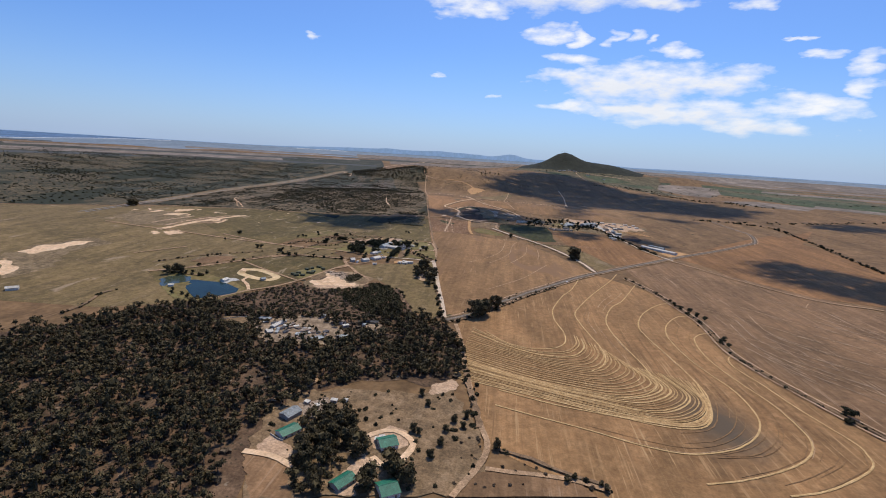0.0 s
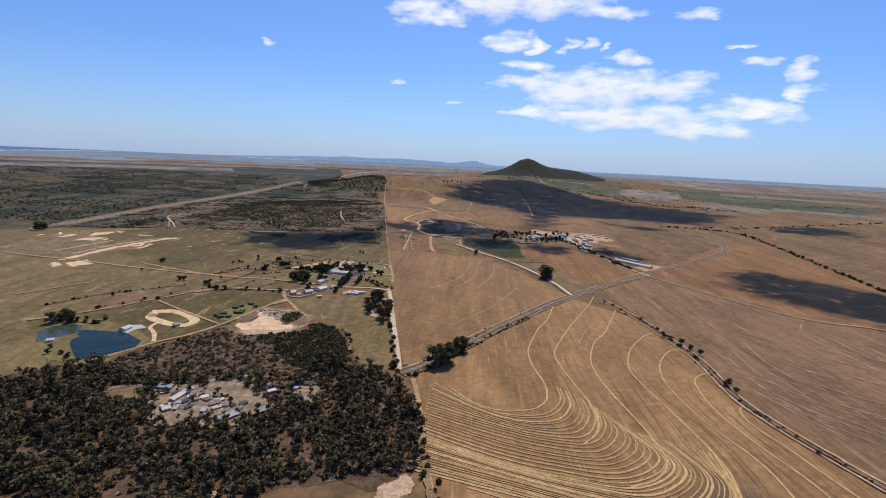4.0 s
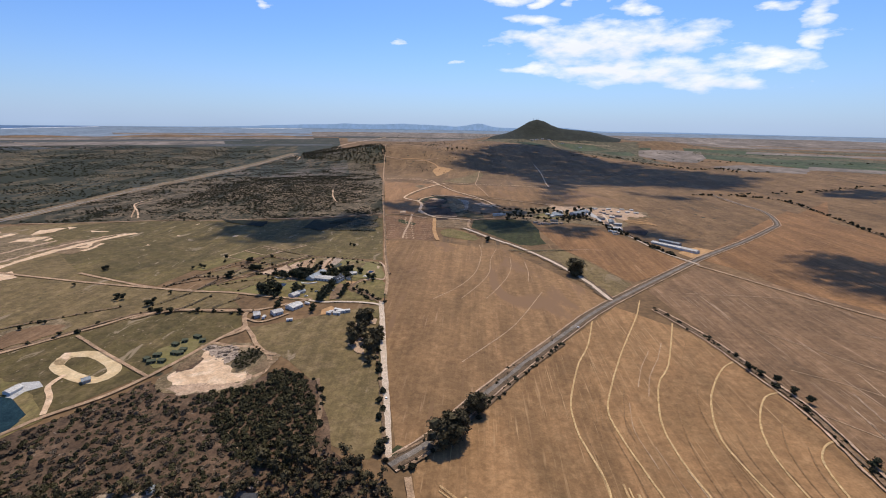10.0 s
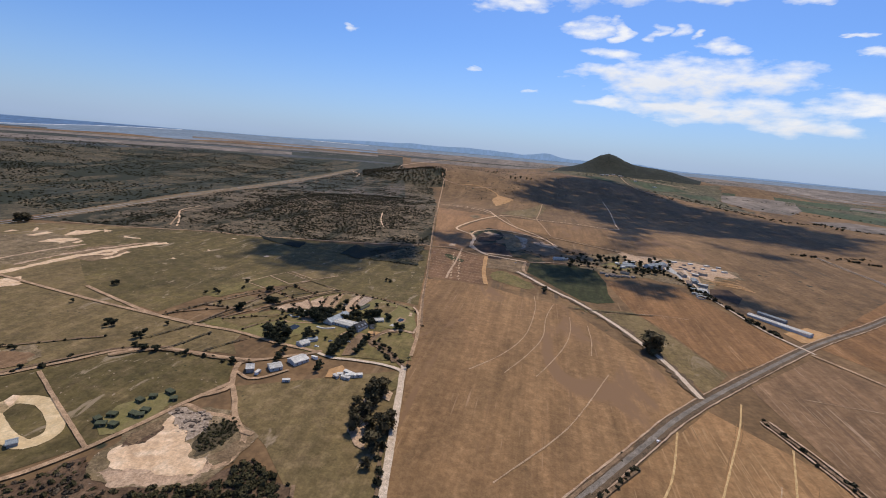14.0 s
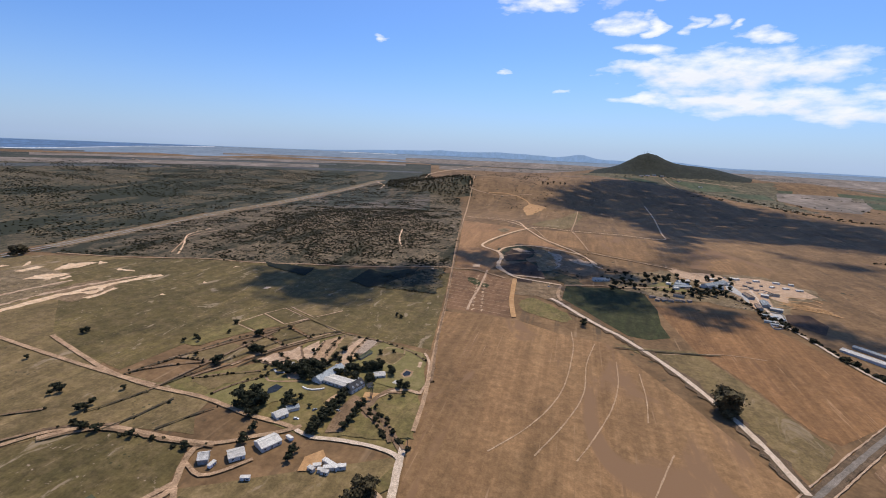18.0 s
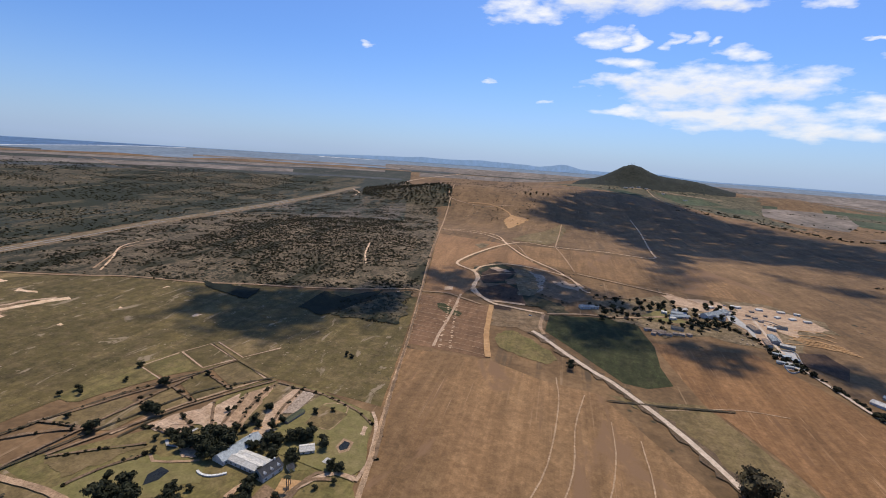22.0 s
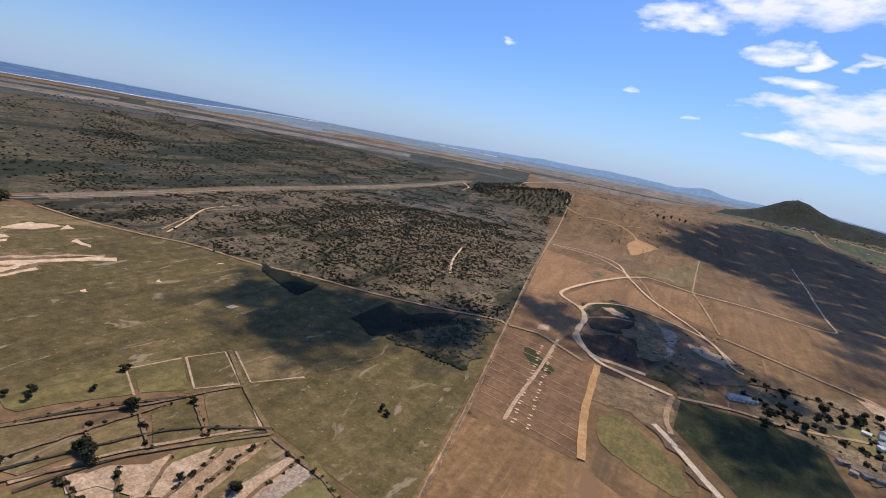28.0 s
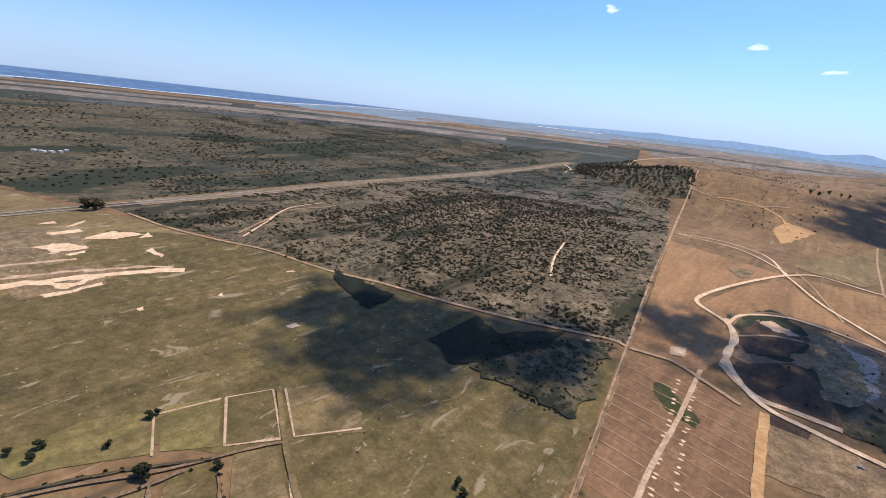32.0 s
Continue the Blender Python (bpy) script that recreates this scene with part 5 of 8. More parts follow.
strip("dirt_track", "dirt", 5.0, [(342, 943), (376, 892), (418, 820), (486, 721), (559, 689), (611, 628)], "pale rutted dirt track", "track")
strip("road_reserve", "scar", 46.0, [(-916, 1043), (-929, 1226), (-953, 1524), (-951, 2016), (-931, 2349), (-948, 2659)], "mown dry reserve of the highway", "verge", sway=0.05)
for lane, wide in ((-9.0, 5.5), (8.0, 5.5)):
    strip("highway", "tar_far", wide, [(-905, 850), (-916, 1043), (-929, 1226), (-953, 1524), (-951, 2016), (-931, 2349), (-948, 2659)], "distant grey carriageway of the highway", "road", shift=lane, sway=0.03, step=20.0)
strip("dirt_track", "dirt", 3.0, [(-895, 1043), (-905, 1226), (-928, 1524), (-926, 2016), (-906, 2349)], "pale service track beside the highway", "track", sway=0.3, step=14.0)
strip("dirt_track", "dirt", 4.0, [(-851, 1010), (-754, 1026), (-679, 1054), (-611, 1087), (-527, 1108), (-453, 1137), (-373, 1159), (-296, 1184), (-222, 1214), (-203, 1212), (-165, 1218), (-137, 1206), (-107, 1191)], "pale rutted dirt track", "track")
strip("farm_lane", "dirt", 4.5, [(-526, 769), (-460, 748), (-403, 731), (-349, 723), (-293, 722), (-244, 713), (-212, 711), (-193, 708)], "pale dirt farm lane", "track")
strip("farm_lane", "dirt", 4.5, [(-776, 771), (-703, 758), (-632, 753), (-514, 740), (-405, 729), (-346, 725)], "pale dirt farm lane", "track")
strip("farm_lane", "dirt", 4.2, [(-361, 640), (-349, 654), (-333, 666), (-297, 669), (-269, 670), (-240, 675), (-219, 690), (-202, 703), (-194, 713)], "pale dirt farm lane", "track")
strip("farm_lane", "dirt", 4.2, [(-474, 513), (-444, 542), (-414, 577), (-381, 619), (-355, 654), (-313, 668)], "pale dirt farm lane", "track")
strip("farm_lane", "gravel", 4.0, [(-195, 707), (-179, 703), (-161, 706), (-134, 708), (-115, 705), (-108, 700)], "pale dirt farm lane", "track")
strip("farm_lane", "dirt", 4.5, [(-240, 675), (-249, 666), (-242, 646), (-233, 631), (-237, 619), (-246, 611)], "pale dirt farm lane", "track")
strip("farm_lane", "dirt", 3.2, [(-244, 652), (-226, 645), (-215, 653), (-204, 669)], "pale dirt farm lane", "track")
strip("farm_lane", "dirt", 4.2, [(-232, 631), (-218, 614), (-207, 598), (-190, 583), (-182, 582)], "pale dirt farm lane", "track")
strip("farm_lane", "dirt", 4.0, [(-236, 634), (-250, 599), (-259, 571), (-266, 552), (-270, 541), (-285, 512), (-309, 483), (-319, 464), (-335, 436), (-344, 419)], "pale dirt farm lane", "track")
strip("farm_lane", "sand", 4.2, [(-312, 484), (-325, 504), (-340, 519), (-341, 536)], "pale dirt farm lane", "track")
strip("farm_lane", "dirt", 3.0, [(-385, 600), (-323, 566), (-271, 538)], "pale dirt farm lane", "track")
strip("farm_lane", "dirt", 2.8, [(-556, 584), (-541, 608), (-516, 651)], "pale dirt farm lane", "track")
strip("boundary_track", "dirt", 3.8, [(-111, 735), (-121, 800), (-148, 931), (-167, 1031), (-203, 1209), (-238, 1384), (-285, 1640), (-345, 1950), (-391, 2231), (-418, 2400)], "sandy track along the boundary fence", "track")
strip("dirt_track", "sand", 5.2, [(-114, 1591), (-155, 1482), (-180, 1404), (-180, 1371), (-145, 1342), (-130, 1308), (-131, 1264), (-99, 1208), (-60, 1195), (-16, 1188)], "pale rutted dirt track", "track")
strip("dirt_track", "sand", 4.2, [(-114, 1591), (-76, 1646), (-6, 1632), (105, 1655), (207, 1655), (225, 1768), (255, 2108), (254, 2354)], "pale rutted dirt track", "track")
strip("dirt_track", "sand", 3.8, [(-114, 1591), (-73, 1499), (-39, 1453), (1, 1406), (43, 1335)], "pale rutted dirt track", "track")
strip("dirt_track", "sand", 3.8, [(-144, 1337), (-134, 1378), (-92, 1411), (-35, 1404), (19, 1378), (43, 1316), (54, 1309)], "pale rutted dirt track", "track")
strip("dirt_track", "sand", 3.8, [(-114, 1591), (-152, 1710), (-221, 1757), (-295, 1717)], "pale rutted dirt track", "track")
strip("dirt_track", "dirt", 3.2, [(-6, 1632), (10, 2111)], "pale rutted dirt track", "track")
strip("dirt_track", "dirt", 3.2, [(-6, 1632), (31, 1419)], "pale rutted dirt track", "track")
strip("sandy_strip", "ochre", 7.0, [(-91, 1193), (-87, 1139), (-82, 1085), (-71, 1023)], "broad strip of ochre sand", "track")
strip("dirt_track", "dirt", 5.0, [(-16, 1188), (-19, 1141), (-13, 1115)], "pale rutted dirt track", "track")
strip("dirt_track", "dirt", 4.2, [(-11, 1189), (41, 1208), (93, 1217), (159, 1248), (202, 1252)], "pale rutted dirt track", "track")
strip("dirt_track", "dirt", 4.2, [(36, 1408), (124, 1379), (187, 1358), (223, 1334)], "pale rutted dirt track", "track")
strip("farm_lane", "gravel", 4.4, [(286, 1291), (280, 1169), (300, 1072), (318, 1004), (348, 945)], "pale dirt farm lane", "track")
strip("dirt_track", "dirt", 4.4, [(-417, 2309), (-381, 2203), (-263, 2168), (-162, 2249)], "pale rutted dirt track", "track")
strip("dirt_track", "sand", 3.8, [(-111, 1590), (-128, 1628), (-196, 1711), (-289, 1715)], "pale rutted dirt track", "track")
strip("dirt_track", "ochre", 6.2, [(-315, 2178), (-241, 2200), (-172, 2157), (-144, 2063)], "pale rutted dirt track", "track")
strip("dirt_track", "dirt", 3.0, [(-689, 1089), (-724, 1145), (-764, 1216), (-754, 1291)], "pale rutted dirt track", "track")
strip("dirt_track", "sand", 3.2, [(-673, 1087), (-716, 1145), (-776, 1220), (-788, 1297)], "pale rutted dirt track", "track")
strip("dirt_track", "sand", 3.2, [(-336, 1310), (-362, 1367), (-386, 1448)], "pale rutted dirt track", "track")
strip("dirt_track", "sand", 3.8, [(-236, 1198), (-222, 1160), (-216, 1130), (-205, 1098), (-196, 1079)], "pale rutted dirt track", "track")
strip("dirt_track", "dirt", 2.5, [(-205, 491), (-178, 475), (-159, 463), (-142, 449)], "pale rutted dirt track", "track")
strip("dirt_track", "dirt", 4.2, [(-44, 448), (-35, 410), (-22, 334), (-7, 261), (1, 221), (-16, 174)], "pale rutted dirt track", "track")
strip("dirt_track", "dirt", 3.8, [(1, 203), (15, 203), (48, 204), (73, 198)], "pale rutted dirt track", "track")
strip("farm_lane", "sand", 4.5, [(-68, 199), (-55, 191), (-46, 217), (-61, 230), (-74, 223), (-80, 212), (-74, 198)], "pale dirt farm lane", "track")
strip("farm_lane", "sand", 4.5, [(-145, 187), (-126, 186), (-109, 179)], "pale dirt farm lane", "track")
strip("farm_lane", "dirt", 4.2, [(-159, 246), (-149, 257), (-140, 283), (-139, 289)], "pale dirt farm lane", "track")
strip("farm_lane", "dirt", 3.2, [(-259, 398), (-223, 383), (-201, 369)], "pale dirt farm lane", "track")
strip("farm_lane", "dirt", 3.2, [(-208, 415), (-195, 427), (-177, 424)], "pale dirt farm lane", "track")
strip("farm_lane", "verge", 2.2, [(-376, 771), (-361, 796), (-348, 826), (-331, 859), (-316, 902), (-308, 920)], "pale dirt farm lane", "track")
strip("farm_lane", "verge", 2.4, [(-328, 747), (-318, 771), (-305, 797), (-291, 826), (-272, 859), (-250, 893)], "pale dirt farm lane", "track")
strip("farm_lane", "grass_tan", 3.5, [(-358, 946), (-306, 918), (-250, 893)], "pale dirt farm lane", "track")
for ring in ([(478, 3200), (704, 3201), (787, 3087), (583, 2977)], [(210, 3167), (323, 3176), (421, 3091), (310, 3052)], [(682, 3008), (875, 3025), (862, 2856), (735, 2865)]):
    area("vineyard", "vine_green", ring, "green plot at the foot of the hill", "vineyard", sway=1.5)
strip("far_track", "sand_pale", 5.0, [(443, 3252), (469, 3060), (508, 2873), (633, 2817)], "pale lane at the foot of the hill", "track", step=25.0, sway=0.2)
strip("far_track", "sand_pale", 5.0, [(329, 3234), (443, 3252), (576, 3224), (807, 3204)], "pale lane at the foot of the hill", "track", step=25.0, sway=0.2)
strip("far_track", "sand_pale", 5.0, [(530, 2658), (688, 2702), (805, 2581), (911, 2489)], "pale lane at the foot of the hill", "track", step=25.0, sway=0.2)
strip("far_track", "dirt", 5.0, [(-2430, 2568), (-2092, 2419), (-1865, 2413), (-1682, 2476)], "distant pale track", "track")
strip("far_track", "sand", 7.5, [(-609, 2387), (-817, 2987), (-833, 3316), (-695, 3901)], "distant pale track", "track")
strip("far_track", "sand", 6.2, [(-920, 2544), (-823, 2389), (-792, 2280)], "distant pale track", "track")

# straw rows and contour banks
CONTOURS = [
    [(124, 696), (106, 637), (90, 601), (78, 564), (70, 533), (69, 502), (72, 482), (76, 460), (76, 443), (73, 428), (66, 417), (57, 410), (35, 405), (12, 414), (-9, 436)],
    [(199, 770), (180, 722), (151, 660), (131, 617), (108, 562), (97, 528), (99, 495), (104, 463), (109, 435), (111, 412), (108, 393), (101, 378), (90, 366)],
    [(213, 705), (190, 650), (170, 605), (152, 576), (140, 545), (132, 514), (131, 480), (136, 440), (143, 395), (145, 367), (144, 353), (137, 340), (127, 330), (109, 321)],
    [(235, 621), (218, 606), (194, 572), (178, 540), (168, 505), (169, 472), (176, 425), (181, 380), (182, 350), (179, 332), (172, 309), (165, 295), (156, 286), (143, 282), (125, 282), (97, 288), (52, 295), (7, 309)],
    [(246, 571), (230, 562), (211, 535), (199, 508), (193, 475), (195, 425), (202, 390), (209, 362), (210, 335), (207, 312), (200, 295), (191, 282), (180, 271), (163, 259), (134, 249), (106, 252), (70, 264), (31, 275), (5, 283)],
    [(248, 510), (235, 502), (223, 485), (217, 455), (216, 420), (222, 380), (231, 340), (232, 304), (228, 282), (214, 262), (190, 244), (160, 228), (133, 218)],
    [(244, 443), (237, 433), (234, 412), (242, 378), (248, 343), (256, 310), (261, 291), (260, 278), (250, 258), (208, 229), (179, 217)],
]
for pts in CONTOURS:
    strip("straw_row", "straw", 1.5, pts, "pale straw row along a contour", "straw row", step=4.0, z=ROW_Z, sway=0.1, crown=0.3)
def even(pts, n):
    """n points at even steps along a line."""
    d = [0.0]
    for a, b in zip(pts, pts[1:]):
        d.append(d[-1] + math.hypot(b[0] - a[0], b[1] - a[1]))
    q = np.linspace(0, d[-1], n)
    return list(zip(np.interp(q, d, [p[0] for p in pts]), np.interp(q, d, [p[1] for p in pts])))


# faint tine marks between the contour rows
for a, b in zip(CONTOURS, CONTOURS[1:]):
    ea, eb = even(a, 24), even(b, 24)
    for k in range(7):
        f = (k + rng.uniform(0.2, 0.8)) / 7
        i = rng.randint(1, 14)
        mid = [(p[0] + (q[0] - p[0]) * f, p[1] + (q[1] - p[1]) * f) for p, q in zip(ea, eb)][i:i + rng.randint(4, 9)]
        strip("straw_row", rng.choice(("straw_faint", "straw_tread", "straw_tread")), rng.uniform(0.4, 0.9), mid, "faint tine mark along the contour", "straw row", step=8.0, z=ROW_Z - 0.008, sway=0.3)
SWATHS = [
    [(86, 455), (85, 431), (70, 407), (41, 400), (12, 413), (-24, 444)],
    [(112, 425), (111, 397), (94, 371), (61, 371), (25, 382), (-28, 403)],
    [(131, 387), (142, 351), (109, 326), (64, 330), (24, 340), (-30, 365)],
    [(163, 375), (173, 328), (141, 294), (96, 301), (44, 316), (-32, 340)],
    [(185, 363), (173, 311), (151, 285), (97, 287), (47, 300), (-32, 320)],
]
for a, b, n in zip(SWATHS, SWATHS[1:], (8, 10, 12, 7)):
    for k in range(n):
        f = (k + rng.uniform(-0.2, 0.2)) / n
        mid = [(p[0] + (q[0] - p[0]) * f, p[1] + (q[1] - p[1]) * f) for p, q in zip(a, b)]
        strip("straw_swath", rng.choice(("straw", "straw_gold", "straw_gold")), rng.uniform(0.9, 1.9), mid, "pale curved swath of cut straw", "straw row", step=4.0, z=ROW_Z - 0.004, sway=0.1, crown=0.4)
STREAKS = [
    [(354, 745), (400, 701), (451, 663), (479, 612), (536, 562)],
    [(336, 609), (327, 536), (351, 492), (380, 465), (421, 437)],
    [(291, 556), (285, 489), (301, 443), (323, 412), (357, 367)],
    [(262, 430), (284, 406), (298, 374), (308, 350), (318, 311)],
]
for a, b in zip(STREAKS, STREAKS[1:]):
    for k in range(6):
        f = (k + rng.uniform(-0.3, 0.3)) / 6
        mid = [(p[0] + (q[0] - p[0]) * f, p[1] + (q[1] - p[1]) * f) for p, q in zip(a, b)]
        i = rng.randint(0, 2)
        strip("fallow_streak", "fallow_pale", rng.uniform(0.8, 2.4), mid[i:i + rng.randint(2, 4)], "faint pale streak in the fallow field", "line", step=6.0, z=ROW_Z, sway=0.45)
FAINT = [
    [(3, 1004), (6, 950), (-1, 861), (-13, 810), (-31, 768), (-53, 732)],
    [(30, 975), (20, 915), (16, 848), (1, 792), (-20, 739)],
    [(51, 934), (49, 881), (40, 831), (24, 780), (10, 744)],
    [(72, 913), (72, 862), (68, 818)],
    [(81, 779), (36, 669), (-15, 589)],
    [(463, 698), (444, 670), (442, 649), (452, 620), (470, 588), (489, 549)],
    [(391, 527), (417, 503), (442, 494)],
    [(336, 609), (327, 536), (351, 492), (400, 444)],
    [(291, 556), (285, 489), (301, 443), (323, 412), (346, 381)],
    [(280, 611), (327, 575), (397, 484)],
    [(260, 541), (311, 484), (359, 438)],
    [(271, 808), (387, 805), (418, 781)],
    [(298, 700), (382, 593), (439, 539)],
    [(103, 975), (170, 1002), (219, 1006)],
]
for pts in FAINT:
    strip("straw_row", "straw_faint", 1.1, pts, "faint pale row in the stubble", "straw row", step=6.0, z=ROW_Z, sway=0.2)

# ---- helpers for things ----
def ground_at(x, y):
    return float(land(x, y))


def thing(name, x, y, yaw, label, category, group="", sink=0.0):
    ob = new(name)
    ob.empty_display_size = 0.5
    ob.matrix_basis = pose(x, y, ground_at(x, y) - sink, 0, 0, yaw)
    return tagged(ob, label, category, group)


def part(name, verts, faces, material, parent, label="", smooth=False):
    """One mesh under a thing or a part, in the parent's own axes."""
    ob = mesh_ob(name, verts, faces, M[material] if isinstance(material, str) else material, smooth)
    ob.parent = parent
    if label:
        ob["label"] = label
    return ob


def box(x0, y0, z0, x1, y1, z1):
    v = [(x, y, z) for z in (z0, z1) for x, y in ((x0, y0), (x1, y0), (x1, y1), (x0, y1))]
    return v, [(3, 2, 1, 0), (4, 5, 6, 7), (0, 1, 5, 4), (1, 2, 6, 5), (2, 3, 7, 6), (3, 0, 4, 7)]


def join(*pieces):
    verts, faces = [], []
    for v, f in pieces:
        n = len(verts)
        verts += list(v)
        faces += [tuple(i + n for i in q) for q in f]
    return verts, faces


def gable_body(l, w, h, r):
    """Walls of a house with a gable at both ends; long side along x."""
    v = []
    for x in (-l / 2, l / 2):
        v += [(x, -w / 2, -0.8), (x, w / 2, -0.8), (x, w / 2, h), (x, 0, h + r), (x, -w / 2, h)]
    return v, [(4, 3, 2, 1, 0), (5, 6, 7, 8, 9), (0, 1, 6, 5), (1, 2, 7, 6), (2, 3, 8, 7), (3, 4, 9, 8), (4, 0, 5, 9)]


def slab(p0, p1, p2, p3, th):
    """A thin board: four corners of its top, and its thickness downwards."""
    v = [tuple(p) for p in (p0, p1, p2, p3)] + [(p[0], p[1], p[2] - th) for p in (p0, p1, p2, p3)]
    return v, [(0, 1, 2, 3), (7, 6, 5, 4), (0, 4, 5, 1), (1, 5, 6, 2), (2, 6, 7, 3), (3, 7, 4, 0)]


def roof_slope(l, w, h, r, side, over=0.45, seam=1.1):
    k = r / (w / 2)
    ye, ze = side * (w / 2 + over), h - over * k + 0.14
    top = h + r + 0.14
    x0, x1 = -l / 2 - over, l / 2 + over
    n = max(2, int(l / seam))
    prof = [(x0, 0.0)]
    for i in range(n + 1):
        x = x0 + 0.05 + (l + 2 * over - 0.2) * i / n
        prof += [(x, 0.0), (x, 0.05), (x + 0.09, 0.05), (x + 0.09, 0.0)]
    prof.append((x1, 0.0))
    m = len(prof)
    v = [(x, 0, top + d) for x, d in prof] + [(x, ye, ze + d) for x, d in prof] + [(x0, 0, top - 0.12), (x1, 0, top - 0.12), (x0, ye, ze - 0.12), (x1, ye, ze - 0.12)]
    f = [(i, i + 1, m + i + 1, m + i) for i in range(m - 1)]
    f += [tuple(range(m))[::-1] + (2 * m, 2 * m + 1), tuple(range(m, 2 * m)) + (2 * m + 3, 2 * m + 2), (0, m, 2 * m + 2, 2 * m), (m - 1, 2 * m + 1, 2 * m + 3, 2 * m - 1), (2 * m, 2 * m + 2, 2 * m + 3, 2 * m + 1)]
    return v, [q if side > 0 else q[::-1] for q in f]


def house(x, y, yaw, l, w, h=3.0, r=1.8, walls="white_wall", roof="tin_roof", label="", category="house", windows=True, chimney=False, group="", dormers=0, name="house"):
    t = thing(name, x, y, yaw, label, category, group)
    part("wall", *gable_body(l, w, h, r), walls, t)
    for s in (1, -1):
        part("roof_slope", *roof_slope(l, w, h, r, s), roof, t)
    part("ridge_cap", *box(-l / 2 - 0.5, -0.2, h + r + 0.1, l / 2 + 0.5, 0.2, h + r + 0.24), roof, t)
    if windows:
        n = max(1, int(l / 4.2))
        for s in (1, -1):
            for i in range(n):
                cx = -l / 2 + l * (i + 0.5) / n
                yy = s * w / 2
                if i == n // 2:
                    d = part("door", *box(cx - 0.5, yy - 0.04, 0.0, cx + 0.5, yy + 0.04, 2.1), "wood", t, "brown wooden door")
                    continue
                f = part("window", *join(box(cx - 0.75, yy - 0.05, 0.9, cx + 0.75, yy + 0.05, 1.0), box(cx - 0.75, yy - 0.05, 2.1, cx + 0.75, yy + 0.05, 2.2), box(cx - 0.75, yy - 0.05, 1.0, cx - 0.65, yy + 0.05, 2.1), box(cx + 0.65, yy - 0.05, 1.0, cx + 0.75, yy + 0.05, 2.1)), "white_wall", t)
                part("pane", *box(cx - 0.65, yy - 0.02, 1.0, cx + 0.65, yy + 0.02, 2.1), "glass", f, "dark glass pane")
    for k in range(dormers):
        cx = -l / 2 + l * (k + 0.5) / dormers
        for s in (1, -1):
            y0, y1 = s * w * 0.22, s * w * 0.46
            v = [(cx - 1, y1, h - 0.2), (cx + 1, y1, h - 0.2), (cx + 1, y1, h + 1.3), (cx, y1, h + 2.3), (cx - 1, y1, h + 1.3), (cx - 1, y0 * 0.3, h + 1.3), (cx + 1, y0 * 0.3, h + 1.3), (cx, y0 * 0.1, h + 2.3), (cx - 1, y0, h - 0.2), (cx + 1, y0, h - 0.2)]
            f = [(0, 1, 2, 3, 4), (4, 3, 7, 5), (3, 2, 6, 7), (1, 9, 6, 2), (0, 4, 5, 8)]
            part("dormer", v, f, "white_wall", t, "white gabled dormer")
    if chimney:
        part("chimney", *join(box(l * 0.3 - 0.4, -0.4, h + r - 0.8, l * 0.3 + 0.4, 0.4, h + r + 1.2), box(l * 0.3 - 0.5, -0.5, h + r + 1.2, l * 0.3 + 0.5, 0.5, h + r + 1.4)), "white_wall", t)
    return t


def cabin(x, y, yaw, l, w, h, walls, roof, label, category="shed", group="", name="shed", wheels=False):
    """A box with a low sloping roof, a door and a window: shack, container or caravan."""
    t = thing(name, x, y, yaw, label, category, group)
    z0 = 0.5 if wheels else -0.6
    part("body", *box(-l / 2, -w / 2, z0, l / 2, w / 2, h), walls, t)
    part("roof", *slab((-l / 2 - 0.2, -w / 2 - 0.2, h + 0.12), (l / 2 + 0.2, -w / 2 - 0.2, h + 0.12), (l / 2 + 0.2, w / 2 + 0.2, h + 0.4), (-l / 2 - 0.2, w / 2 + 0.2, h + 0.4), 0.12), roof, t)
    part("door", *box(-0.45, -w / 2 - 0.04, max(z0, 0), 0.45, -w / 2 + 0.02, min(h - 0.2, 2.0)), "wood", t, "plain wooden door")
    if l > 4:
        part("window", *box(l * 0.25 - 0.5, -w / 2 - 0.03, 1.0, l * 0.25 + 0.5, -w / 2 + 0.02, min(h - 0.3, 1.9)), "glass", t, "small dark window")
    if wheels:
        for sx in (-0.28, 0.28):
            for sy in (-1, 1):
                part("wheel", *drum(l * sx, sy * (w / 2 - 0.15), 0.4, 0.4, 0.25), "tyre", t, "black rubber wheel")
    return t


def drum(x, y, z, r, w, n=10):
    """A short cylinder that lies across, along y."""
    v = [(x + r * math.cos(2 * math.pi * k / n), y + s * w / 2, z + r * math.sin(2 * math.pi * k / n)) for s in (-1, 1) for k in range(n)]
    f = [(k, (k + 1) % n, n + (k + 1) % n, n + k) for k in range(n)]
    return v, f + [tuple(range(n))[::-1], tuple(range(n, 2 * n))]


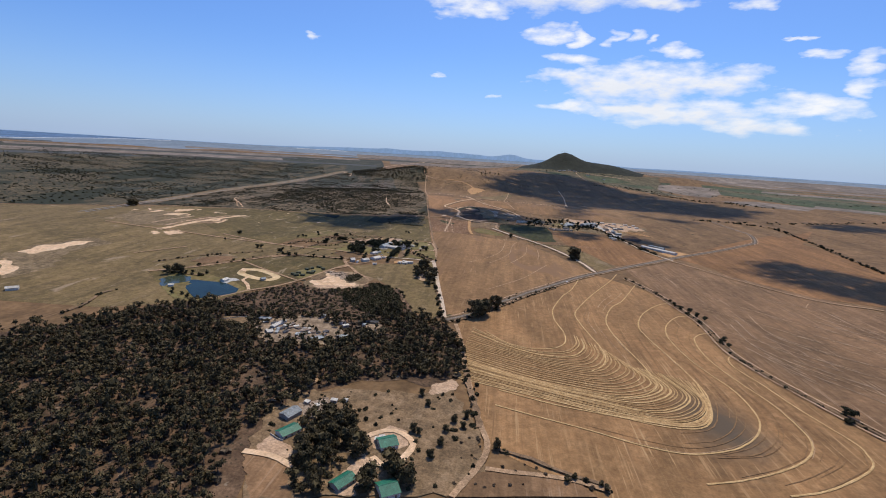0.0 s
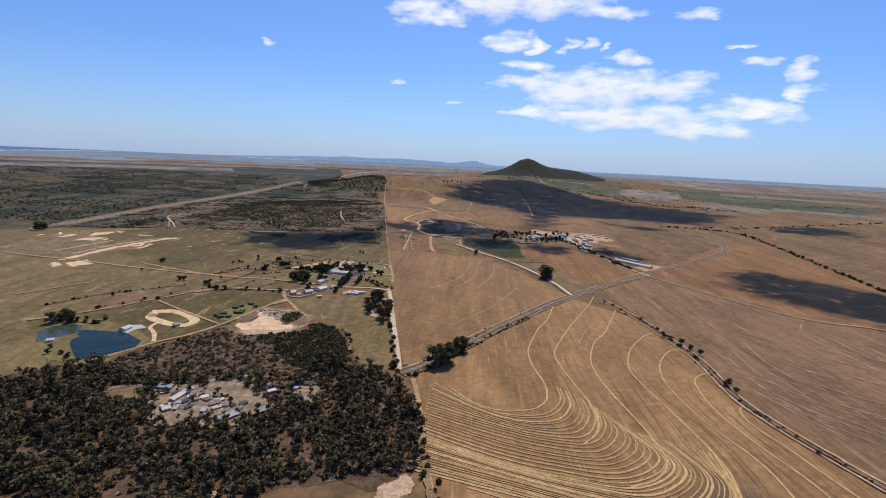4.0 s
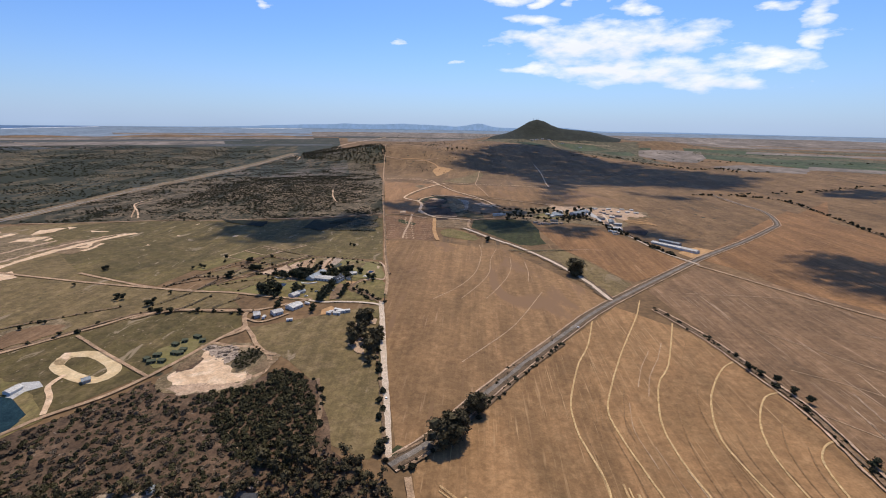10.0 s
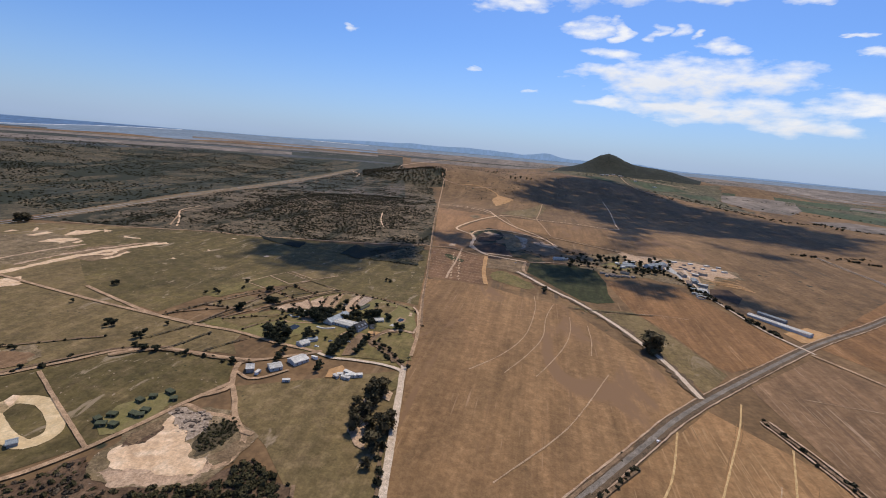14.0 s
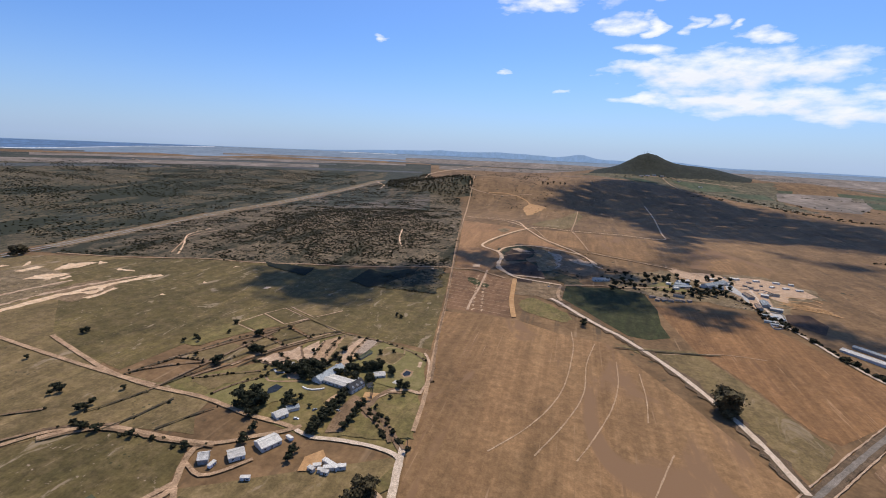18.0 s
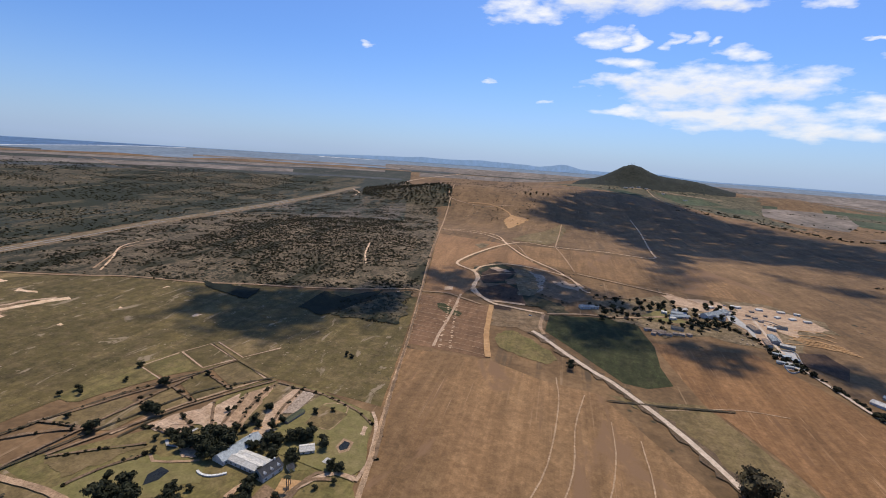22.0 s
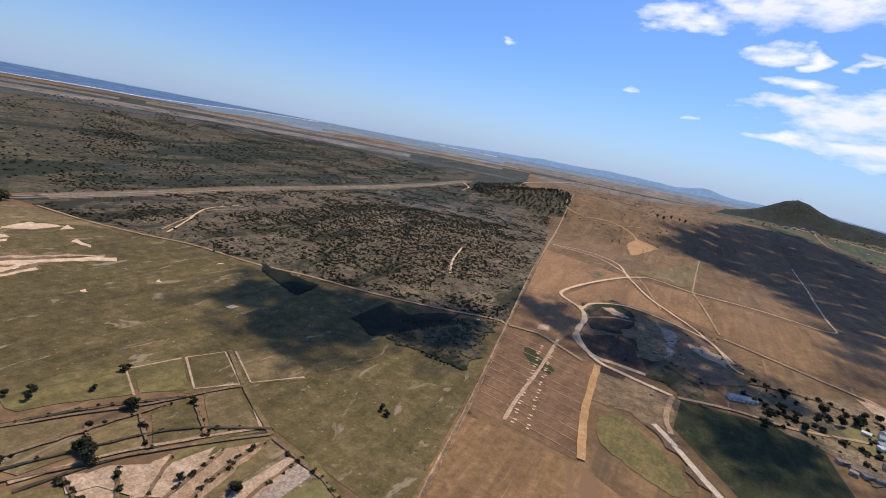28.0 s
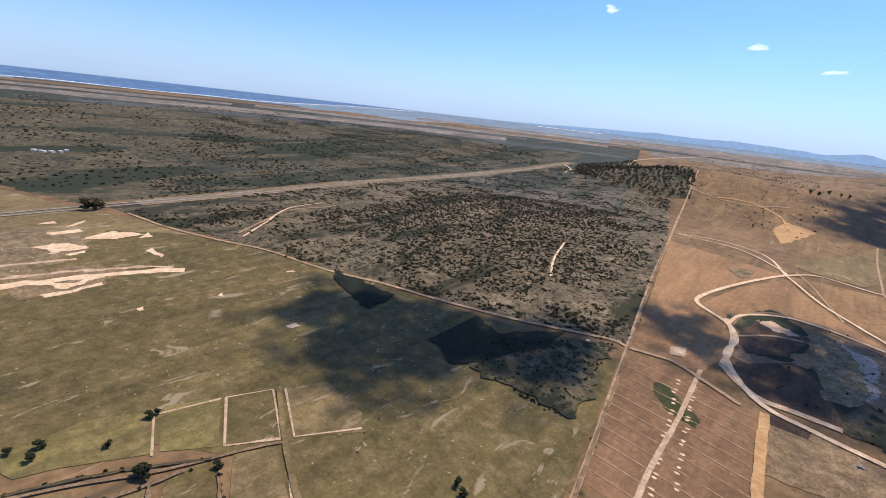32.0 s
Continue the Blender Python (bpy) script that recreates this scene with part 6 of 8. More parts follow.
def car(x, y, yaw, paint, label, l=4.4, w=1.75, name="car"):
    t = thing(name, x, y, yaw, label, "vehicle", "vehicles")
    lo = [(-l / 2, 0.35), (l / 2, 0.35), (l / 2, 0.8), (l * 0.25, 0.95), (-l * 0.45, 1.0), (-l / 2, 0.8)]
    v = [(a, s * w / 2, b) for s in (-1, 1) for a, b in lo]
    part("body", v, [(0, 1, 2, 3, 4, 5), (11, 10, 9, 8, 7, 6)] + [(k, 6 + k, 6 + (k + 1) % 6, (k + 1) % 6) for k in range(6)], paint, t)
    hi = [(-l * 0.42, 0.98), (l * 0.22, 0.94), (l * 0.08, 1.45), (-l * 0.33, 1.48)]
    v = [(a, s * w * 0.45, b) for s in (-1, 1) for a, b in hi]
    cab = part("cabin", v, [(0, 1, 2, 3), (7, 6, 5, 4)] + [(k, 4 + k, 4 + (k + 1) % 4, (k + 1) % 4) for k in range(4)], "glass", t, "dark glass cabin")
    part("car_roof", *box(-l * 0.33, -w * 0.44, 1.47, l * 0.08, w * 0.44, 1.53), paint, cab)
    for sx in (-0.31, 0.31):
        for sy in (-1, 1):
            part("wheel", *drum(l * sx, sy * (w / 2 - 0.1), 0.33, 0.33, 0.22), "tyre", t, "black rubber wheel")
    return t


# foliage built from small leaf boards round dark cores
def cube_ball(n=2):
    """A ball of quads."""
    v, f = [], []
    for ax in range(3):
        for s in (-1, 1):
            base = len(v)
            for i in range(n + 1):
                for j in range(n + 1):
                    p = [0, 0, 0]
                    p[ax], p[(ax + 1) % 3], p[(ax + 2) % 3] = s, -1 + 2 * i / n, -1 + 2 * j / n
                    v.append(np.array(p) / np.linalg.norm(p))
            for i in range(n):
                for j in range(n):
                    a = base + i * (n + 1) + j
                    q = (a, a + n + 1, a + n + 2, a + 1)
                    f.append(q if s > 0 else q[::-1])
    return np.array(v), np.array(f)


BALL_V, BALL_F = cube_ball(1)


def foliage(r, lobes, boards, size, core=0.78):
    """lobes: rows of centre and three radii. Returns vertices and quads."""
    vs, fs, n = [], [], 0
    for cx, cy, cz, rx, ry, rz in lobes:
        rad = np.array((rx, ry, rz))
        a, c = r.uniform(0, 6.28), r.uniform(0.4, 1.2)
        turn = np.array(((math.cos(a), -math.sin(a), 0), (math.sin(a), math.cos(a), 0), (0, 0, 1))) @ np.array(((1, 0, 0), (0, math.cos(c), -math.sin(c)), (0, math.sin(c), math.cos(c))))
        jig = 1 + 0.3 * (r.random((len(BALL_V), 1)) - 0.5)
        vs.append(np.array((cx, cy, cz)) + (BALL_V * jig) @ turn.T * rad * core)
        fs.append(BALL_F + n)
        n += len(BALL_V)
        d = r.normal(size=(boards, 3))
        d /= np.linalg.norm(d, axis=1, keepdims=True)
        d[:, 2] = np.abs(d[:, 2]) * 1.1 - 0.25
        c = np.array((cx, cy, cz)) + d * rad * r.uniform(0.72, 1.08, (boards, 1))
        a = r.normal(size=(boards, 3))
        a /= np.linalg.norm(a, axis=1, keepdims=True)
        b = np.cross(a, d + 0.5 * r.normal(size=(boards, 3)))
        b /= np.linalg.norm(b, axis=1, keepdims=True) + 1e-6
        s = size * r.uniform(0.6, 1.3, (boards, 1))
        quad = np.stack([c - a * s * 0.5 - b * s * 0.2, c + a * s * 0.1 - b * s * 0.55, c + a * s * 0.6 + b * s * 0.1, c - a * s * 0.1 + b * s * 0.5], 1)
        vs.append(quad.reshape(-1, 3))
        fs.append(np.arange(4 * boards).reshape(-1, 4) + n)
        n += 4 * boards
    return np.concatenate(vs), np.concatenate(fs)


def trunk_quads(h, r0, r1, lean=(0, 0), n=6, z0=-0.6):
    v = []
    for k, (z, r) in enumerate(((z0, r0 * 1.25), (h * 0.15, r0), (h * 0.6, (r0 + r1) / 2), (h, r1))):
        v += [(r * math.cos(2 * math.pi * i / n) + lean[0] * z / h, r * math.sin(2 * math.pi * i / n) + lean[1] * z / h, z) for i in range(n)]
    f = [(n * k + i, n * k + (i + 1) % n, n * k + n + (i + 1) % n, n * k + n + i) for k in range(3) for i in range(n)]
    return np.array(v), np.array(f)


def crown_lobes(r, h, w, n, base=0.4):
    """n lobes that make a crown of width w between base * h and h."""
    out = []
    for k in range(n):
        a, d = r.uniform(0, 6.28), w * 0.3 * math.sqrt(r.random())
        z = h * r.uniform(base + 0.12, 0.86)
        s = w * r.uniform(0.2, 0.31) * (1.15 - 0.4 * abs(z / h - 0.6))
        out.append((d * math.cos(a), d * math.sin(a), z, s, s * r.uniform(0.85, 1.15), min(s * r.uniform(0.6, 0.85), h - z + 0.1)))
    out.append((0, 0, h * 0.66, w * 0.28, w * 0.28, h * 0.26))
    return out


def stuff(name, kinds, spots, materials, label, category):
    """One object of many copies. kinds: lists of (vertices, quads, material index); spots: x, y, turn, size, height factor."""
    r = np.random.default_rng(len(spots))
    vs, fs, ms, n = [], [], [], 0
    spots = np.asarray(spots, float)
    z = land(spots[:, 0], spots[:, 1])
    for k, (x, y, turn, size, tall) in enumerate(spots):
        c, s = math.cos(turn) * size, math.sin(turn) * size
        for v, f, m in kinds[k % len(kinds)]:
            p = np.empty_like(v)
            p[:, 0], p[:, 1], p[:, 2] = x + v[:, 0] * c - v[:, 1] * s, y + v[:, 0] * s + v[:, 1] * c, z[k] + v[:, 2] * size * tall
            vs.append(p)
            fs.append(f + n)
            ms.append(np.full(len(f), m))
            n += len(v)
    me = bpy.data.meshes.new(name)
    me.from_pydata(np.concatenate(vs), [], np.concatenate(fs))
    for m in materials:
        me.materials.append(M[m])
    me.polygons.foreach_set("material_index", np.concatenate(ms).astype(np.int32))
    me.update()
    return tagged(new(name, me), label, category, kind="stuff")


def inside(x, y, poly):
    hit, (px, py) = False, poly[-1]
    for qx, qy in poly:
        if (qy > y) != (py > y) and x < (px - qx) * (y - qy) / (py - qy) + qx:
            hit = not hit
        px, py = qx, qy
    return hit


def fill(poly, gap, r, keep=None, size=(0.8, 1.25), holes=()):
    """Spots on a jittered raster inside a polygon; keep(x, y) gives the chance that a spot stays."""
    xs, ys = [p[0] for p in poly], [p[1] for p in poly]
    out, y = [], min(ys)
    while y < max(ys):
        x = min(xs)
        while x < max(xs):
            u, v = x + r.uniform(-0.5, 0.5) * gap, y + r.uniform(-0.5, 0.5) * gap
            if inside(u, v, poly) and not any(inside(u, v, q) for q in holes) and (keep is None or r.random() < keep(u, v)):
                out.append((u, v, r.uniform(0, 6.28), r.uniform(*size), r.uniform(0.8, 1.2)))
            x += gap
        y += gap
    return out


def along(pts, gap, r, spread=1.0, size=(0.7, 1.3), chance=1.0):
    """Spots along a smooth line."""
    out = []
    for p in bend(pts, gap):
        if r.random() < chance:
            out.append((p.x + r.gauss(0, spread), p.y + r.gauss(0, spread), r.uniform(0, 6.28), r.uniform(*size), r.uniform(0.8, 1.2)))
    return out


def blot(x, y, scale, seed):
    return noise.noise((x / scale, y / scale, seed))


nr = np.random.default_rng(11)


def gum_kind(h, w, lobes, boards, size, base=0.35, lean=0.0):
    v, f = trunk_quads(h * 0.8, 0.30, 0.10, (lean, lean * 0.5), 5)
    lv, lf = foliage(nr, crown_lobes(nr, h, w, lobes, base), boards, size, 0.66)
    return [(v, f, 1), (lv, lf, 0)]


def bush_kind(w, h, boards, size, lobes=1):
    out = []
    for k in range(lobes):
        a = nr.uniform(0, 6.28)
        d = w * 0.3 if lobes > 1 else 0
        s = w * nr.uniform(0.38, 0.52)
        out.append((d * math.cos(a), d * math.sin(a), h * 0.42, s, s * nr.uniform(0.8, 1.2), h * nr.uniform(0.45, 0.6)))
    lv, lf = foliage(nr, out, boards, size, 0.85)
    return [(lv, lf, 0)]


GUMS = [gum_kind(nr.uniform(8, 14), nr.uniform(7.5, 11), 3, 28, 0.95, 0.10, nr.uniform(-1, 1)) for _ in range(9)]
PINES = [gum_kind(nr.uniform(6.5, 9), nr.uniform(8, 11), 2, 9, 2.0, 0.0) for _ in range(4)]
BUSHES = [bush_kind(nr.uniform(3.0, 4.6), nr.uniform(1.8, 2.8), 7, 1.3, nr.integers(1, 3)) for _ in range(8)]
FAR_BUSHES = [bush_kind(nr.uniform(4.5, 8), nr.uniform(1.6, 2.8), 6, 2.2, nr.integers(1, 3)) for _ in range(6)]
NEAR_BUSHES = [bush_kind(nr.uniform(3.4, 5.2), nr.uniform(2.0, 3.2), 24, 0.75, nr.integers(1, 4)) for _ in range(8)]
CLUMPS = [bush_kind(nr.uniform(5.0, 8.0), nr.uniform(1.7, 2.6), 9, 1.5, 2) for _ in range(8)]
rs = random.Random(21)

# ---- clouds whose shadows lie on the land ----
def edge_gap(x, y, poly):
    """Distance to the outline, positive inside."""
    best = 1e9
    for (ax, ay), (bx, by) in zip(poly, poly[1:] + poly[:1]):
        dx, dy = bx - ax, by - ay
        t = min(1.0, max(0.0, ((x - ax) * dx + (y - ay) * dy) / (dx * dx + dy * dy)))
        best = min(best, math.hypot(x - ax - t * dx, y - ay - t * dy))
    return best if inside(x, y, poly) else -best


def cloud(poly, alt, gap, feather):
    """A flat heap of ragged puffs at height alt, straight between the sun and that stretch of ground."""
    vs, fs, rims, n = [], [], [], 0
    bv, bf = cube_ball(2)
    xs, ys = [p[0] for p in poly], [p[1] for p in poly]
    y = min(ys) - feather
    while y < max(ys) + feather:
        x = min(xs) - feather
        while x < max(xs) + feather:
            u, v = x + rs.uniform(-0.5, 0.5) * gap, y + rs.uniform(-0.5, 0.5) * gap
            rag = 1.2 * noise.noise((u / (gap * 9), v / (gap * 9), 31)) + 0.35 * noise.noise((u / (gap * 3), v / (gap * 3), 37))
            thick = 0.35 + edge_gap(u, v, poly) / (1.25 * feather) + 0.55 * rag
            if thick > 0.8 * rs.random() - 0.15:
                rims.append(np.full(len(bf), thick < rs.uniform(0.55, 1.0)))
                d = (alt - ground_at(u, v)) / sun_way.z
                r = gap * rs.uniform(0.55, 1.15)
                w = bv * (1 + 0.5 * (nr.random((len(bv), 1)) - 0.5)) * np.array((r * rs.uniform(0.9, 1.5), r, r * 0.5))
                vs.append(w + np.array((u + sun_way.x * d, v + sun_way.y * d, alt + rs.uniform(0, 1.5) * gap)))
                fs.append(bf + n)
                n += len(bv)
            x += gap
        y += gap
    ob = mesh_ob("cloud", np.concatenate(vs), np.concatenate(fs), M["cloud"], True)
    ob.data.materials.append(M["cloud_rim"])
    ob.data.polygons.foreach_set("material_index", np.concatenate(rims).astype(np.int32))
    return tagged(ob, "white fair-weather cumulus cloud high overhead", "cloud", "fair-weather clouds")


SHADES = [   # outline of the shaded ground, height of the cloud, spacing of its puffs, width of its ragged rim
    ([(-480, 990), (-495, 1090), (-436, 1135), (-353, 1180), (-240, 1232), (-195, 1150), (-200, 1072), (-250, 1085), (-290, 1025), (-335, 985), (-385, 980), (-410, 1012)], 900, 13, 34),
    ([(-154, 2148), (-70, 2400), (31, 2645), (130, 2950), (260, 3140), (430, 3120), (560, 2900), (700, 2500), (910, 2290), (1070, 2090), (825, 1775), (680, 1820), (550, 1830), (417, 1785), (346, 1754), (260, 1530), (266, 1440), (186, 1400), (165, 1500), (220, 1780), (118, 2084), (-20, 2120)], 1700, 27, 62),
    ([(428, 1653), (500, 1610), (636, 1605), (568, 1534), (468, 1560)], 1700, 18, 40),
    ([(455, 895), (525, 1003), (606, 1040), (650, 985), (702, 938), (746, 880), (748, 787), (640, 700), (599, 676), (571, 728), (538, 788), (486, 834)], 900, 13, 36),
    ([(124, 1150), (167, 1189), (230, 1181), (255, 1151), (227, 1103), (178, 1083), (151, 1109)], 950, 11, 26),
    ([(-200, 1262), (-212, 1320), (-165, 1345), (-130, 1300), (-95, 1410), (10, 1400), (60, 1330), (130, 1262), (60, 1225), (-20, 1235), (-90, 1222), (-150, 1235)], 950, 13, 40),
    ([(-5, 1190), (30, 1205), (75, 1215), (112, 1205), (118, 1140), (70, 1120), (40, 1090), (5, 1120)], 950, 11, 30),
    ([(300, 1150), (335, 1180), (385, 1140), (410, 1090), (370, 1080), (320, 1110)], 950, 11, 26),
    ([(1060, 1700), (1120, 1820), (1250, 1830), (1310, 1720), (1240, 1620), (1130, 1610)], 1200, 20, 50),
]
for shade in SHADES:
    cloud(*shade)

# ---- forest, scrub and thicket ----
FOREST = [(-700, 150), (-520, 260), (-444, 300), (-404, 340), (-377, 395), (-350, 415), (-300, 440), (-230, 420), (-190, 440), (-130, 455), (-100, 468), (-60, 450), (-30, 395), (-24, 340), (-28, 322), (-60, 312), (-105, 300), (-132, 272), (-150, 235), (-156, 190), (-130, 120), (-160, 40), (-600, 0)]
CLEARING = [(-250, 388), (-245, 404), (-219, 409), (-207, 431), (-191, 427), (-153, 394), (-144, 380), (-156, 365), (-152, 353), (-215, 348), (-238, 367)]
SMALL_CLEARING = [(-285, 382), (-289, 393), (-263, 403), (-248, 380), (-258, 371)]
PALE_CLEARING = [(-137, 396), (-139, 415), (-128, 428), (-113, 413), (-115, 394), (-127, 388)]
SCRUB = [(-321, 428), (-303, 475), (-264, 531), (-233, 510), (-210, 520), (-163, 463), (-121, 441), (-106, 447), (-155, 427), (-219, 419), (-284, 408)]
DENSE = [(-214, 518), (-176, 537), (-169, 562), (-143, 549), (-122, 513), (-109, 466), (-120, 440), (-162, 459)]
area("clearing", "yard_dirt", CLEARING, "bare trampled ground of the forest clearing", "clearing", sway=3.0)
area("clearing", "yard_dirt", PALE_CLEARING, "small pale bare clearing in the forest", "clearing", sway=3.0)
area("clearing", "dry_ground", SMALL_CLEARING, "fenced dry plot in the forest", "clearing", sway=1.0)
area("scrub_floor", "forest_floor", SCRUB, "brown dry floor of the open scrub", "scrubland", sway=3.0)

spots = fill(FOREST, 5.2, rs, lambda x, y: 0.80 if blot(x, y, 34, 2) + 0.6 * blot(x, y, 12, 6) > -0.22 else 0.26, (0.55, 1.15), (CLEARING, SMALL_CLEARING, PALE_CLEARING, SCRUB))
spots += fill(CLEARING, 8.0, rs, lambda x, y: 0.30 + 0.5 * blot(x, y, 25, 17), (0.4, 0.85)) + along(CLEARING + CLEARING[:1], 7, rs, 4, (0.5, 1.0), 0.8) + fill(PALE_CLEARING, 7.0, rs, lambda x, y: 0.4, (0.4, 0.7))
HAMLET_WOOD = [(-127, 214), (-122, 236), (-104, 249), (-87, 238), (-82, 208), (-84, 182), (-88, 158), (-106, 160), (-114, 195)]
spots += fill(HAMLET_WOOD, 5.5, rs, lambda x, y: 0.85, (0.6, 1.1), ([(-138, 218), (-128, 228), (-118, 212), (-126, 200)],))
stuff("gum_forest", GUMS, spots, ["leaf", "bark"], "dense dark gum tree forest with pale trunks", "forest")
under = fill(FOREST, 6.5, rs, lambda x, y: 0.75, (0.7, 1.5), (CLEARING, SMALL_CLEARING, PALE_CLEARING, SCRUB)) + fill(CLEARING, 6.0, rs, lambda x, y: 0.25, (0.3, 0.7)) + fill(PALE_CLEARING, 5.0, rs, lambda x, y: 0.4, (0.3, 0.8))
stuff("undergrowth", BUSHES, under, ["dry_leaf"], "brown undergrowth between the gum trees", "scrub")
spots = fill(SCRUB, 2.7, rs, lambda x, y: 0.8 + 0.5 * blot(x, y, 25, 5), (0.4, 1.3))
stuff("scrub", NEAR_BUSHES, spots[::3], ["wattle_leaf"], "open dark scrub below the sand pit", "scrub")
stuff("dry_scrub", NEAR_BUSHES, spots[1::3], ["dry_leaf"], "dry brown scrub below the sand pit", "scrub")
HEAP = [(-214, 564), (-217, 586), (-202, 596), (-194, 584), (-194, 565), (-202, 556)]
stuff("wattle_thicket", NEAR_BUSHES, fill(HEAP, 2.6, rs, None, (0.4, 0.8)) + fill(DENSE, 3.2, rs, None, (0.5, 1.4)), ["wattle_leaf"], "dense dark green thicket beside the pasture", "thicket")

BUSH = [(-863, 1016), (-886, 1072), (-918, 1218), (-932, 1503), (-907, 2020), (-888, 2531), (-592, 2171), (-399, 2079), (-295, 1665), (-205, 1218), (-298, 1188), (-375, 1163), (-531, 1111), (-684, 1057), (-795, 1021)]
HEART = [(-754, 1368), (-786, 1606), (-649, 1738), (-435, 1909), (-288, 1423), (-277, 1253), (-407, 1208), (-548, 1228)]


def veld(x, y):
    """Chance of a bush on the scrubland: a thick heart, open sandy ground towards the west."""
    heart = inside(x + 110 * blot(x, y, 90, 19), y + 190 * blot(x, y, 110, 20), HEART)
    return 0.22 + 0.62 * heart + 0.75 * noise.noise((x / 90, y / 55, 9)) + 0.6 * blot(x, y, 20, 4)


spots = fill(BUSH, 5.6, rs, lambda x, y: 1.3 * veld(x, y), (0.35, 1.0))
stuff("bushveld", BUSHES + CLUMPS, spots, ["bush_leaf"], "scattered dark bushes on sandy scrubland", "bushes")
CORNER = [(-298, 1134), (-235, 1195), (-216, 1208), (-197, 1078), (-204, 1071), (-247, 1074), (-287, 1077)]
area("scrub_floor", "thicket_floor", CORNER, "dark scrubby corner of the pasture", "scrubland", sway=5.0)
stuff("corner_scrub", BUSHES, fill(CORNER, 3.6, rs, lambda x, y: 0.8 + 0.7 * blot(x, y, 20, 14), (0.35, 1.0)), ["bush_leaf"], "dark scrub in the corner of the pasture", "bushes")
POND_SCRUB = [(-304, 1143), (-258, 1193), (-258, 1149), (-296, 1066), (-340, 1087), (-339, 1155)]
area("reed_bed", "reed_bed", POND_SCRUB, "dark wet reed bed in the pasture", "reeds", sway=2.0)
stuff("dark_scrub", BUSHES, fill(POND_SCRUB, 4.0, rs, lambda x, y: 0.4 + 1.2 * blot(x, y, 18, 8), (0.15, 0.5)), ["bush_leaf"], "low dark reed bed in the pasture", "bushes")
REEDS = [(-521, 1117), (-424, 1125), (-416, 1082), (-472, 1093)]
area("reed_bed", "reed_bed", REEDS, "dark wet reed bed beside the track", "reeds", sway=2.0)
stuff("dark_scrub", BUSHES, fill(REEDS, 4.0, rs, lambda x, y: 0.4 + 1.2 * blot(x, y, 18, 8), (0.15, 0.5)), ["bush_leaf"], "low dark reed bed beside the track", "bushes")

THICKET = [(-944, 1057), (-2235, 1708), (-2357, 2209), (-2052, 2594), (-1586, 2745), (-1158, 2831), (-971, 2423), (-988, 2072), (-998, 1567), (-963, 1249)]
spots = fill(THICKET, 9.5, rs, lambda x, y: 0.34 + 1.3 * noise.noise((x / 300, y / 90, 3)) + 0.5 * blot(x, y, 35, 27), (0.35, 1.0))
stuff("coastal_thicket", FAR_BUSHES, spots, ["bush_leaf"], "broad dark coastal thicket", "thicket")
WOOD = [(-892, 2601), (-845, 3098), (-414, 2343), (-366, 2125), (-439, 2084), (-580, 2142), (-761, 2281)]
stuff("pine_wood", PINES, fill(WOOD, 11.5, rs, lambda x, y: 0.62 + 0.5 * blot(x, y, 60, 23), (0.7, 1.2)), ["leaf", "bark"], "dark far plantation of trees beside the boundary", "wood")
SLOPE = [(-667, 3103), (-635, 4143), (-232, 3638), (-81, 2329), (-96, 2045), (-185, 1984), (-340, 2077), (-447, 2175)]
for k in range(7):
    cx, cy = SLOPE[0][0] + rs.uniform(20, 240), SLOPE[0][1] - rs.uniform(60, 420)
    if inside(cx, cy, SLOPE):
        area("bare_scar", "scar", [(cx + 26 * math.cos(w) * rs.uniform(0.5, 1.3), cy + 60 * math.sin(w) * rs.uniform(0.5, 1.3)) for w in [0.6 * q for q in range(10)]], "eroded sandy scar on the slope", "sand", sway=5.0)
stuff("slope_bushes", BUSHES, fill(SLOPE, 14.0, rs, lambda x, y: 0.2 + 0.9 * blot(x, y, 60, 15), (0.4, 1.3)), ["bush_leaf"], "scattered dark bushes on the dry slope", "bushes")
HILL = [(30, 3250), (150, 3600), (400, 3700), (700, 3650), (960, 3480), (900, 3320), (662, 3230), (442, 3200), (200, 3180)]
stuff("hill_bushes", FAR_BUSHES, fill(HILL, 30.0, rs, lambda x, y: 0.5, (0.5, 1.0)), ["leaf"], "dark bushes on the hill", "bushes")
PLAIN = [(-2900, 700), (-1150, 900), (-980, 1200), (-1000, 2600), (-1500, 2900), (-2600, 2200)]
stuff("coastal_thicket", FAR_BUSHES, fill(PLAIN, 24.0, rs, lambda x, y: 0.35 + 1.6 * noise.noise((x / 350, y / 110, 6)), (0.6, 1.5)), ["bush_leaf"], "far patches of dark thicket on the plain", "thicket")
stuff("far_tree_lines", FAR_BUSHES, along([(770, 1700), (1000, 1750), (1400, 1900), (1900, 2050)], 12, rs, 8, (0.8, 1.8), 0.8) + along([(500, 2750), (900, 2700), (1500, 2500), (2100, 2450)], 16, rs, 14, (0.8, 2.0), 0.7) + along([(900, 3000), (1400, 2900), (1900, 2850)], 18, rs, 10, (0.8, 1.6), 0.6) + along([(560, 2950), (711, 2800), (797, 2533), (928, 2334), (1009, 2343), (1088, 2351), (1166, 2228)], 7, rs, 11, (0.7, 2.0), 0.8) + along([(478, 2841), (628, 2796), (774, 2716), (842, 2489), (926, 2377)], 10, rs, 9, (0.6, 1.6), 0.6) + along([(200, 3180), (330, 3230), (520, 3240), (760, 3270)], 10, rs, 14, (0.7, 1.8), 0.6), ["bush_leaf"], "dark lines of trees between far fields", "trees")

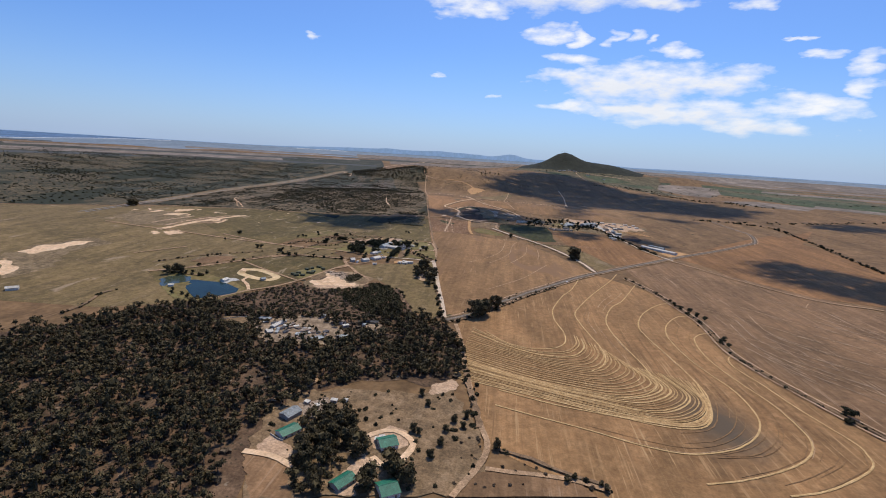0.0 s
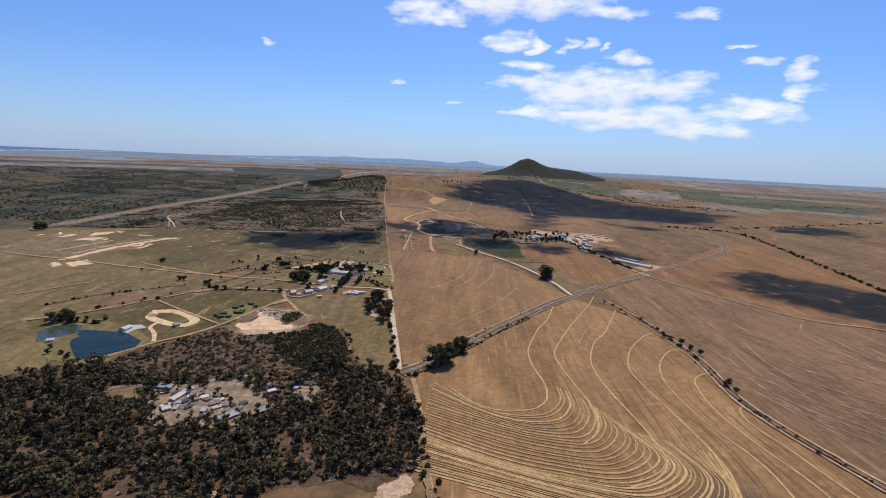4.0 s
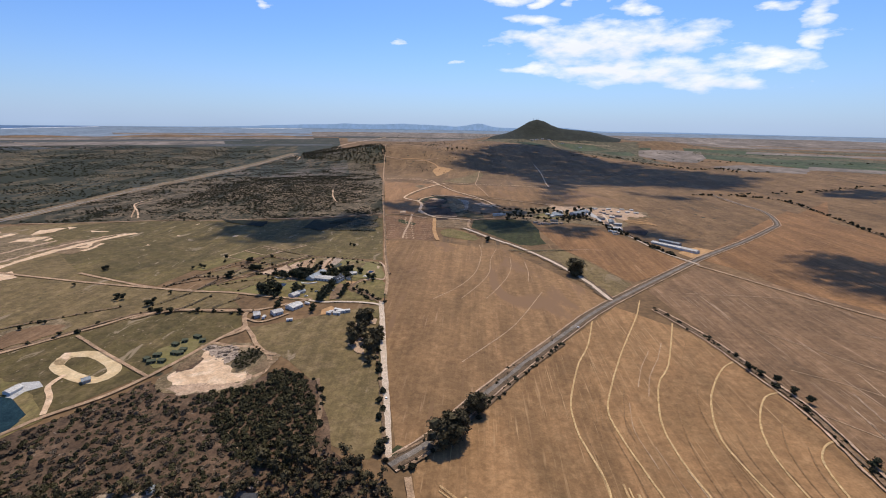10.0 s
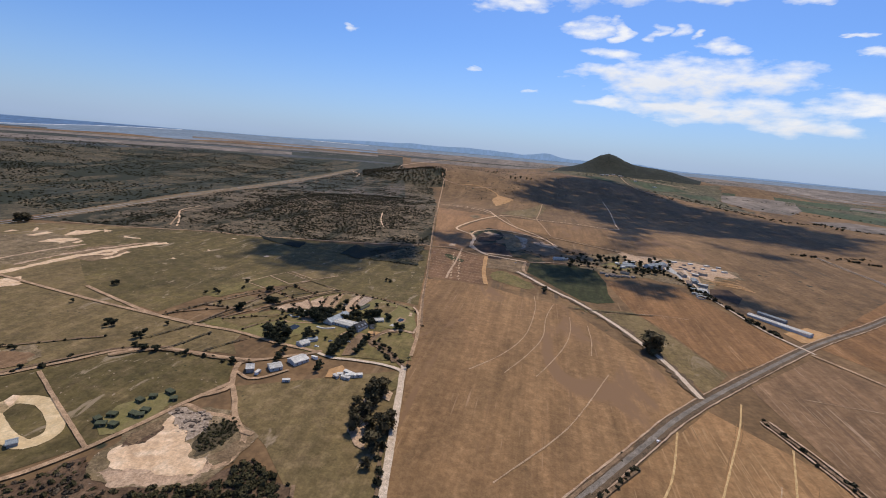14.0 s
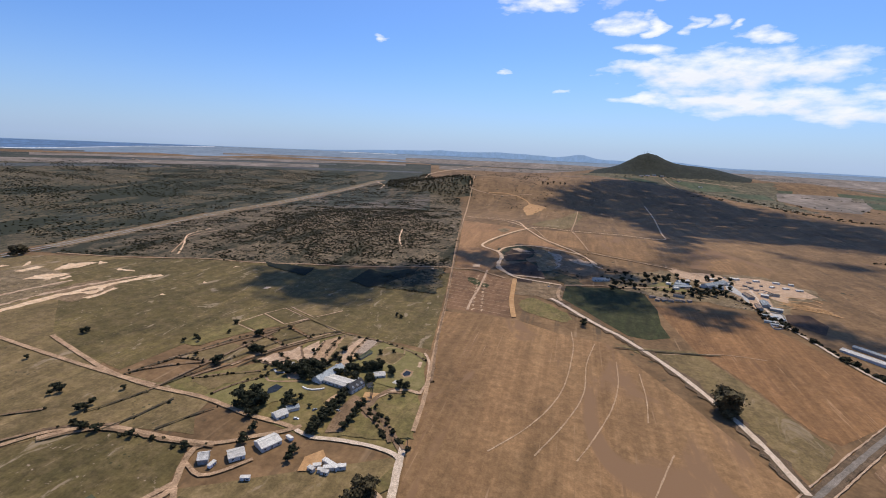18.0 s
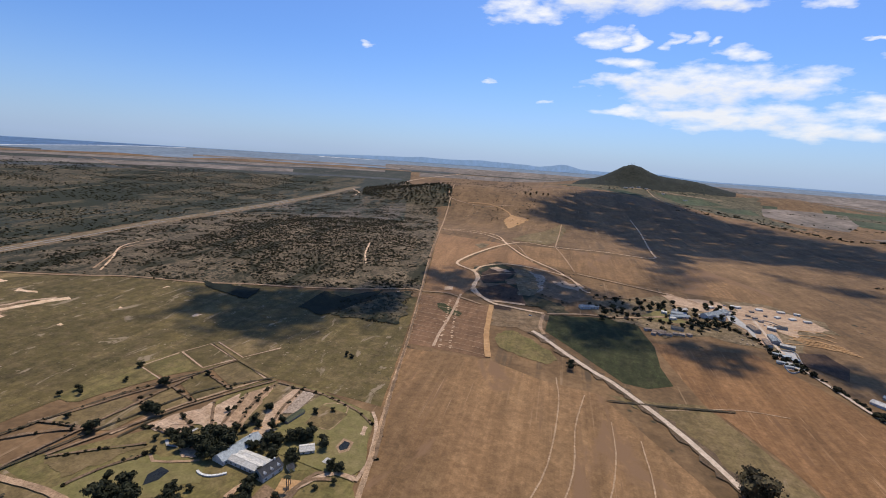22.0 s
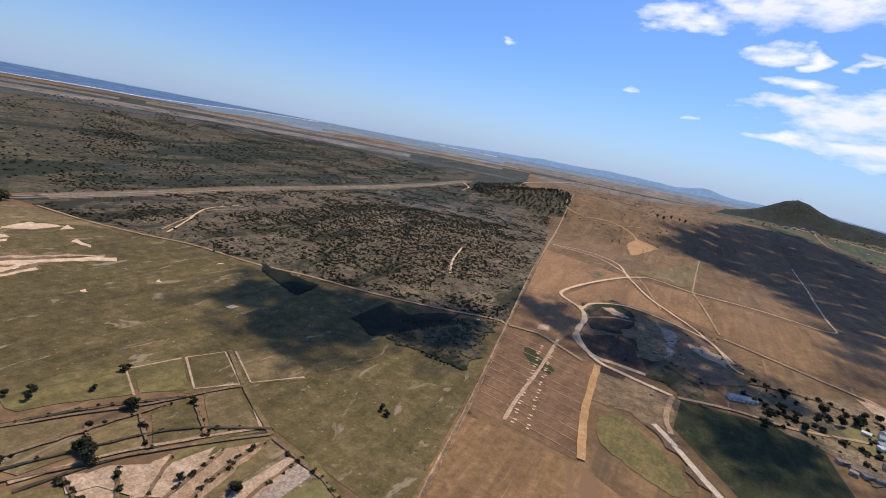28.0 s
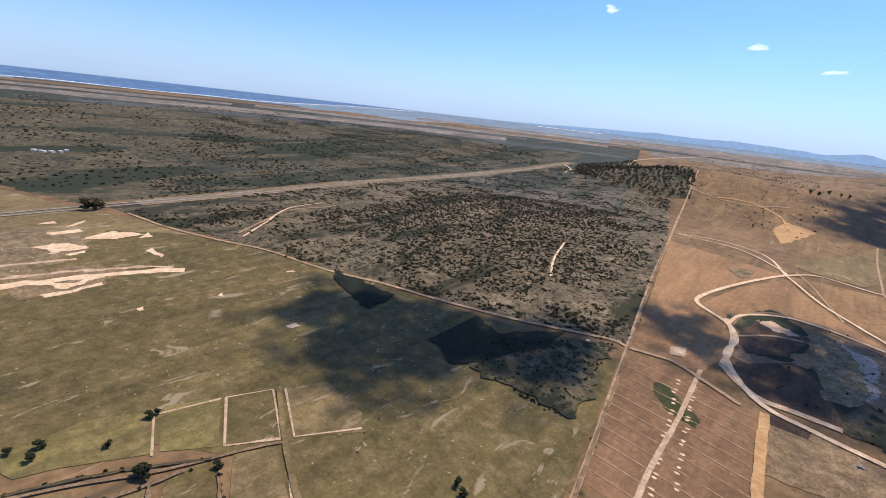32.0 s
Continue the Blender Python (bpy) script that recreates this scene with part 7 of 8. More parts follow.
HAMLET = [(-155, 232), (-147, 260), (-117, 277), (-100, 281), (-55, 284), (-31, 300), (-4, 240), (5, 205), (-19, 174), (-64, 164), (-91, 168), (-124, 181)]
YARDS = [[(-141, 221), (-136, 245), (-113, 264), (-99, 238), (-113, 221), (-127, 201)], [(-80, 215), (-67, 239), (-51, 232), (-49, 213), (-61, 201), (-76, 203)], [(-83, 165), (-82, 180), (-72, 179), (-68, 163)], [(-147, 187), (-132, 190), (-109, 179), (-100, 156), (-124, 151)]]
stuff("dry_scrub", NEAR_BUSHES, fill(HAMLET, 7.0, rs, lambda x, y: 0.3 + 0.9 * blot(x, y, 20, 3), (0.35, 1.0), YARDS), ["bush_leaf"], "low scrub on the dry ground round the cottages", "scrub")
EDGE = [(-20, 323), (-10, 296), (1, 228), (11, 221), (48, 207), (73, 200), (72, 194), (-16, 175), (-16, 244)]
stuff("dry_scrub", NEAR_BUSHES, fill(EDGE, 7.0, rs, lambda x, y: 0.35 + 0.9 * blot(x, y, 20, 7), (0.35, 0.9)), ["dry_leaf"], "dry brown scrub along the field's edge", "scrub")
RED = [(-214, 786), (-209, 792), (-188, 787), (-191, 781), (-207, 783)]
stuff("red_shrubs", BUSHES, fill(RED, 2.4, rs, None, (0.6, 0.9)), ["red_leaf"], "dark red flowering shrubs in the courtyard", "shrubs")
PASTURE = [(-776, 965), (-688, 1054), (-507, 1122), (-316, 1164), (-201, 1184), (-143, 884), (-245, 897), (-375, 850), (-398, 737), (-535, 777)]
stuff("grass_tufts", BUSHES, fill(PASTURE, 13.0, rs, lambda x, y: 0.04 + 0.7 * max(0, blot(x, y, 50, 13)), (0.12, 0.4)), ["dry_leaf"], "dry tufts scattered over the pasture", "grass")
SCRAP = [(-224, 378), (-217, 395), (-184, 394), (-167, 373), (-176, 358), (-195, 360), (-211, 366)]
CRATES = [[(*join(*(box(nr.uniform(-2, 2), nr.uniform(-2, 2), -0.2, nr.uniform(0.5, 3), nr.uniform(0.5, 3), nr.uniform(0.3, 1.4)) for _ in range(3))),)] for _ in range(6)]
CRATES = [[(np.array(v), np.array(q), 0)] for [(v, q)] in CRATES]
for ring, gap, what in ((SCRAP, 3.8, "scattered scrap and rubble between the shacks"), ([(-251, 588), (-244, 597), (-217, 588), (-212, 574), (-224, 566), (-237, 574)], 3.6, "heaps of scrap beside the sand pit"), ([(-138, 251), (-121, 262), (-108, 240), (-118, 232), (-129, 235)], 4.0, "scrap heaps in the workshop yard"), ([(-63, 1364), (-19, 1359), (-25, 1278), (-49, 1282)], 8.0, "heaps of dug soil and rubble"), ([(242, 1247), (265, 1238), (261, 1188), (242, 1187)], 8.0, "pale rubble beside the farm sheds")):
    stuff("rubble", CRATES, fill(ring, gap, rs, None, (0.4, 1.2)), ["rubble"], what, "rubble")

FARM_GROUND = [(48, 1283), (110, 1311), (175, 1306), (224, 1309), (258, 1251), (245, 1219), (195, 1195), (149, 1190), (125, 1198), (98, 1198), (54, 1214)]
stuff("farm_shrubs", BUSHES, fill(FARM_GROUND, 7.0, rs, lambda x, y: 0.12 + 0.8 * blot(x, y, 25, 11), (0.4, 1.5)), ["bush_leaf"], "dark shrubs and low trees round the homestead", "shrubs")
CHURNED = [(-100, 1291), (-60, 1417), (28, 1420), (62, 1330), (36, 1242), (-37, 1193), (-84, 1226)]
stuff("dry_scrub", BUSHES, fill(CHURNED, 8.0, rs, lambda x, y: 0.2 + 0.8 * blot(x, y, 30, 12), (0.3, 0.9)), ["bush_leaf"], "low scrub on churned grey ground", "scrub")


def tree_kind(name, h, w, lobes, boards, size, leaf, label, base=0.3):
    """One tree with its trunk, limbs and crown; the first of its kind stands at x, y."""
    t = new(name)
    tagged(t, label, "tree")
    v, f = trunk_quads(h * 0.62, 0.026 * h, 0.012 * h, (0.03 * h, 0.02 * h), 8, -0.04 * h)
    part("trunk", v, f, "bark", t)
    ls = crown_lobes(nr, h, w, lobes, base)
    for cx, cy, cz, *_ in ls[:3]:
        a, b = Vector((0.012 * h, 0.008 * h, h * 0.3)), Vector((cx, cy, cz))
        side = (b - a).cross(Vector((0, 0, 1)))
        side = side.normalized() * 0.008 * h if side.length > 1e-4 else Vector((0.008 * h, 0, 0))
        up = side.cross(b - a).normalized() * 0.008 * h
        v = [tuple(p + q) for p, k in ((a, 1.3), (b, 0.5)) for q in (side * k, up * k, -side * k, -up * k)]
        part("limb", v, [(0, 1, 5, 4), (1, 2, 6, 5), (2, 3, 7, 6), (3, 0, 4, 7)], "bark", t)
    v, f = foliage(nr, ls, boards, size)
    part("crown", v, f, leaf, t)
    return t


KINDS = {
    "gum": [tree_kind("gum_tree", 12, 10, 10, 42, 0.95, "leaf", "tall dark gum tree with an uneven crown", 0.06) for _ in range(3)],
    "garden": [tree_kind("shade_tree", 8, 8.5, 6, 50, 0.8, "leaf_green", "dark green leafy shade tree on dry grass", 0.2) for _ in range(4)],
    "round": [tree_kind("fig_tree", 12, 13.0, 34, 60, 0.7, "leaf", "very large round dark tree beside the gravel road", -0.02)],
}
SIZE = {"gum": 12.0, "garden": 8.0, "round": 12.0}
UNUSED = {k: list(v) for k, v in KINDS.items()}


def grove(kind, h, pts):
    """Trees of one kind at the places given."""
    for x, y in pts:
        x, y = x + rs.uniform(-1, 1), y + rs.uniform(-1, 1)
        s = h / SIZE[kind] * rs.uniform(0.85, 1.15)
        m = pose(x, y, ground_at(x, y), 0, 0, rs.uniform(0, 360)) @ Matrix.Scale(s, 4)
        if UNUSED[kind]:
            UNUSED[kind].pop().matrix_basis = m
        else:
            t = copy_thing(rs.choice(KINDS[kind]), Matrix.Identity(4))
            t.matrix_basis = m


# ---- buildings ----
house(177.4, 1266.0, -4, 20.3, 9.0, 3.4, 2.0, "white_wall", "tin_roof", "white farmhouse with a grey roof among trees", "house", name="house")
house(234.7, 1276.6, -32, 16.5, 10.0, 4.2, 2.4, "white_wall", "tin_roof", "tall white farmhouse half hidden by trees", "house", name="house", chimney=True)
house(134.5, 1182.0, 4, 16.9, 8.0, 3.0, 1.2, "grey_wall", "rust_roof", "brown-roofed shed at the field's edge", "shed", name="shed", windows=False)
house(162.4, 1204.4, -13, 15.2, 9.0, 3.2, 1.4, "grey_wall", "slate_roof", "dark-roofed shed at the field's edge", "shed", name="shed", windows=False)
house(314.4, 1272.1, 1, 15.5, 7.0, 3.2, 1.0, "grey_wall", "slate_roof", "dark open shed beside the pens", "shed", name="shed", windows=False)
house(-214.1, 791.8, 75, 32.7, 11.0, 3.6, 3.0, "white_wall", "tin_roof", "long white farmhouse with a grey-blue metal roof", "house", name="house", chimney=True)
house(-200.1, 779.8, -11, 30.3, 8.0, 3.4, 0.9, "white_wall", "white_roof", "low white wing with a pale metal roof", "house", name="house")
house(-198.1, 785.7, -9, 28.4, 7.0, 3.2, 0.8, "white_wall", "white_roof", "low white wing with a pale metal roof", "house", name="house")
house(-180.9, 777.5, 73, 16.3, 9.0, 4.2, 3.8, "white_wall", "slate_roof", "gabled farmhouse with a dark slate roof", "house", name="house", dormers=3, chimney=True)
house(-169.8, 807.5, 32, 9.9, 8.0, 3.0, 1.4, "white_wall", "white_roof", "small white garden house with a pale roof", "house", name="house")
house(-169.8, 785.8, 51, 3.7, 5.0, 2.8, 1.6, "white_wall", "slate_roof", "tiny white hut with a dark roof", "shed", name="shed", windows=False)
house(-201.1, 842.7, 78, 19.4, 5.0, 2.4, 0.8, "grey_wall", "camp_green", "long narrow shed with a dark green roof", "shed", name="shed", windows=False)
house(-234.2, 658.2, 31, 6.3, 9.0, 3.8, 2.4, "grey_wall", "white_roof", "white-roofed barn beside the farm lane", "shed", name="shed", windows=False)
house(-216.7, 668.3, 45, 10.4, 10.0, 3.2, 1.6, "white_wall", "white_roof", "white cottage with a pale roof beside the lane", "house", name="house")
house(-204.2, 686.2, 62, 14.8, 12.0, 3.2, 1.8, "white_wall", "white_roof", "white cottage with a wide pale roof", "house", name="house")
house(-216.7, 719.0, 61, 9.9, 9.0, 3.2, 1.6, "white_wall", "white_roof", "white cottage under a large tree", "house", name="house")
house(-213.0, 730.8, 46, 9.3, 6.0, 2.8, 1.0, "white_wall", "tin_roof", "low outbuilding with a metal roof", "house", name="house", windows=False)
house(-62.3, 213.5, 32, 11.3, 11.0, 3.2, 2.2, "white_wall", "green_roof", "cottage with a bright green metal roof", "house", name="house")
house(-77.1, 172.0, 60, 12.9, 8.0, 3.0, 1.6, "grey_wall", "green_roof", "long barn with a bright green metal roof", "shed", name="shed")
house(-51.1, 171.1, 33, 10.4, 12.0, 3.2, 2.2, "white_wall", "green_roof", "green-roofed house half hidden by trees", "house", name="house")
house(-136.2, 231.9, 67, 12.1, 9.0, 3.2, 1.6, "grey_wall", "tin_roof", "workshop with a grey metal roof", "house", name="house", windows=False)
house(-128.0, 211.3, 58, 13.2, 9.0, 3.0, 1.8, "white_wall", "green_roof", "green-roofed house inside a low yard wall", "house", name="house")
house(-245.7, 399.7, 2, 15.0, 6.0, 2.6, 0.8, "grey_wall", "tin_roof", "long tin-roofed shack in the clearing", "shed", name="shed", windows=False)
house(-224.4, 390.0, 80, 21.1, 5.0, 2.6, 0.8, "white_wall", "white_roof", "very long narrow shack with a pale tin roof", "shed", name="shed", windows=False)
house(-172.9, 363.4, 57, 14.7, 7.0, 2.8, 1.0, "grey_wall", "tin_roof", "long shack with a pale tin roof", "shed", name="shed")
house(-150.7, 377.2, 49, 9.6, 5.0, 2.6, 0.8, "grey_wall", "tin_roof", "tin-roofed shack at the clearing's edge", "shed", name="shed")
house(-223.7, 368.7, 43, 5.6, 9.0, 2.8, 1.0, "grey_wall", "white_roof", "square shack with a pale roof", "shed", name="shed", windows=False)
house(-361.2, 510.8, 85, 10.3, 7.0, 2.6, 1.4, "white_wall", "white_roof", "white clubhouse at the pond's edge", "house", name="house", windows=False)
house(-316.2, 528.3, 51, 5.6, 6.0, 2.8, 1.2, "grey_wall", "tin_roof", "small hut beside the sandy oval", "shed", name="shed", windows=False)
house(-406.6, 468.7, 32, 5.9, 5.0, 2.6, 1.0, "white_wall", "white_roof", "white shelter on the green pond bank", "shed", name="shed", windows=False)
house(-548.9, 396.2, 44, 11.5, 8.0, 3.0, 1.4, "white_wall", "white_roof", "white shed on the far pasture", "shed", name="shed", windows=False)
house(231.9, 1286.6, 44, 55.7, 12.0, 5.0, 2.6, "white_wall", "tin_roof", "large white homestead among dark trees", "house", name="house", chimney=True)
house(176.0, 1255.0, 17, 29.3, 8.0, 3.2, 1.4, "white_wall", "tin_roof", "low white homestead wing", "house", name="house")
house(182.8, 1283.3, 38, 25.0, 8.0, 3.4, 1.8, "white_wall", "white_roof", "white outbuilding beside the homestead", "house", name="house")
house(271.8, 1249.4, -82, 22.6, 9.0, 3.6, 1.6, "grey_wall", "rust_roof", "grey farm shed with a brown tin roof", "shed", name="shed", windows=False)
house(299.0, 1261.7, -27, 10.1, 9.0, 4.0, 1.2, "grey_wall", "white_roof", "farm shed with a white roof", "shed", name="shed", windows=False)
house(285.1, 1217.8, -98, 27.2, 10.0, 4.0, 1.6, "grey_wall", "tin_roof", "grey farm shed with a metal roof", "shed", name="shed", windows=False)
house(293.6, 1198.6, -19, 15.7, 8.0, 3.6, 1.0, "grey_wall", "white_roof", "open cattle shed with a white roof", "shed", name="shed", windows=False)
house(271.8, 1202.0, -96, 23.9, 7.0, 3.0, 1.0, "grey_wall", "rust_roof", "narrow shed with a rusty roof", "shed", name="shed", windows=False)
house(47.9, 1239.0, 23, 28.3, 9.0, 3.4, 1.8, "white_wall", "tin_roof", "blue-grey roofed house in cloud shade", "house", name="house")
house(348.4, 1043.3, -50, 83.2, 11.0, 3.6, 1.6, "white_wall", "white_roof", "very long white-roofed poultry shed", "shed", name="shed", windows=False)
house(352.9, 1074.7, -50, 39.0, 8.0, 3.2, 1.2, "grey_wall", "tin_roof", "second long shed with a grey roof", "shed", name="shed", windows=False)
for k, (x, y) in enumerate([(127, 1173), (137, 1176), (146, 1177), (156, 1183), (164, 1184), (174, 1187), (121, 1185)]):
    cabin(x, y, (k * 47) % 60 - 20, 7.0 * rs.uniform(0.8, 1.25), 5.0, 2.8, "grey_wall", "rust_roof", "low brown farm shed along the field's edge", "shed", "low brown farm sheds", "shed")
for k, (x, y) in enumerate([(157, 1264), (165, 1243), (246, 1313), (252, 1301), (212, 1274), (236, 1321)]):
    cabin(x, y, (k * 47) % 60 - 20, 9.0 * rs.uniform(0.8, 1.25), 6.0, 3.0, "white_wall", "white_roof", "small white outbuilding among the trees", "house", "small white outbuildings", "house")
for k, (x, y) in enumerate([(284, 1307), (291, 1301), (295, 1289), (297, 1331), (312, 1319)]):
    cabin(x, y, (k * 47) % 60 - 20, 6.0 * rs.uniform(0.8, 1.25), 4.0, 2.6, "grey_wall", "rust_roof", "low pen shelter in the pale yard", "shed", "pen shelters", "shed")
for k, (x, y) in enumerate([(270, 1167), (279, 1164), (285, 1156), (269, 1132), (264, 1142)]):
    cabin(x, y, (k * 47) % 60 - 20, 9.0 * rs.uniform(0.8, 1.25), 4.0, 2.6, "concrete", "tin_roof", "low trough shelter in the cattle yard", "shed", "trough shelters", "shed")
for k, (x, y) in enumerate([(-161, 672), (-159, 676), (-154, 673), (-151, 672)]):
    cabin(x, y, (k * 47) % 60 - 20, 6.0 * rs.uniform(0.8, 1.25), 2.6, 2.6, "white_wall", "white_roof", "small white container cabin on the yard", "cabin", "container cabins", "cabin")
for k, (x, y) in enumerate([(-151, 680), (-147, 678)]):
    cabin(x, y, (k * 47) % 60 - 20, 13.0 * rs.uniform(0.8, 1.25), 3.0, 2.9, "white_wall", "white_roof", "long white container cabin on the yard", "cabin", "container cabins", "cabin")
for k, (x, y) in enumerate([(-290, 564), (-283, 560), (-285, 571), (-275, 562), (-281, 591), (-267, 576), (-276, 598), (-268, 582), (-272, 576), (-269, 607), (-260, 600)]):
    cabin(x, y, (k * 47) % 60 - 20, 6.0 * rs.uniform(0.8, 1.25), 4.0, 2.6, "camp_green", "camp_green", "dark green hut of the small camp", "hut", "dark green huts", "hut")
for k, (x, y) in enumerate([(-201, 385), (-193, 379), (-190, 382), (-230, 392), (-216, 381), (-209, 384), (-192, 383), (-182, 379), (-190, 363), (-182, 362), (-177, 368), (-240, 373), (-254, 374), (-171, 386), (-195, 360), (-169, 416), (-163, 414), (-137, 425), (-130, 422), (-181, 417)]):
    cabin(x, y, (k * 47) % 60 - 20, 4.5 * rs.uniform(0.8, 1.25), 3.5, 2.3, "grey_wall", "rust_roof", "makeshift shack with a rusty tin roof", "shack", "makeshift shacks", "shack")
CAMP = [(-214, 388), (-218, 377), (-211, 392), (-215, 380), (-204, 388), (-193, 383), (-185, 379), (-177, 380), (-151, 377), (-189, 424), (-164, 414), (-172, 409), (-157, 406), (-139, 413), (-133, 432), (-208, 372), (-187, 375), (-194, 369), (-175, 371), (-229, 391), (-239, 391), (-216, 370), (-169, 376), (-170, 383), (-190, 386)]
for k, (x, y) in enumerate(CAMP):
    cabin(x, y, 35 + (k * 53) % 70, rs.uniform(3.5, 8.0), rs.uniform(2.6, 4.0), rs.uniform(2.1, 2.7), ("grey_wall", "white_wall", "wood")[k % 3], ("white_roof", "tin_roof", "rust_roof", "slate_roof")[k % 4], ("shack with a pale tin roof in the clearing", "shack with a grey tin roof in the clearing", "shack with a rusted roof in the clearing", "dark-roofed shack in the forest clearing")[k % 4], "shack", "shacks in the clearing", "shack")
for x, y, l in ((-143, 420, 9.0), (-131, 423, 9.0)):
    cabin(x, y, 8, l, 5.0, 2.6, "wood", "slate_roof", "low dark hut on the pale clearing", "shed", "dark huts", "shed")
for k, (x, y) in enumerate([(275, 1344), (281, 1343), (313, 1347), (345, 1350), (368, 1351), (329, 1321), (350, 1322), (369, 1320)]):
    cabin(x, y, (k * 47) % 60 - 20, 9.0 * rs.uniform(0.8, 1.25), 5.0, 2.6, "white_wall", "white_roof", "small white-roofed shelter on the dry slope", "shed", "white-roofed shelters", "shed")
for k, (x, y) in enumerate([(-132, 250), (-123, 247), (-120, 237), (-114, 257), (-106, 259), (-77, 206), (-67, 219), (-69, 216)]):
    cabin(x, y, (k * 47) % 60 - 20, 4.0 * rs.uniform(0.8, 1.25), 3.0, 2.4, "grey_wall", "white_roof", "small pale shed beside the houses", "house", "small pale sheds", "house")
for k, (x, y) in enumerate([(-1494, 1030), (-1479, 1042), (-1470, 1058), (-1469, 1074), (-1484, 1088)]):
    cabin(x, y, (k * 47) % 60 - 20, 14.0 * rs.uniform(0.8, 1.25), 8.0, 3.4, "white_wall", "white_roof", "white house of a far hamlet", "house", "white houses", "house")
for k, (x, y) in enumerate([(341, 3240), (372, 3252), (408, 3268), (445, 3258), (520, 3190), (610, 3110)]):
    cabin(x, y, (k * 47) % 60 - 20, 20.0 * rs.uniform(0.8, 1.25), 9.0, 4.0, "white_wall", "white_roof", "white building at the foot of the hill", "house", "white hill buildings", "house")
for k, (x, y) in enumerate([(-196, 651), (-225, 655), (-193, 696)]):
    cabin(x, y, k * 70 + 20, 6.0, 2.4, 2.6, "car_white", "white_roof", "white caravan parked on the grass", "caravan", "caravans", "caravan", wheels=True)

# ---- trees ----
grove("garden", 7, [(-200, 806), (-193, 806), (-185, 815), (-178, 816), (-175, 794), (-175, 798)])
grove("garden", 5, [(-160, 816), (-145, 792), (-140, 797), (-190, 795), (-182, 834), (-187, 853), (-176, 861)])
grove("garden", 4, [(-150, 754), (-141, 744), (-143, 735), (-133, 735), (-134, 726), (-125, 726), (-145, 775), (-137, 782), (-202, 738), (-216, 748)])
grove("garden", 8, [(-212, 733), (-221, 736), (-223, 731), (-223, 743)])
grove("garden", 7, [(127, 1283), (159, 1289), (188, 1244), (227, 1324), (229, 1309), (224, 1254), (230, 1244), (238, 1243), (251, 1268), (198, 1233), (206, 1225), (184, 1218), (249, 1322)])
grove("garden", 6, [(57, 1244), (67, 1239), (79, 1234), (90, 1279), (100, 1273), (101, 1226), (176, 1292), (183, 1285)])
grove("gum", 21, [(-26, 479), (-19, 478), (-14, 488), (-22, 492)])
grove("gum", 17, [(-5, 514), (0, 516)])
grove("gum", 17, [(-99, 611), (-115, 625), (-116, 661), (-118, 607), (-101, 592), (-96, 620), (-118, 646)])
grove("gum", 8, [(-97, 575)])
grove("round", 29, [(138, 863)])
grove("garden", 8, [(-184, 706), (-184, 712), (-184, 719), (-184, 725), (-185, 732), (-185, 739), (-185, 747), (-185, 756), (-185, 763), (-184, 771), (-181, 707), (-181, 714), (-181, 721), (-180, 729), (-180, 738), (-181, 748), (-181, 757)])
grove("garden", 7, [(-162, 720), (-162, 726), (-162, 733), (-162, 741), (-163, 748), (-163, 757)])
grove("garden", 11, [(-232, 778), (-225, 780), (-226, 788), (-241, 790), (-237, 796), (-224, 792), (-239, 782), (-246, 784), (-233, 787)])
grove("garden", 8, [(-258, 783), (-257, 788), (-251, 780)])
grove("garden", 9, [(-199, 805), (-193, 808), (-187, 813), (-181, 817), (-177, 819), (-174, 822)])
grove("garden", 8, [(-188, 792), (-173, 792), (-160, 814), (-170, 791)])
grove("garden", 7, [(-207, 795), (-204, 798), (-198, 797)])
grove("garden", 9, [(-311, 813), (-305, 812), (-299, 810)])
grove("garden", 10, [(-326, 777)])
grove("garden", 8, [(-332, 852), (-336, 851)])
grove("garden", 6, [(-314, 882)])
grove("garden", 5, [(-382, 815), (-380, 872), (-381, 877), (-369, 845), (-394, 808), (-225, 847), (-220, 822), (-226, 811), (-244, 806), (-204, 817), (-266, 771), (-276, 784), (-272, 793), (-278, 812), (-254, 834), (-208, 965), (-214, 969), (-265, 737), (-268, 737)])
grove("garden", 7, [(-415, 692), (-407, 691), (-367, 684), (-366, 675), (-341, 658), (-330, 659), (-301, 663), (-256, 663), (-330, 777), (-503, 789), (-504, 785), (-333, 852), (-313, 810), (-268, 739), (-243, 723), (-242, 727), (-246, 720), (-237, 717), (-238, 711)])
grove("garden", 13, [(-254, 722), (-250, 729), (-240, 730), (-249, 737)])
grove("garden", 7, [(-225, 697), (-222, 682), (-183, 681), (-181, 675), (-182, 685)])
grove("garden", 5, [(-505, 791), (-411, 686), (-364, 679), (-437, 621), (-239, 727), (-493, 724), (-241, 731), (-324, 773), (-358, 787), (-402, 599), (-448, 606)])
grove("gum", 12, [(-126, 635), (-119, 657), (-109, 614), (-123, 618)])
grove("gum", 13, [(-119, 659), (-119, 651), (-118, 643), (-117, 666), (-123, 664)])
grove("gum", 13, [(-440, 518), (-430, 519), (-446, 512), (-442, 526)])
grove("garden", 5, [(-419, 529), (-425, 523), (-404, 520)])
grove("garden", 5, [(-392, 453), (-372, 443), (-385, 442), (-362, 437)])
grove("gum", 17, [(-892, 981), (-896, 990), (-893, 972), (-914, 990)])
grove("garden", 10, [(202, 1226), (211, 1235), (195, 1214), (182, 1216), (203, 1283), (187, 1268), (237, 1302), (237, 1269), (113, 1248), (137, 1263), (151, 1277), (124, 1276), (176, 1307), (220, 1232)])
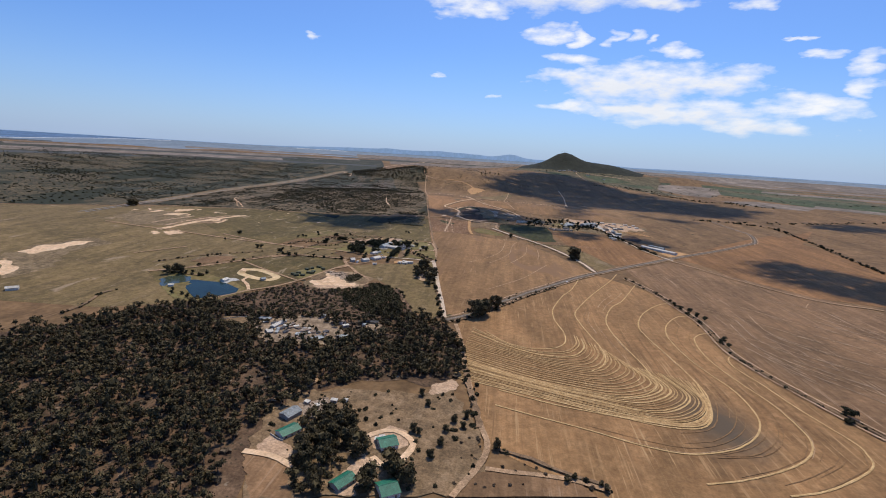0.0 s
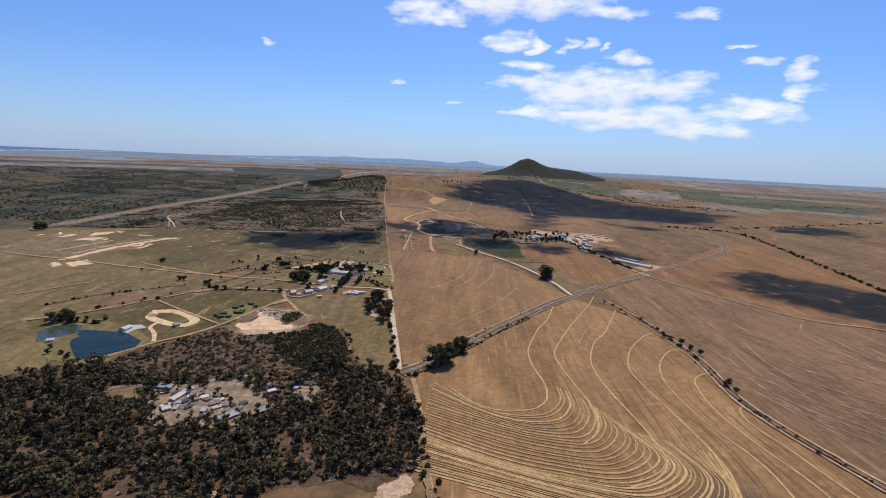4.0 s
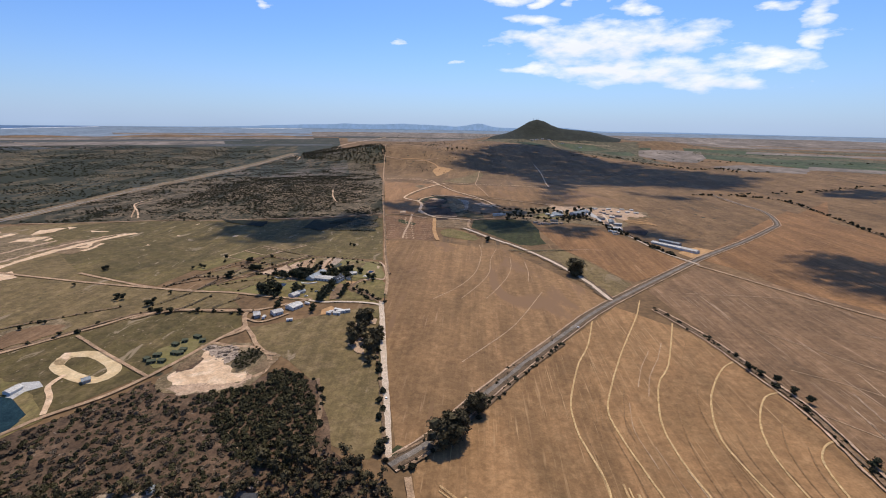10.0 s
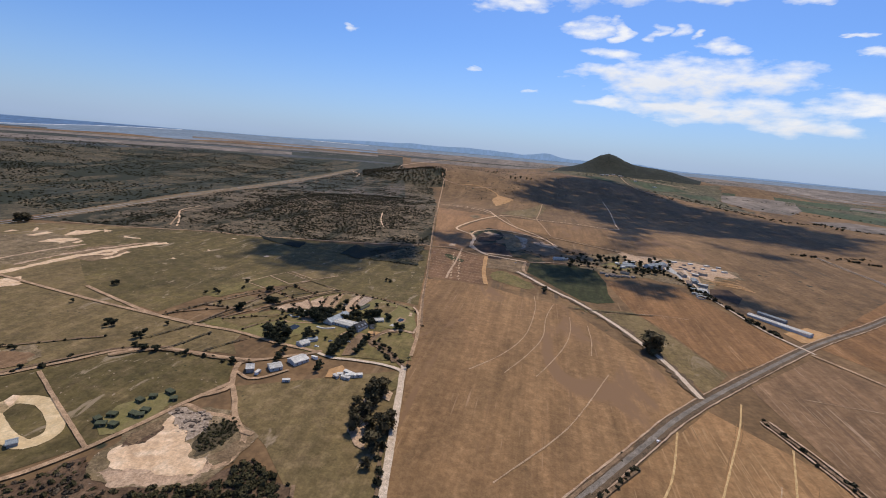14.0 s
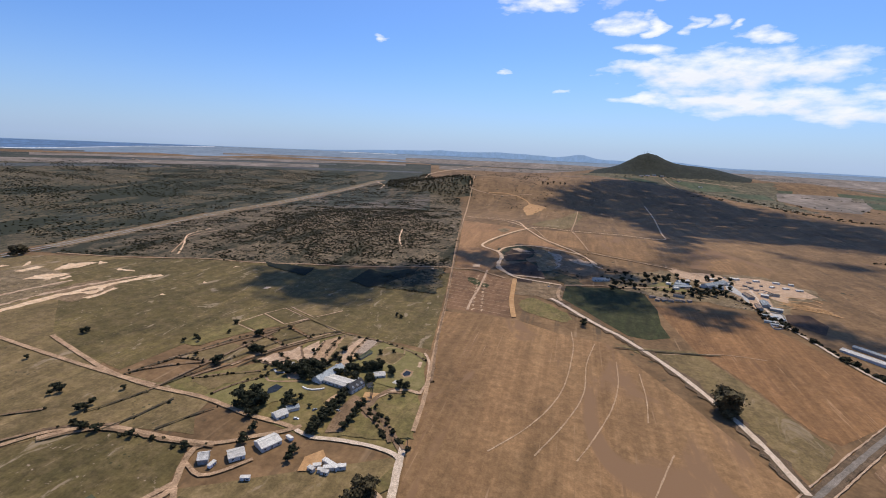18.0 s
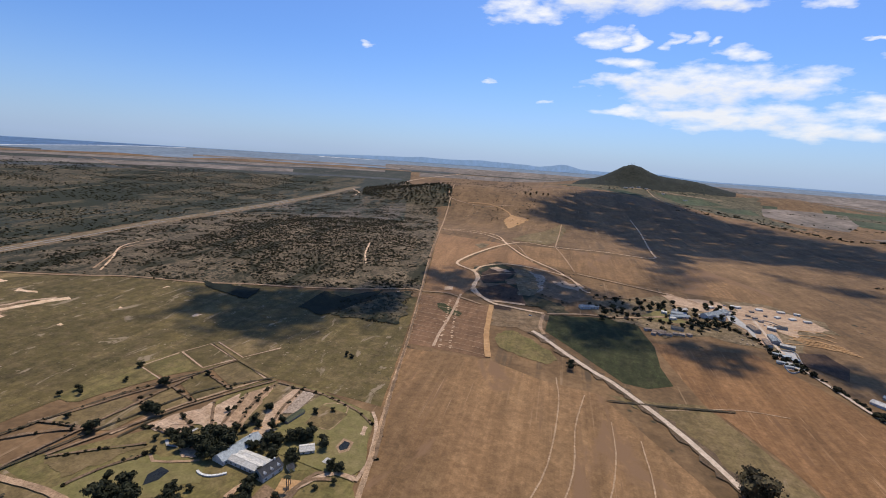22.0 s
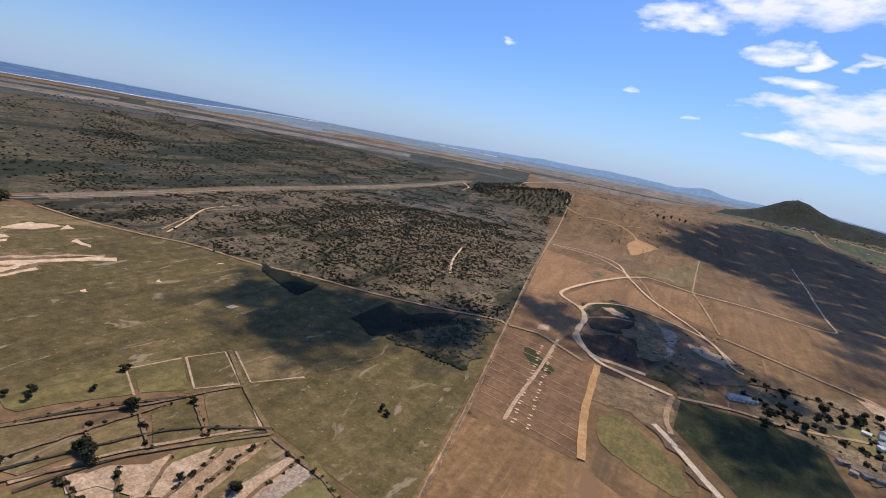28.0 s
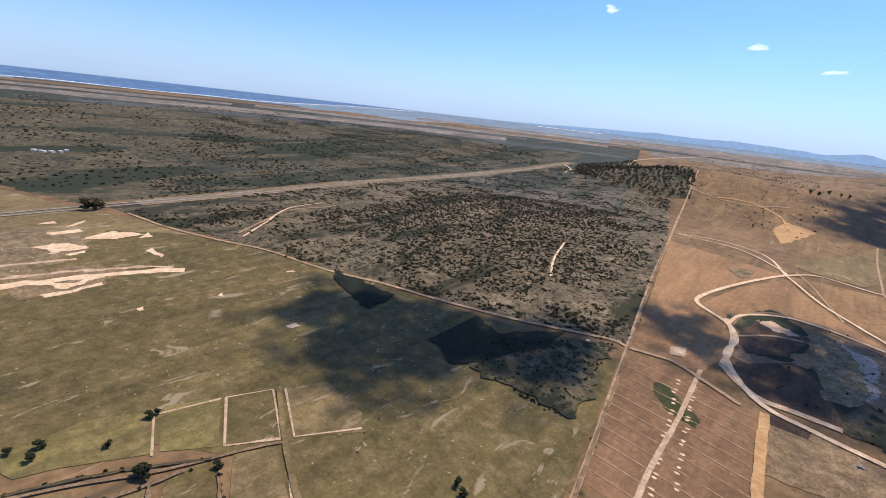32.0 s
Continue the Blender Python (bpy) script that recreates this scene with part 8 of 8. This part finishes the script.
grove("garden", 7, [(-201, 809), (-194, 809), (-186, 817), (-177, 818), (-189, 797), (-176, 795), (-162, 819), (-145, 795), (-139, 795), (-207, 822), (-206, 834), (-225, 814), (-225, 827), (-225, 847), (-218, 821), (-231, 807), (-230, 811), (-245, 802)])
grove("garden", 10, [(-240, 789), (-243, 796), (-230, 788), (-222, 784), (-229, 795), (-226, 778), (-235, 782), (-222, 792), (-238, 803)])
grove("garden", 7, [(-267, 788), (-264, 792), (-261, 795), (-256, 791)])
grove("garden", 8, [(126, 1264), (144, 1283), (162, 1297), (181, 1276), (227, 1313), (240, 1332), (191, 1240), (196, 1233), (211, 1251), (224, 1257), (225, 1239), (239, 1250), (201, 1265), (182, 1226), (171, 1210), (260, 1298), (264, 1322)])
grove("garden", 10, [(82, 1244), (93, 1239), (68, 1216), (63, 1193), (98, 1221)])
grove("garden", 9, [(18, 1037), (18, 1028)])
grove("garden", 7, [(242, 608), (246, 596), (253, 588), (256, 568), (262, 557), (252, 483), (251, 468), (285, 331), (284, 335)])
grove("garden", 10, [(1053, 2283), (1053, 2249), (1031, 2275), (1060, 2229)])
grove("gum", 7, [(-27, 238), (-30, 220), (-50, 232), (-45, 230), (-23, 250), (-16, 244), (-34, 207), (8, 226), (-15, 259), (-44, 269), (-53, 284)])
grove("gum", 13, [(-79, 197), (-76, 203), (-105, 203), (-98, 198), (-97, 211), (-98, 224), (-103, 180), (-96, 172), (-89, 164), (-92, 188), (-88, 207), (-106, 215), (-91, 226), (-106, 233), (-113, 195), (-107, 190), (-64, 174), (-55, 191), (-42, 179), (-49, 182), (-65, 169)])
grove("gum", 5, [(49, 201), (53, 204), (70, 199), (69, 202)])
grove("garden", 5, [(-416, 695), (-354, 660), (-389, 820), (-363, 710)])
grove("gum", 12, [(-139, 2468), (-118, 2474), (-98, 2540), (-70, 2552), (-49, 2563)])
HEDGE_SPOTS = []
strip("hedge_bank", "verge", 3.9, [(51, 1252), (102, 1237), (136, 1228), (169, 1221)], "weedy bank under a hedge", "verge", sway=0.25)
HEDGE_SPOTS += along([(51, 1252), (102, 1237), (136, 1228), (169, 1221)], 6, rs, 3, (0.8, 2.0), 0.7)
strip("hedge_bank", "verge", 4.8, [(57, 1289), (101, 1305), (148, 1307)], "weedy bank under a hedge", "verge", sway=0.25)
HEDGE_SPOTS += along([(57, 1289), (101, 1305), (148, 1307)], 7, rs, 4, (0.8, 1.8), 0.7)
strip("hedge_bank", "verge", 3.0, [(228, 1248), (250, 1225), (262, 1198), (266, 1150), (281, 1122)], "weedy bank under a hedge", "verge", sway=0.25)
HEDGE_SPOTS += along([(228, 1248), (250, 1225), (262, 1198), (266, 1150), (281, 1122)], 5, rs, 2, (0.8, 1.9), 0.8)
strip("hedge_bank", "verge", 2.3, [(-61, 461), (-70, 503), (-82, 554), (-93, 596)], "weedy bank under a hedge", "verge", sway=0.25)
HEDGE_SPOTS += along([(-61, 461), (-70, 503), (-82, 554), (-93, 596)], 9, rs, 1.2, (1.2, 1.9), 0.9)
strip("hedge_bank", "verge", 2.3, [(-48, 454), (-26, 479), (8, 529), (46, 587), (84, 637)], "weedy bank under a hedge", "verge", sway=0.25)
HEDGE_SPOTS += along([(-48, 454), (-26, 479), (8, 529), (46, 587), (84, 637)], 6, rs, 1.2, (0.7, 1.3), 0.9)
strip("hedge_bank", "verge", 2.3, [(-54, 468), (-29, 492), (9, 554), (83, 661)], "weedy bank under a hedge", "verge", sway=0.25)
HEDGE_SPOTS += along([(-54, 468), (-29, 492), (9, 554), (83, 661)], 7, rs, 1.2, (0.4, 0.8), 0.45)
strip("hedge_bank", "verge", 3.2, [(208, 744), (232, 674), (243, 613), (252, 542), (247, 461), (253, 417), (266, 371), (282, 323), (298, 283)], "weedy bank under a hedge", "verge", sway=0.25)
for side in (-4.6, 4.8):
    strip("field_track", "sand_pale", 1.8, [(208, 744), (232, 674), (243, 613), (252, 542), (247, 461), (253, 417), (266, 371), (282, 323), (298, 283)], "sandy worn edge beside the hedge", "track", shift=side, sway=0.35)
HEDGE_SPOTS += along([(208, 744), (232, 674), (243, 613), (252, 542), (247, 461), (253, 417), (266, 371), (282, 323), (298, 283)], 5, rs, 1.8, (0.35, 1.0), 0.8) + along([(208, 744), (232, 674), (243, 613), (252, 542), (247, 461), (253, 417), (266, 371), (282, 323), (298, 283)], 17, rs, 2.5, (1.2, 1.9), 0.6)
strip("hedge_bank", "verge", 3.9, [(635, 1655), (776, 1658), (861, 1594), (843, 1368), (793, 1123), (755, 948), (715, 816), (691, 716)], "weedy bank under a hedge", "verge", sway=0.25)
HEDGE_SPOTS += along([(635, 1655), (776, 1658), (861, 1594), (843, 1368), (793, 1123), (755, 948), (715, 816), (691, 716)], 9, rs, 3, (1.0, 2.4), 0.8)
strip("hedge_bank", "verge", 3.0, [(270, 1179), (289, 1123), (305, 1068), (315, 1025), (331, 992)], "weedy bank under a hedge", "verge", sway=0.25)
HEDGE_SPOTS += along([(270, 1179), (289, 1123), (305, 1068), (315, 1025), (331, 992)], 5, rs, 2, (1.0, 2.2), 0.9)
strip("ditch", "weeds", 2.4, [(50, 972), (96, 980), (169, 996)], "dark narrow ditch between the fields", "verge", sway=0.25)
strip("hedge_bank", "verge", 1.9, [(-219, 888), (-199, 885), (-160, 870), (-140, 855)], "weedy bank under a hedge", "verge", sway=0.25)
HEDGE_SPOTS += along([(-219, 888), (-199, 885), (-160, 870), (-140, 855)], 6, rs, 0.8, (0.5, 0.9), 0.8)
strip("hedge_bank", "verge", 2.1, [(-247, 889), (-244, 852), (-234, 817)], "weedy bank under a hedge", "verge", sway=0.25)
HEDGE_SPOTS += along([(-247, 889), (-244, 852), (-234, 817)], 5, rs, 1, (0.6, 1.2), 0.9)
strip("hedge_bank", "verge", 2.1, [(-257, 861), (-249, 827), (-245, 809)], "weedy bank under a hedge", "verge", sway=0.25)
HEDGE_SPOTS += along([(-257, 861), (-249, 827), (-245, 809)], 5, rs, 1, (0.5, 1.1), 0.8)
strip("hedge_bank", "verge", 2.1, [(-219, 885), (-218, 857), (-214, 836)], "weedy bank under a hedge", "verge", sway=0.25)
HEDGE_SPOTS += along([(-219, 885), (-218, 857), (-214, 836)], 5, rs, 1, (0.5, 1.0), 0.8)
strip("hedge_bank", "verge", 2.1, [(-246, 891), (-217, 886), (-198, 884)], "weedy bank under a hedge", "verge", sway=0.25)
HEDGE_SPOTS += along([(-246, 891), (-217, 886), (-198, 884)], 5, rs, 1, (0.5, 1.0), 0.9)
strip("hedge_bank", "verge", 1.9, [(-276, 844), (-253, 812)], "weedy bank under a hedge", "verge", sway=0.25)
HEDGE_SPOTS += along([(-276, 844), (-253, 812)], 5, rs, 0.8, (0.5, 0.9), 0.8)
strip("hedge_bank", "verge", 1.9, [(-296, 796), (-270, 792)], "weedy bank under a hedge", "verge", sway=0.25)
HEDGE_SPOTS += along([(-296, 796), (-270, 792)], 5, rs, 0.8, (0.6, 1.1), 0.9)
strip("hedge_bank", "verge", 1.9, [(-285, 817), (-263, 805)], "weedy bank under a hedge", "verge", sway=0.25)
HEDGE_SPOTS += along([(-285, 817), (-263, 805)], 5, rs, 0.8, (0.6, 1.1), 0.9)
strip("hedge_bank", "verge", 2.1, [(-290, 728), (-284, 745), (-269, 768)], "weedy bank under a hedge", "verge", sway=0.25)
HEDGE_SPOTS += along([(-290, 728), (-284, 745), (-269, 768)], 5, rs, 1, (0.5, 1.1), 0.7)
strip("hedge_bank", "verge", 2.1, [(-325, 746), (-298, 765), (-278, 778)], "weedy bank under a hedge", "verge", sway=0.25)
HEDGE_SPOTS += along([(-325, 746), (-298, 765), (-278, 778)], 5, rs, 1, (0.5, 1.0), 0.7)
strip("hedge_bank", "verge", 1.9, [(-329, 853), (-289, 836)], "weedy bank under a hedge", "verge", sway=0.25)
HEDGE_SPOTS += along([(-329, 853), (-289, 836)], 5, rs, 0.8, (0.6, 1.2), 0.8)
strip("hedge_bank", "verge", 1.9, [(-317, 884), (-278, 865)], "weedy bank under a hedge", "verge", sway=0.25)
HEDGE_SPOTS += along([(-317, 884), (-278, 865)], 5, rs, 0.8, (0.5, 1.0), 0.8)
strip("hedge_bank", "verge", 1.9, [(-332, 824), (-305, 814)], "weedy bank under a hedge", "verge", sway=0.25)
HEDGE_SPOTS += along([(-332, 824), (-305, 814)], 5, rs, 0.8, (0.6, 1.2), 0.8)
strip("hedge_bank", "verge", 2.1, [(-371, 775), (-344, 779), (-327, 779)], "weedy bank under a hedge", "verge", sway=0.25)
HEDGE_SPOTS += along([(-371, 775), (-344, 779), (-327, 779)], 5, rs, 1, (0.5, 1.0), 0.8)
strip("hedge_bank", "verge", 3.0, [(-358, 638), (-329, 662), (-267, 667), (-238, 671)], "weedy bank under a hedge", "verge", sway=0.25)
HEDGE_SPOTS += along([(-358, 638), (-329, 662), (-267, 667), (-238, 671)], 9, rs, 2, (0.7, 1.5), 0.5)
strip("hedge_bank", "verge", 2.5, [(-387, 738), (-354, 767), (-323, 783)], "weedy bank under a hedge", "verge", sway=0.25)
HEDGE_SPOTS += along([(-387, 738), (-354, 767), (-323, 783)], 7, rs, 1.5, (0.5, 1.0), 0.6)
strip("hedge_bank", "verge", 2.5, [(-343, 717), (-332, 795), (-323, 868)], "weedy bank under a hedge", "verge", sway=0.25)
HEDGE_SPOTS += along([(-343, 717), (-332, 795), (-323, 868)], 7, rs, 1.5, (0.5, 1.0), 0.6)
strip("hedge_bank", "verge", 3.0, [(-437, 554), (-403, 596), (-366, 648), (-322, 671)], "weedy bank under a hedge", "verge", sway=0.25)
HEDGE_SPOTS += along([(-437, 554), (-403, 596), (-366, 648), (-322, 671)], 9, rs, 2, (0.6, 1.5), 0.6)
strip("hedge_bank", "verge", 2.5, [(-498, 551), (-470, 602), (-431, 638), (-394, 668)], "weedy bank under a hedge", "verge", sway=0.25)
HEDGE_SPOTS += along([(-498, 551), (-470, 602), (-431, 638), (-394, 668)], 8, rs, 1.5, (0.6, 1.3), 0.6)
strip("hedge_bank", "verge", 3.0, [(-450, 524), (-404, 520), (-403, 531)], "weedy bank under a hedge", "verge", sway=0.25)
HEDGE_SPOTS += along([(-450, 524), (-404, 520), (-403, 531)], 5, rs, 2, (0.8, 1.6), 0.9)
strip("hedge_bank", "verge", 3.0, [(-441, 353), (-442, 381), (-456, 418), (-453, 431)], "weedy bank under a hedge", "verge", sway=0.25)
HEDGE_SPOTS += along([(-441, 353), (-442, 381), (-456, 418), (-453, 431)], 6, rs, 2, (0.6, 1.3), 0.7)
strip("hedge_bank", "verge", 4.8, [(-27, 356), (-14, 294), (-5, 247)], "weedy bank under a hedge", "verge", sway=0.25)
HEDGE_SPOTS += along([(-27, 356), (-14, 294), (-5, 247)], 6, rs, 4, (0.7, 1.6), 0.8)
strip("hedge_bank", "verge", 3.0, [(4, 225), (29, 219), (49, 209), (74, 202)], "weedy bank under a hedge", "verge", sway=0.25)
HEDGE_SPOTS += along([(4, 225), (29, 219), (49, 209), (74, 202)], 9, rs, 2, (0.6, 1.4), 0.6)
strip("hedge_bank", "verge", 3.0, [(-132, 548), (-117, 505), (-113, 469)], "weedy bank under a hedge", "verge", sway=0.25)
HEDGE_SPOTS += along([(-132, 548), (-117, 505), (-113, 469)], 6, rs, 2, (0.7, 1.3), 0.7)
strip("hedge_bank", "verge", 2.5, [(-121, 814), (-146, 925), (-166, 1027), (-202, 1210), (-289, 1650)], "weedy bank under a hedge", "verge", sway=0.25)
HEDGE_SPOTS += along([(-121, 814), (-146, 925), (-166, 1027), (-202, 1210), (-289, 1650)], 14, rs, 1.5, (0.3, 0.6), 0.5)
strip("hedge_bank", "verge", 3.0, [(-150, 749), (-136, 739), (-122, 725), (-110, 712)], "weedy bank under a hedge", "verge", sway=0.25)
HEDGE_SPOTS += along([(-150, 749), (-136, 739), (-122, 725), (-110, 712)], 6, rs, 2, (0.9, 1.4), 0.9)
strip("hedge_bank", "verge", 3.0, [(-162, 751), (-147, 740), (-132, 726), (-123, 716)], "weedy bank under a hedge", "verge", sway=0.25)
HEDGE_SPOTS += along([(-162, 751), (-147, 740), (-132, 726), (-123, 716)], 6, rs, 2, (0.9, 1.4), 0.8)
strip("hedge_bank", "weeds", 1.8, [(-386, 731), (-374, 766), (-347, 838), (-322, 882)], "dark weedy field edge", "verge", sway=0.3)
HEDGE_SPOTS += along([(-386, 731), (-374, 766), (-347, 838), (-322, 882)], 6, rs, 1.0, (0.3, 0.8), 0.6)
strip("hedge_bank", "weeds", 1.8, [(-340, 726), (-319, 794), (-295, 855), (-254, 897)], "dark weedy field edge", "verge", sway=0.3)
HEDGE_SPOTS += along([(-340, 726), (-319, 794), (-295, 855), (-254, 897)], 6, rs, 1.0, (0.3, 0.8), 0.6)
strip("hedge_bank", "weeds", 1.8, [(-360, 677), (-352, 692), (-343, 715)], "dark weedy field edge", "verge", sway=0.3)
HEDGE_SPOTS += along([(-360, 677), (-352, 692), (-343, 715)], 6, rs, 1.0, (0.3, 0.8), 0.6)
strip("hedge_bank", "weeds", 1.8, [(-328, 662), (-319, 686), (-313, 713)], "dark weedy field edge", "verge", sway=0.3)
HEDGE_SPOTS += along([(-328, 662), (-319, 686), (-313, 713)], 6, rs, 1.0, (0.3, 0.8), 0.6)
strip("hedge_bank", "weeds", 1.8, [(-293, 675), (-282, 694), (-272, 712)], "dark weedy field edge", "verge", sway=0.3)
HEDGE_SPOTS += along([(-293, 675), (-282, 694), (-272, 712)], 6, rs, 1.0, (0.3, 0.8), 0.6)
stuff("hedge_bushes", NEAR_BUSHES, HEDGE_SPOTS, ["bush_leaf"], "dark bushes along roads, lanes and field edges", "bushes")


def garden_wall(pts, h, w, material, label):
    """A low wall that follows a bent line."""
    line, verts, faces = bend(pts, 2.0), [], []
    t = thing("garden_wall", line[0].x, line[0].y, 0, label, "wall")
    z0 = ground_at(line[0].x, line[0].y)
    for k, c in enumerate(line):
        way = (line[min(k + 1, len(line) - 1)] - line[max(k - 1, 0)]).normalized()
        side, g = Vector((way.y, -way.x)) * w / 2, ground_at(c.x, c.y) - z0
        for q, z in ((c - side, g - 0.4), (c + side, g - 0.4), (c + side, g + h), (c - side, g + h)):
            verts.append((q.x - line[0].x, q.y - line[0].y, z))
        if k:
            a = 4 * (k - 1)
            faces += [(a + i, a + (i + 1) % 4, a + 4 + (i + 1) % 4, a + 4 + i) for i in range(4)]
    n = len(verts)
    part("wall_body", verts, faces + [(3, 2, 1, 0), (n - 4, n - 3, n - 2, n - 1)], material, t)


def palm(x, y, h):
    t = thing("palm_tree", x, y, rs.uniform(0, 360), "tall slim palm with a small dark crown", "tree", "palms beside the drive")
    part("trunk", *trunk_quads(h, 0.28, 0.2, (0.3, 0.1), 8), "bark", t)
    for k in range(14):
        a, d, r = k * 2.4, rs.uniform(-0.9, 0.7), 2.4
        c, s = math.cos(a), math.sin(a)
        v = [(0.3, 0.1, h), (0.3 + c * r * 0.5 - s * 0.35, 0.1 + s * r * 0.5 + c * 0.35, h + 0.5 + d * 0.3), (0.3 + c * r, 0.1 + s * r, h + d * 1.2 - 0.3), (0.3 + c * r * 0.5 + s * 0.35, 0.1 + s * r * 0.5 - c * 0.35, h + 0.5 + d * 0.3)]
        part("frond", v, [(0, 1, 2, 3)], "leaf_green", t)


for x, y in [(-160, 767)] + [(-161, 767), (-162, 773), (-108, 712)]:
    palm(x, y, 10.0)
garden_wall([(-225, 765), (-221, 763), (-215, 763), (-209, 766), (-206, 769)], 1.2, 1.6, "white_wall", "low curved white garden wall")
garden_wall([(-138, 207), (-131, 203), (-127, 202)], 1.6, 0.4, "grey_wall", "low dark yard wall round the house")
garden_wall([(-285, 386), (-275, 394), (-265, 400)], 1.8, 0.5, "grey_wall", "long grey wall round the forest plot")
garden_wall([(276, 1181), (264, 1120), (286, 1133)], 1.6, 0.5, "concrete", "concrete wall of the cattle yard")
garden_wall([(279, 1185), (296, 1183), (286, 1133)], 1.6, 0.5, "concrete", "concrete wall of the cattle yard")
garden_wall([(273, 1162), (290, 1162)], 1.6, 0.5, "concrete", "concrete wall between cattle pens")
garden_wall([(271, 1287), (303, 1296), (321, 1280)], 1.8, 0.6, "grey_wall", "grey wall of the feed pens")
car(*[(-72, 528)][0], 103, "car_white", "white car driving on the gravel road")
car(*[(105, 677)][0], 50, "car_white", "pale pickup on the tarred road", 5.2, 1.9)
car(*[(-34, 1174)][0], 20, "car_grey", "blue-grey car parked on the dirt yard")
for k, (x, y) in enumerate([(263, 1345), (266, 1327), (296, 1296), (295, 1276), (306, 1285)]):
    car(x, y, k * 40, ("car_grey", "car_white")[k % 2], "farm vehicle parked in the dusty yard", 5.0, 1.9)
for k, (x, y) in enumerate([(-203, 720), (-196, 736), (-188, 743), (-178, 741)]):
    car(x, y, k * 50 + 10, ("car_white", "car_grey")[k % 2], "car parked near the farmhouse")

for x, y in ((378, 3550), (395, 3545), (412, 3560)):
    mast = thing("radio_mast", x, y, 0, "thin radio mast on the dark hilltop", "mast", "hilltop masts")
    part("mast_base", *box(-1.5, -1.5, -1, 1.5, 1.5, 1.5), "concrete", mast)
    part("mast_pole", *box(-0.45, -0.45, 1.4, 0.45, 0.45, 15), "white_wall", mast)
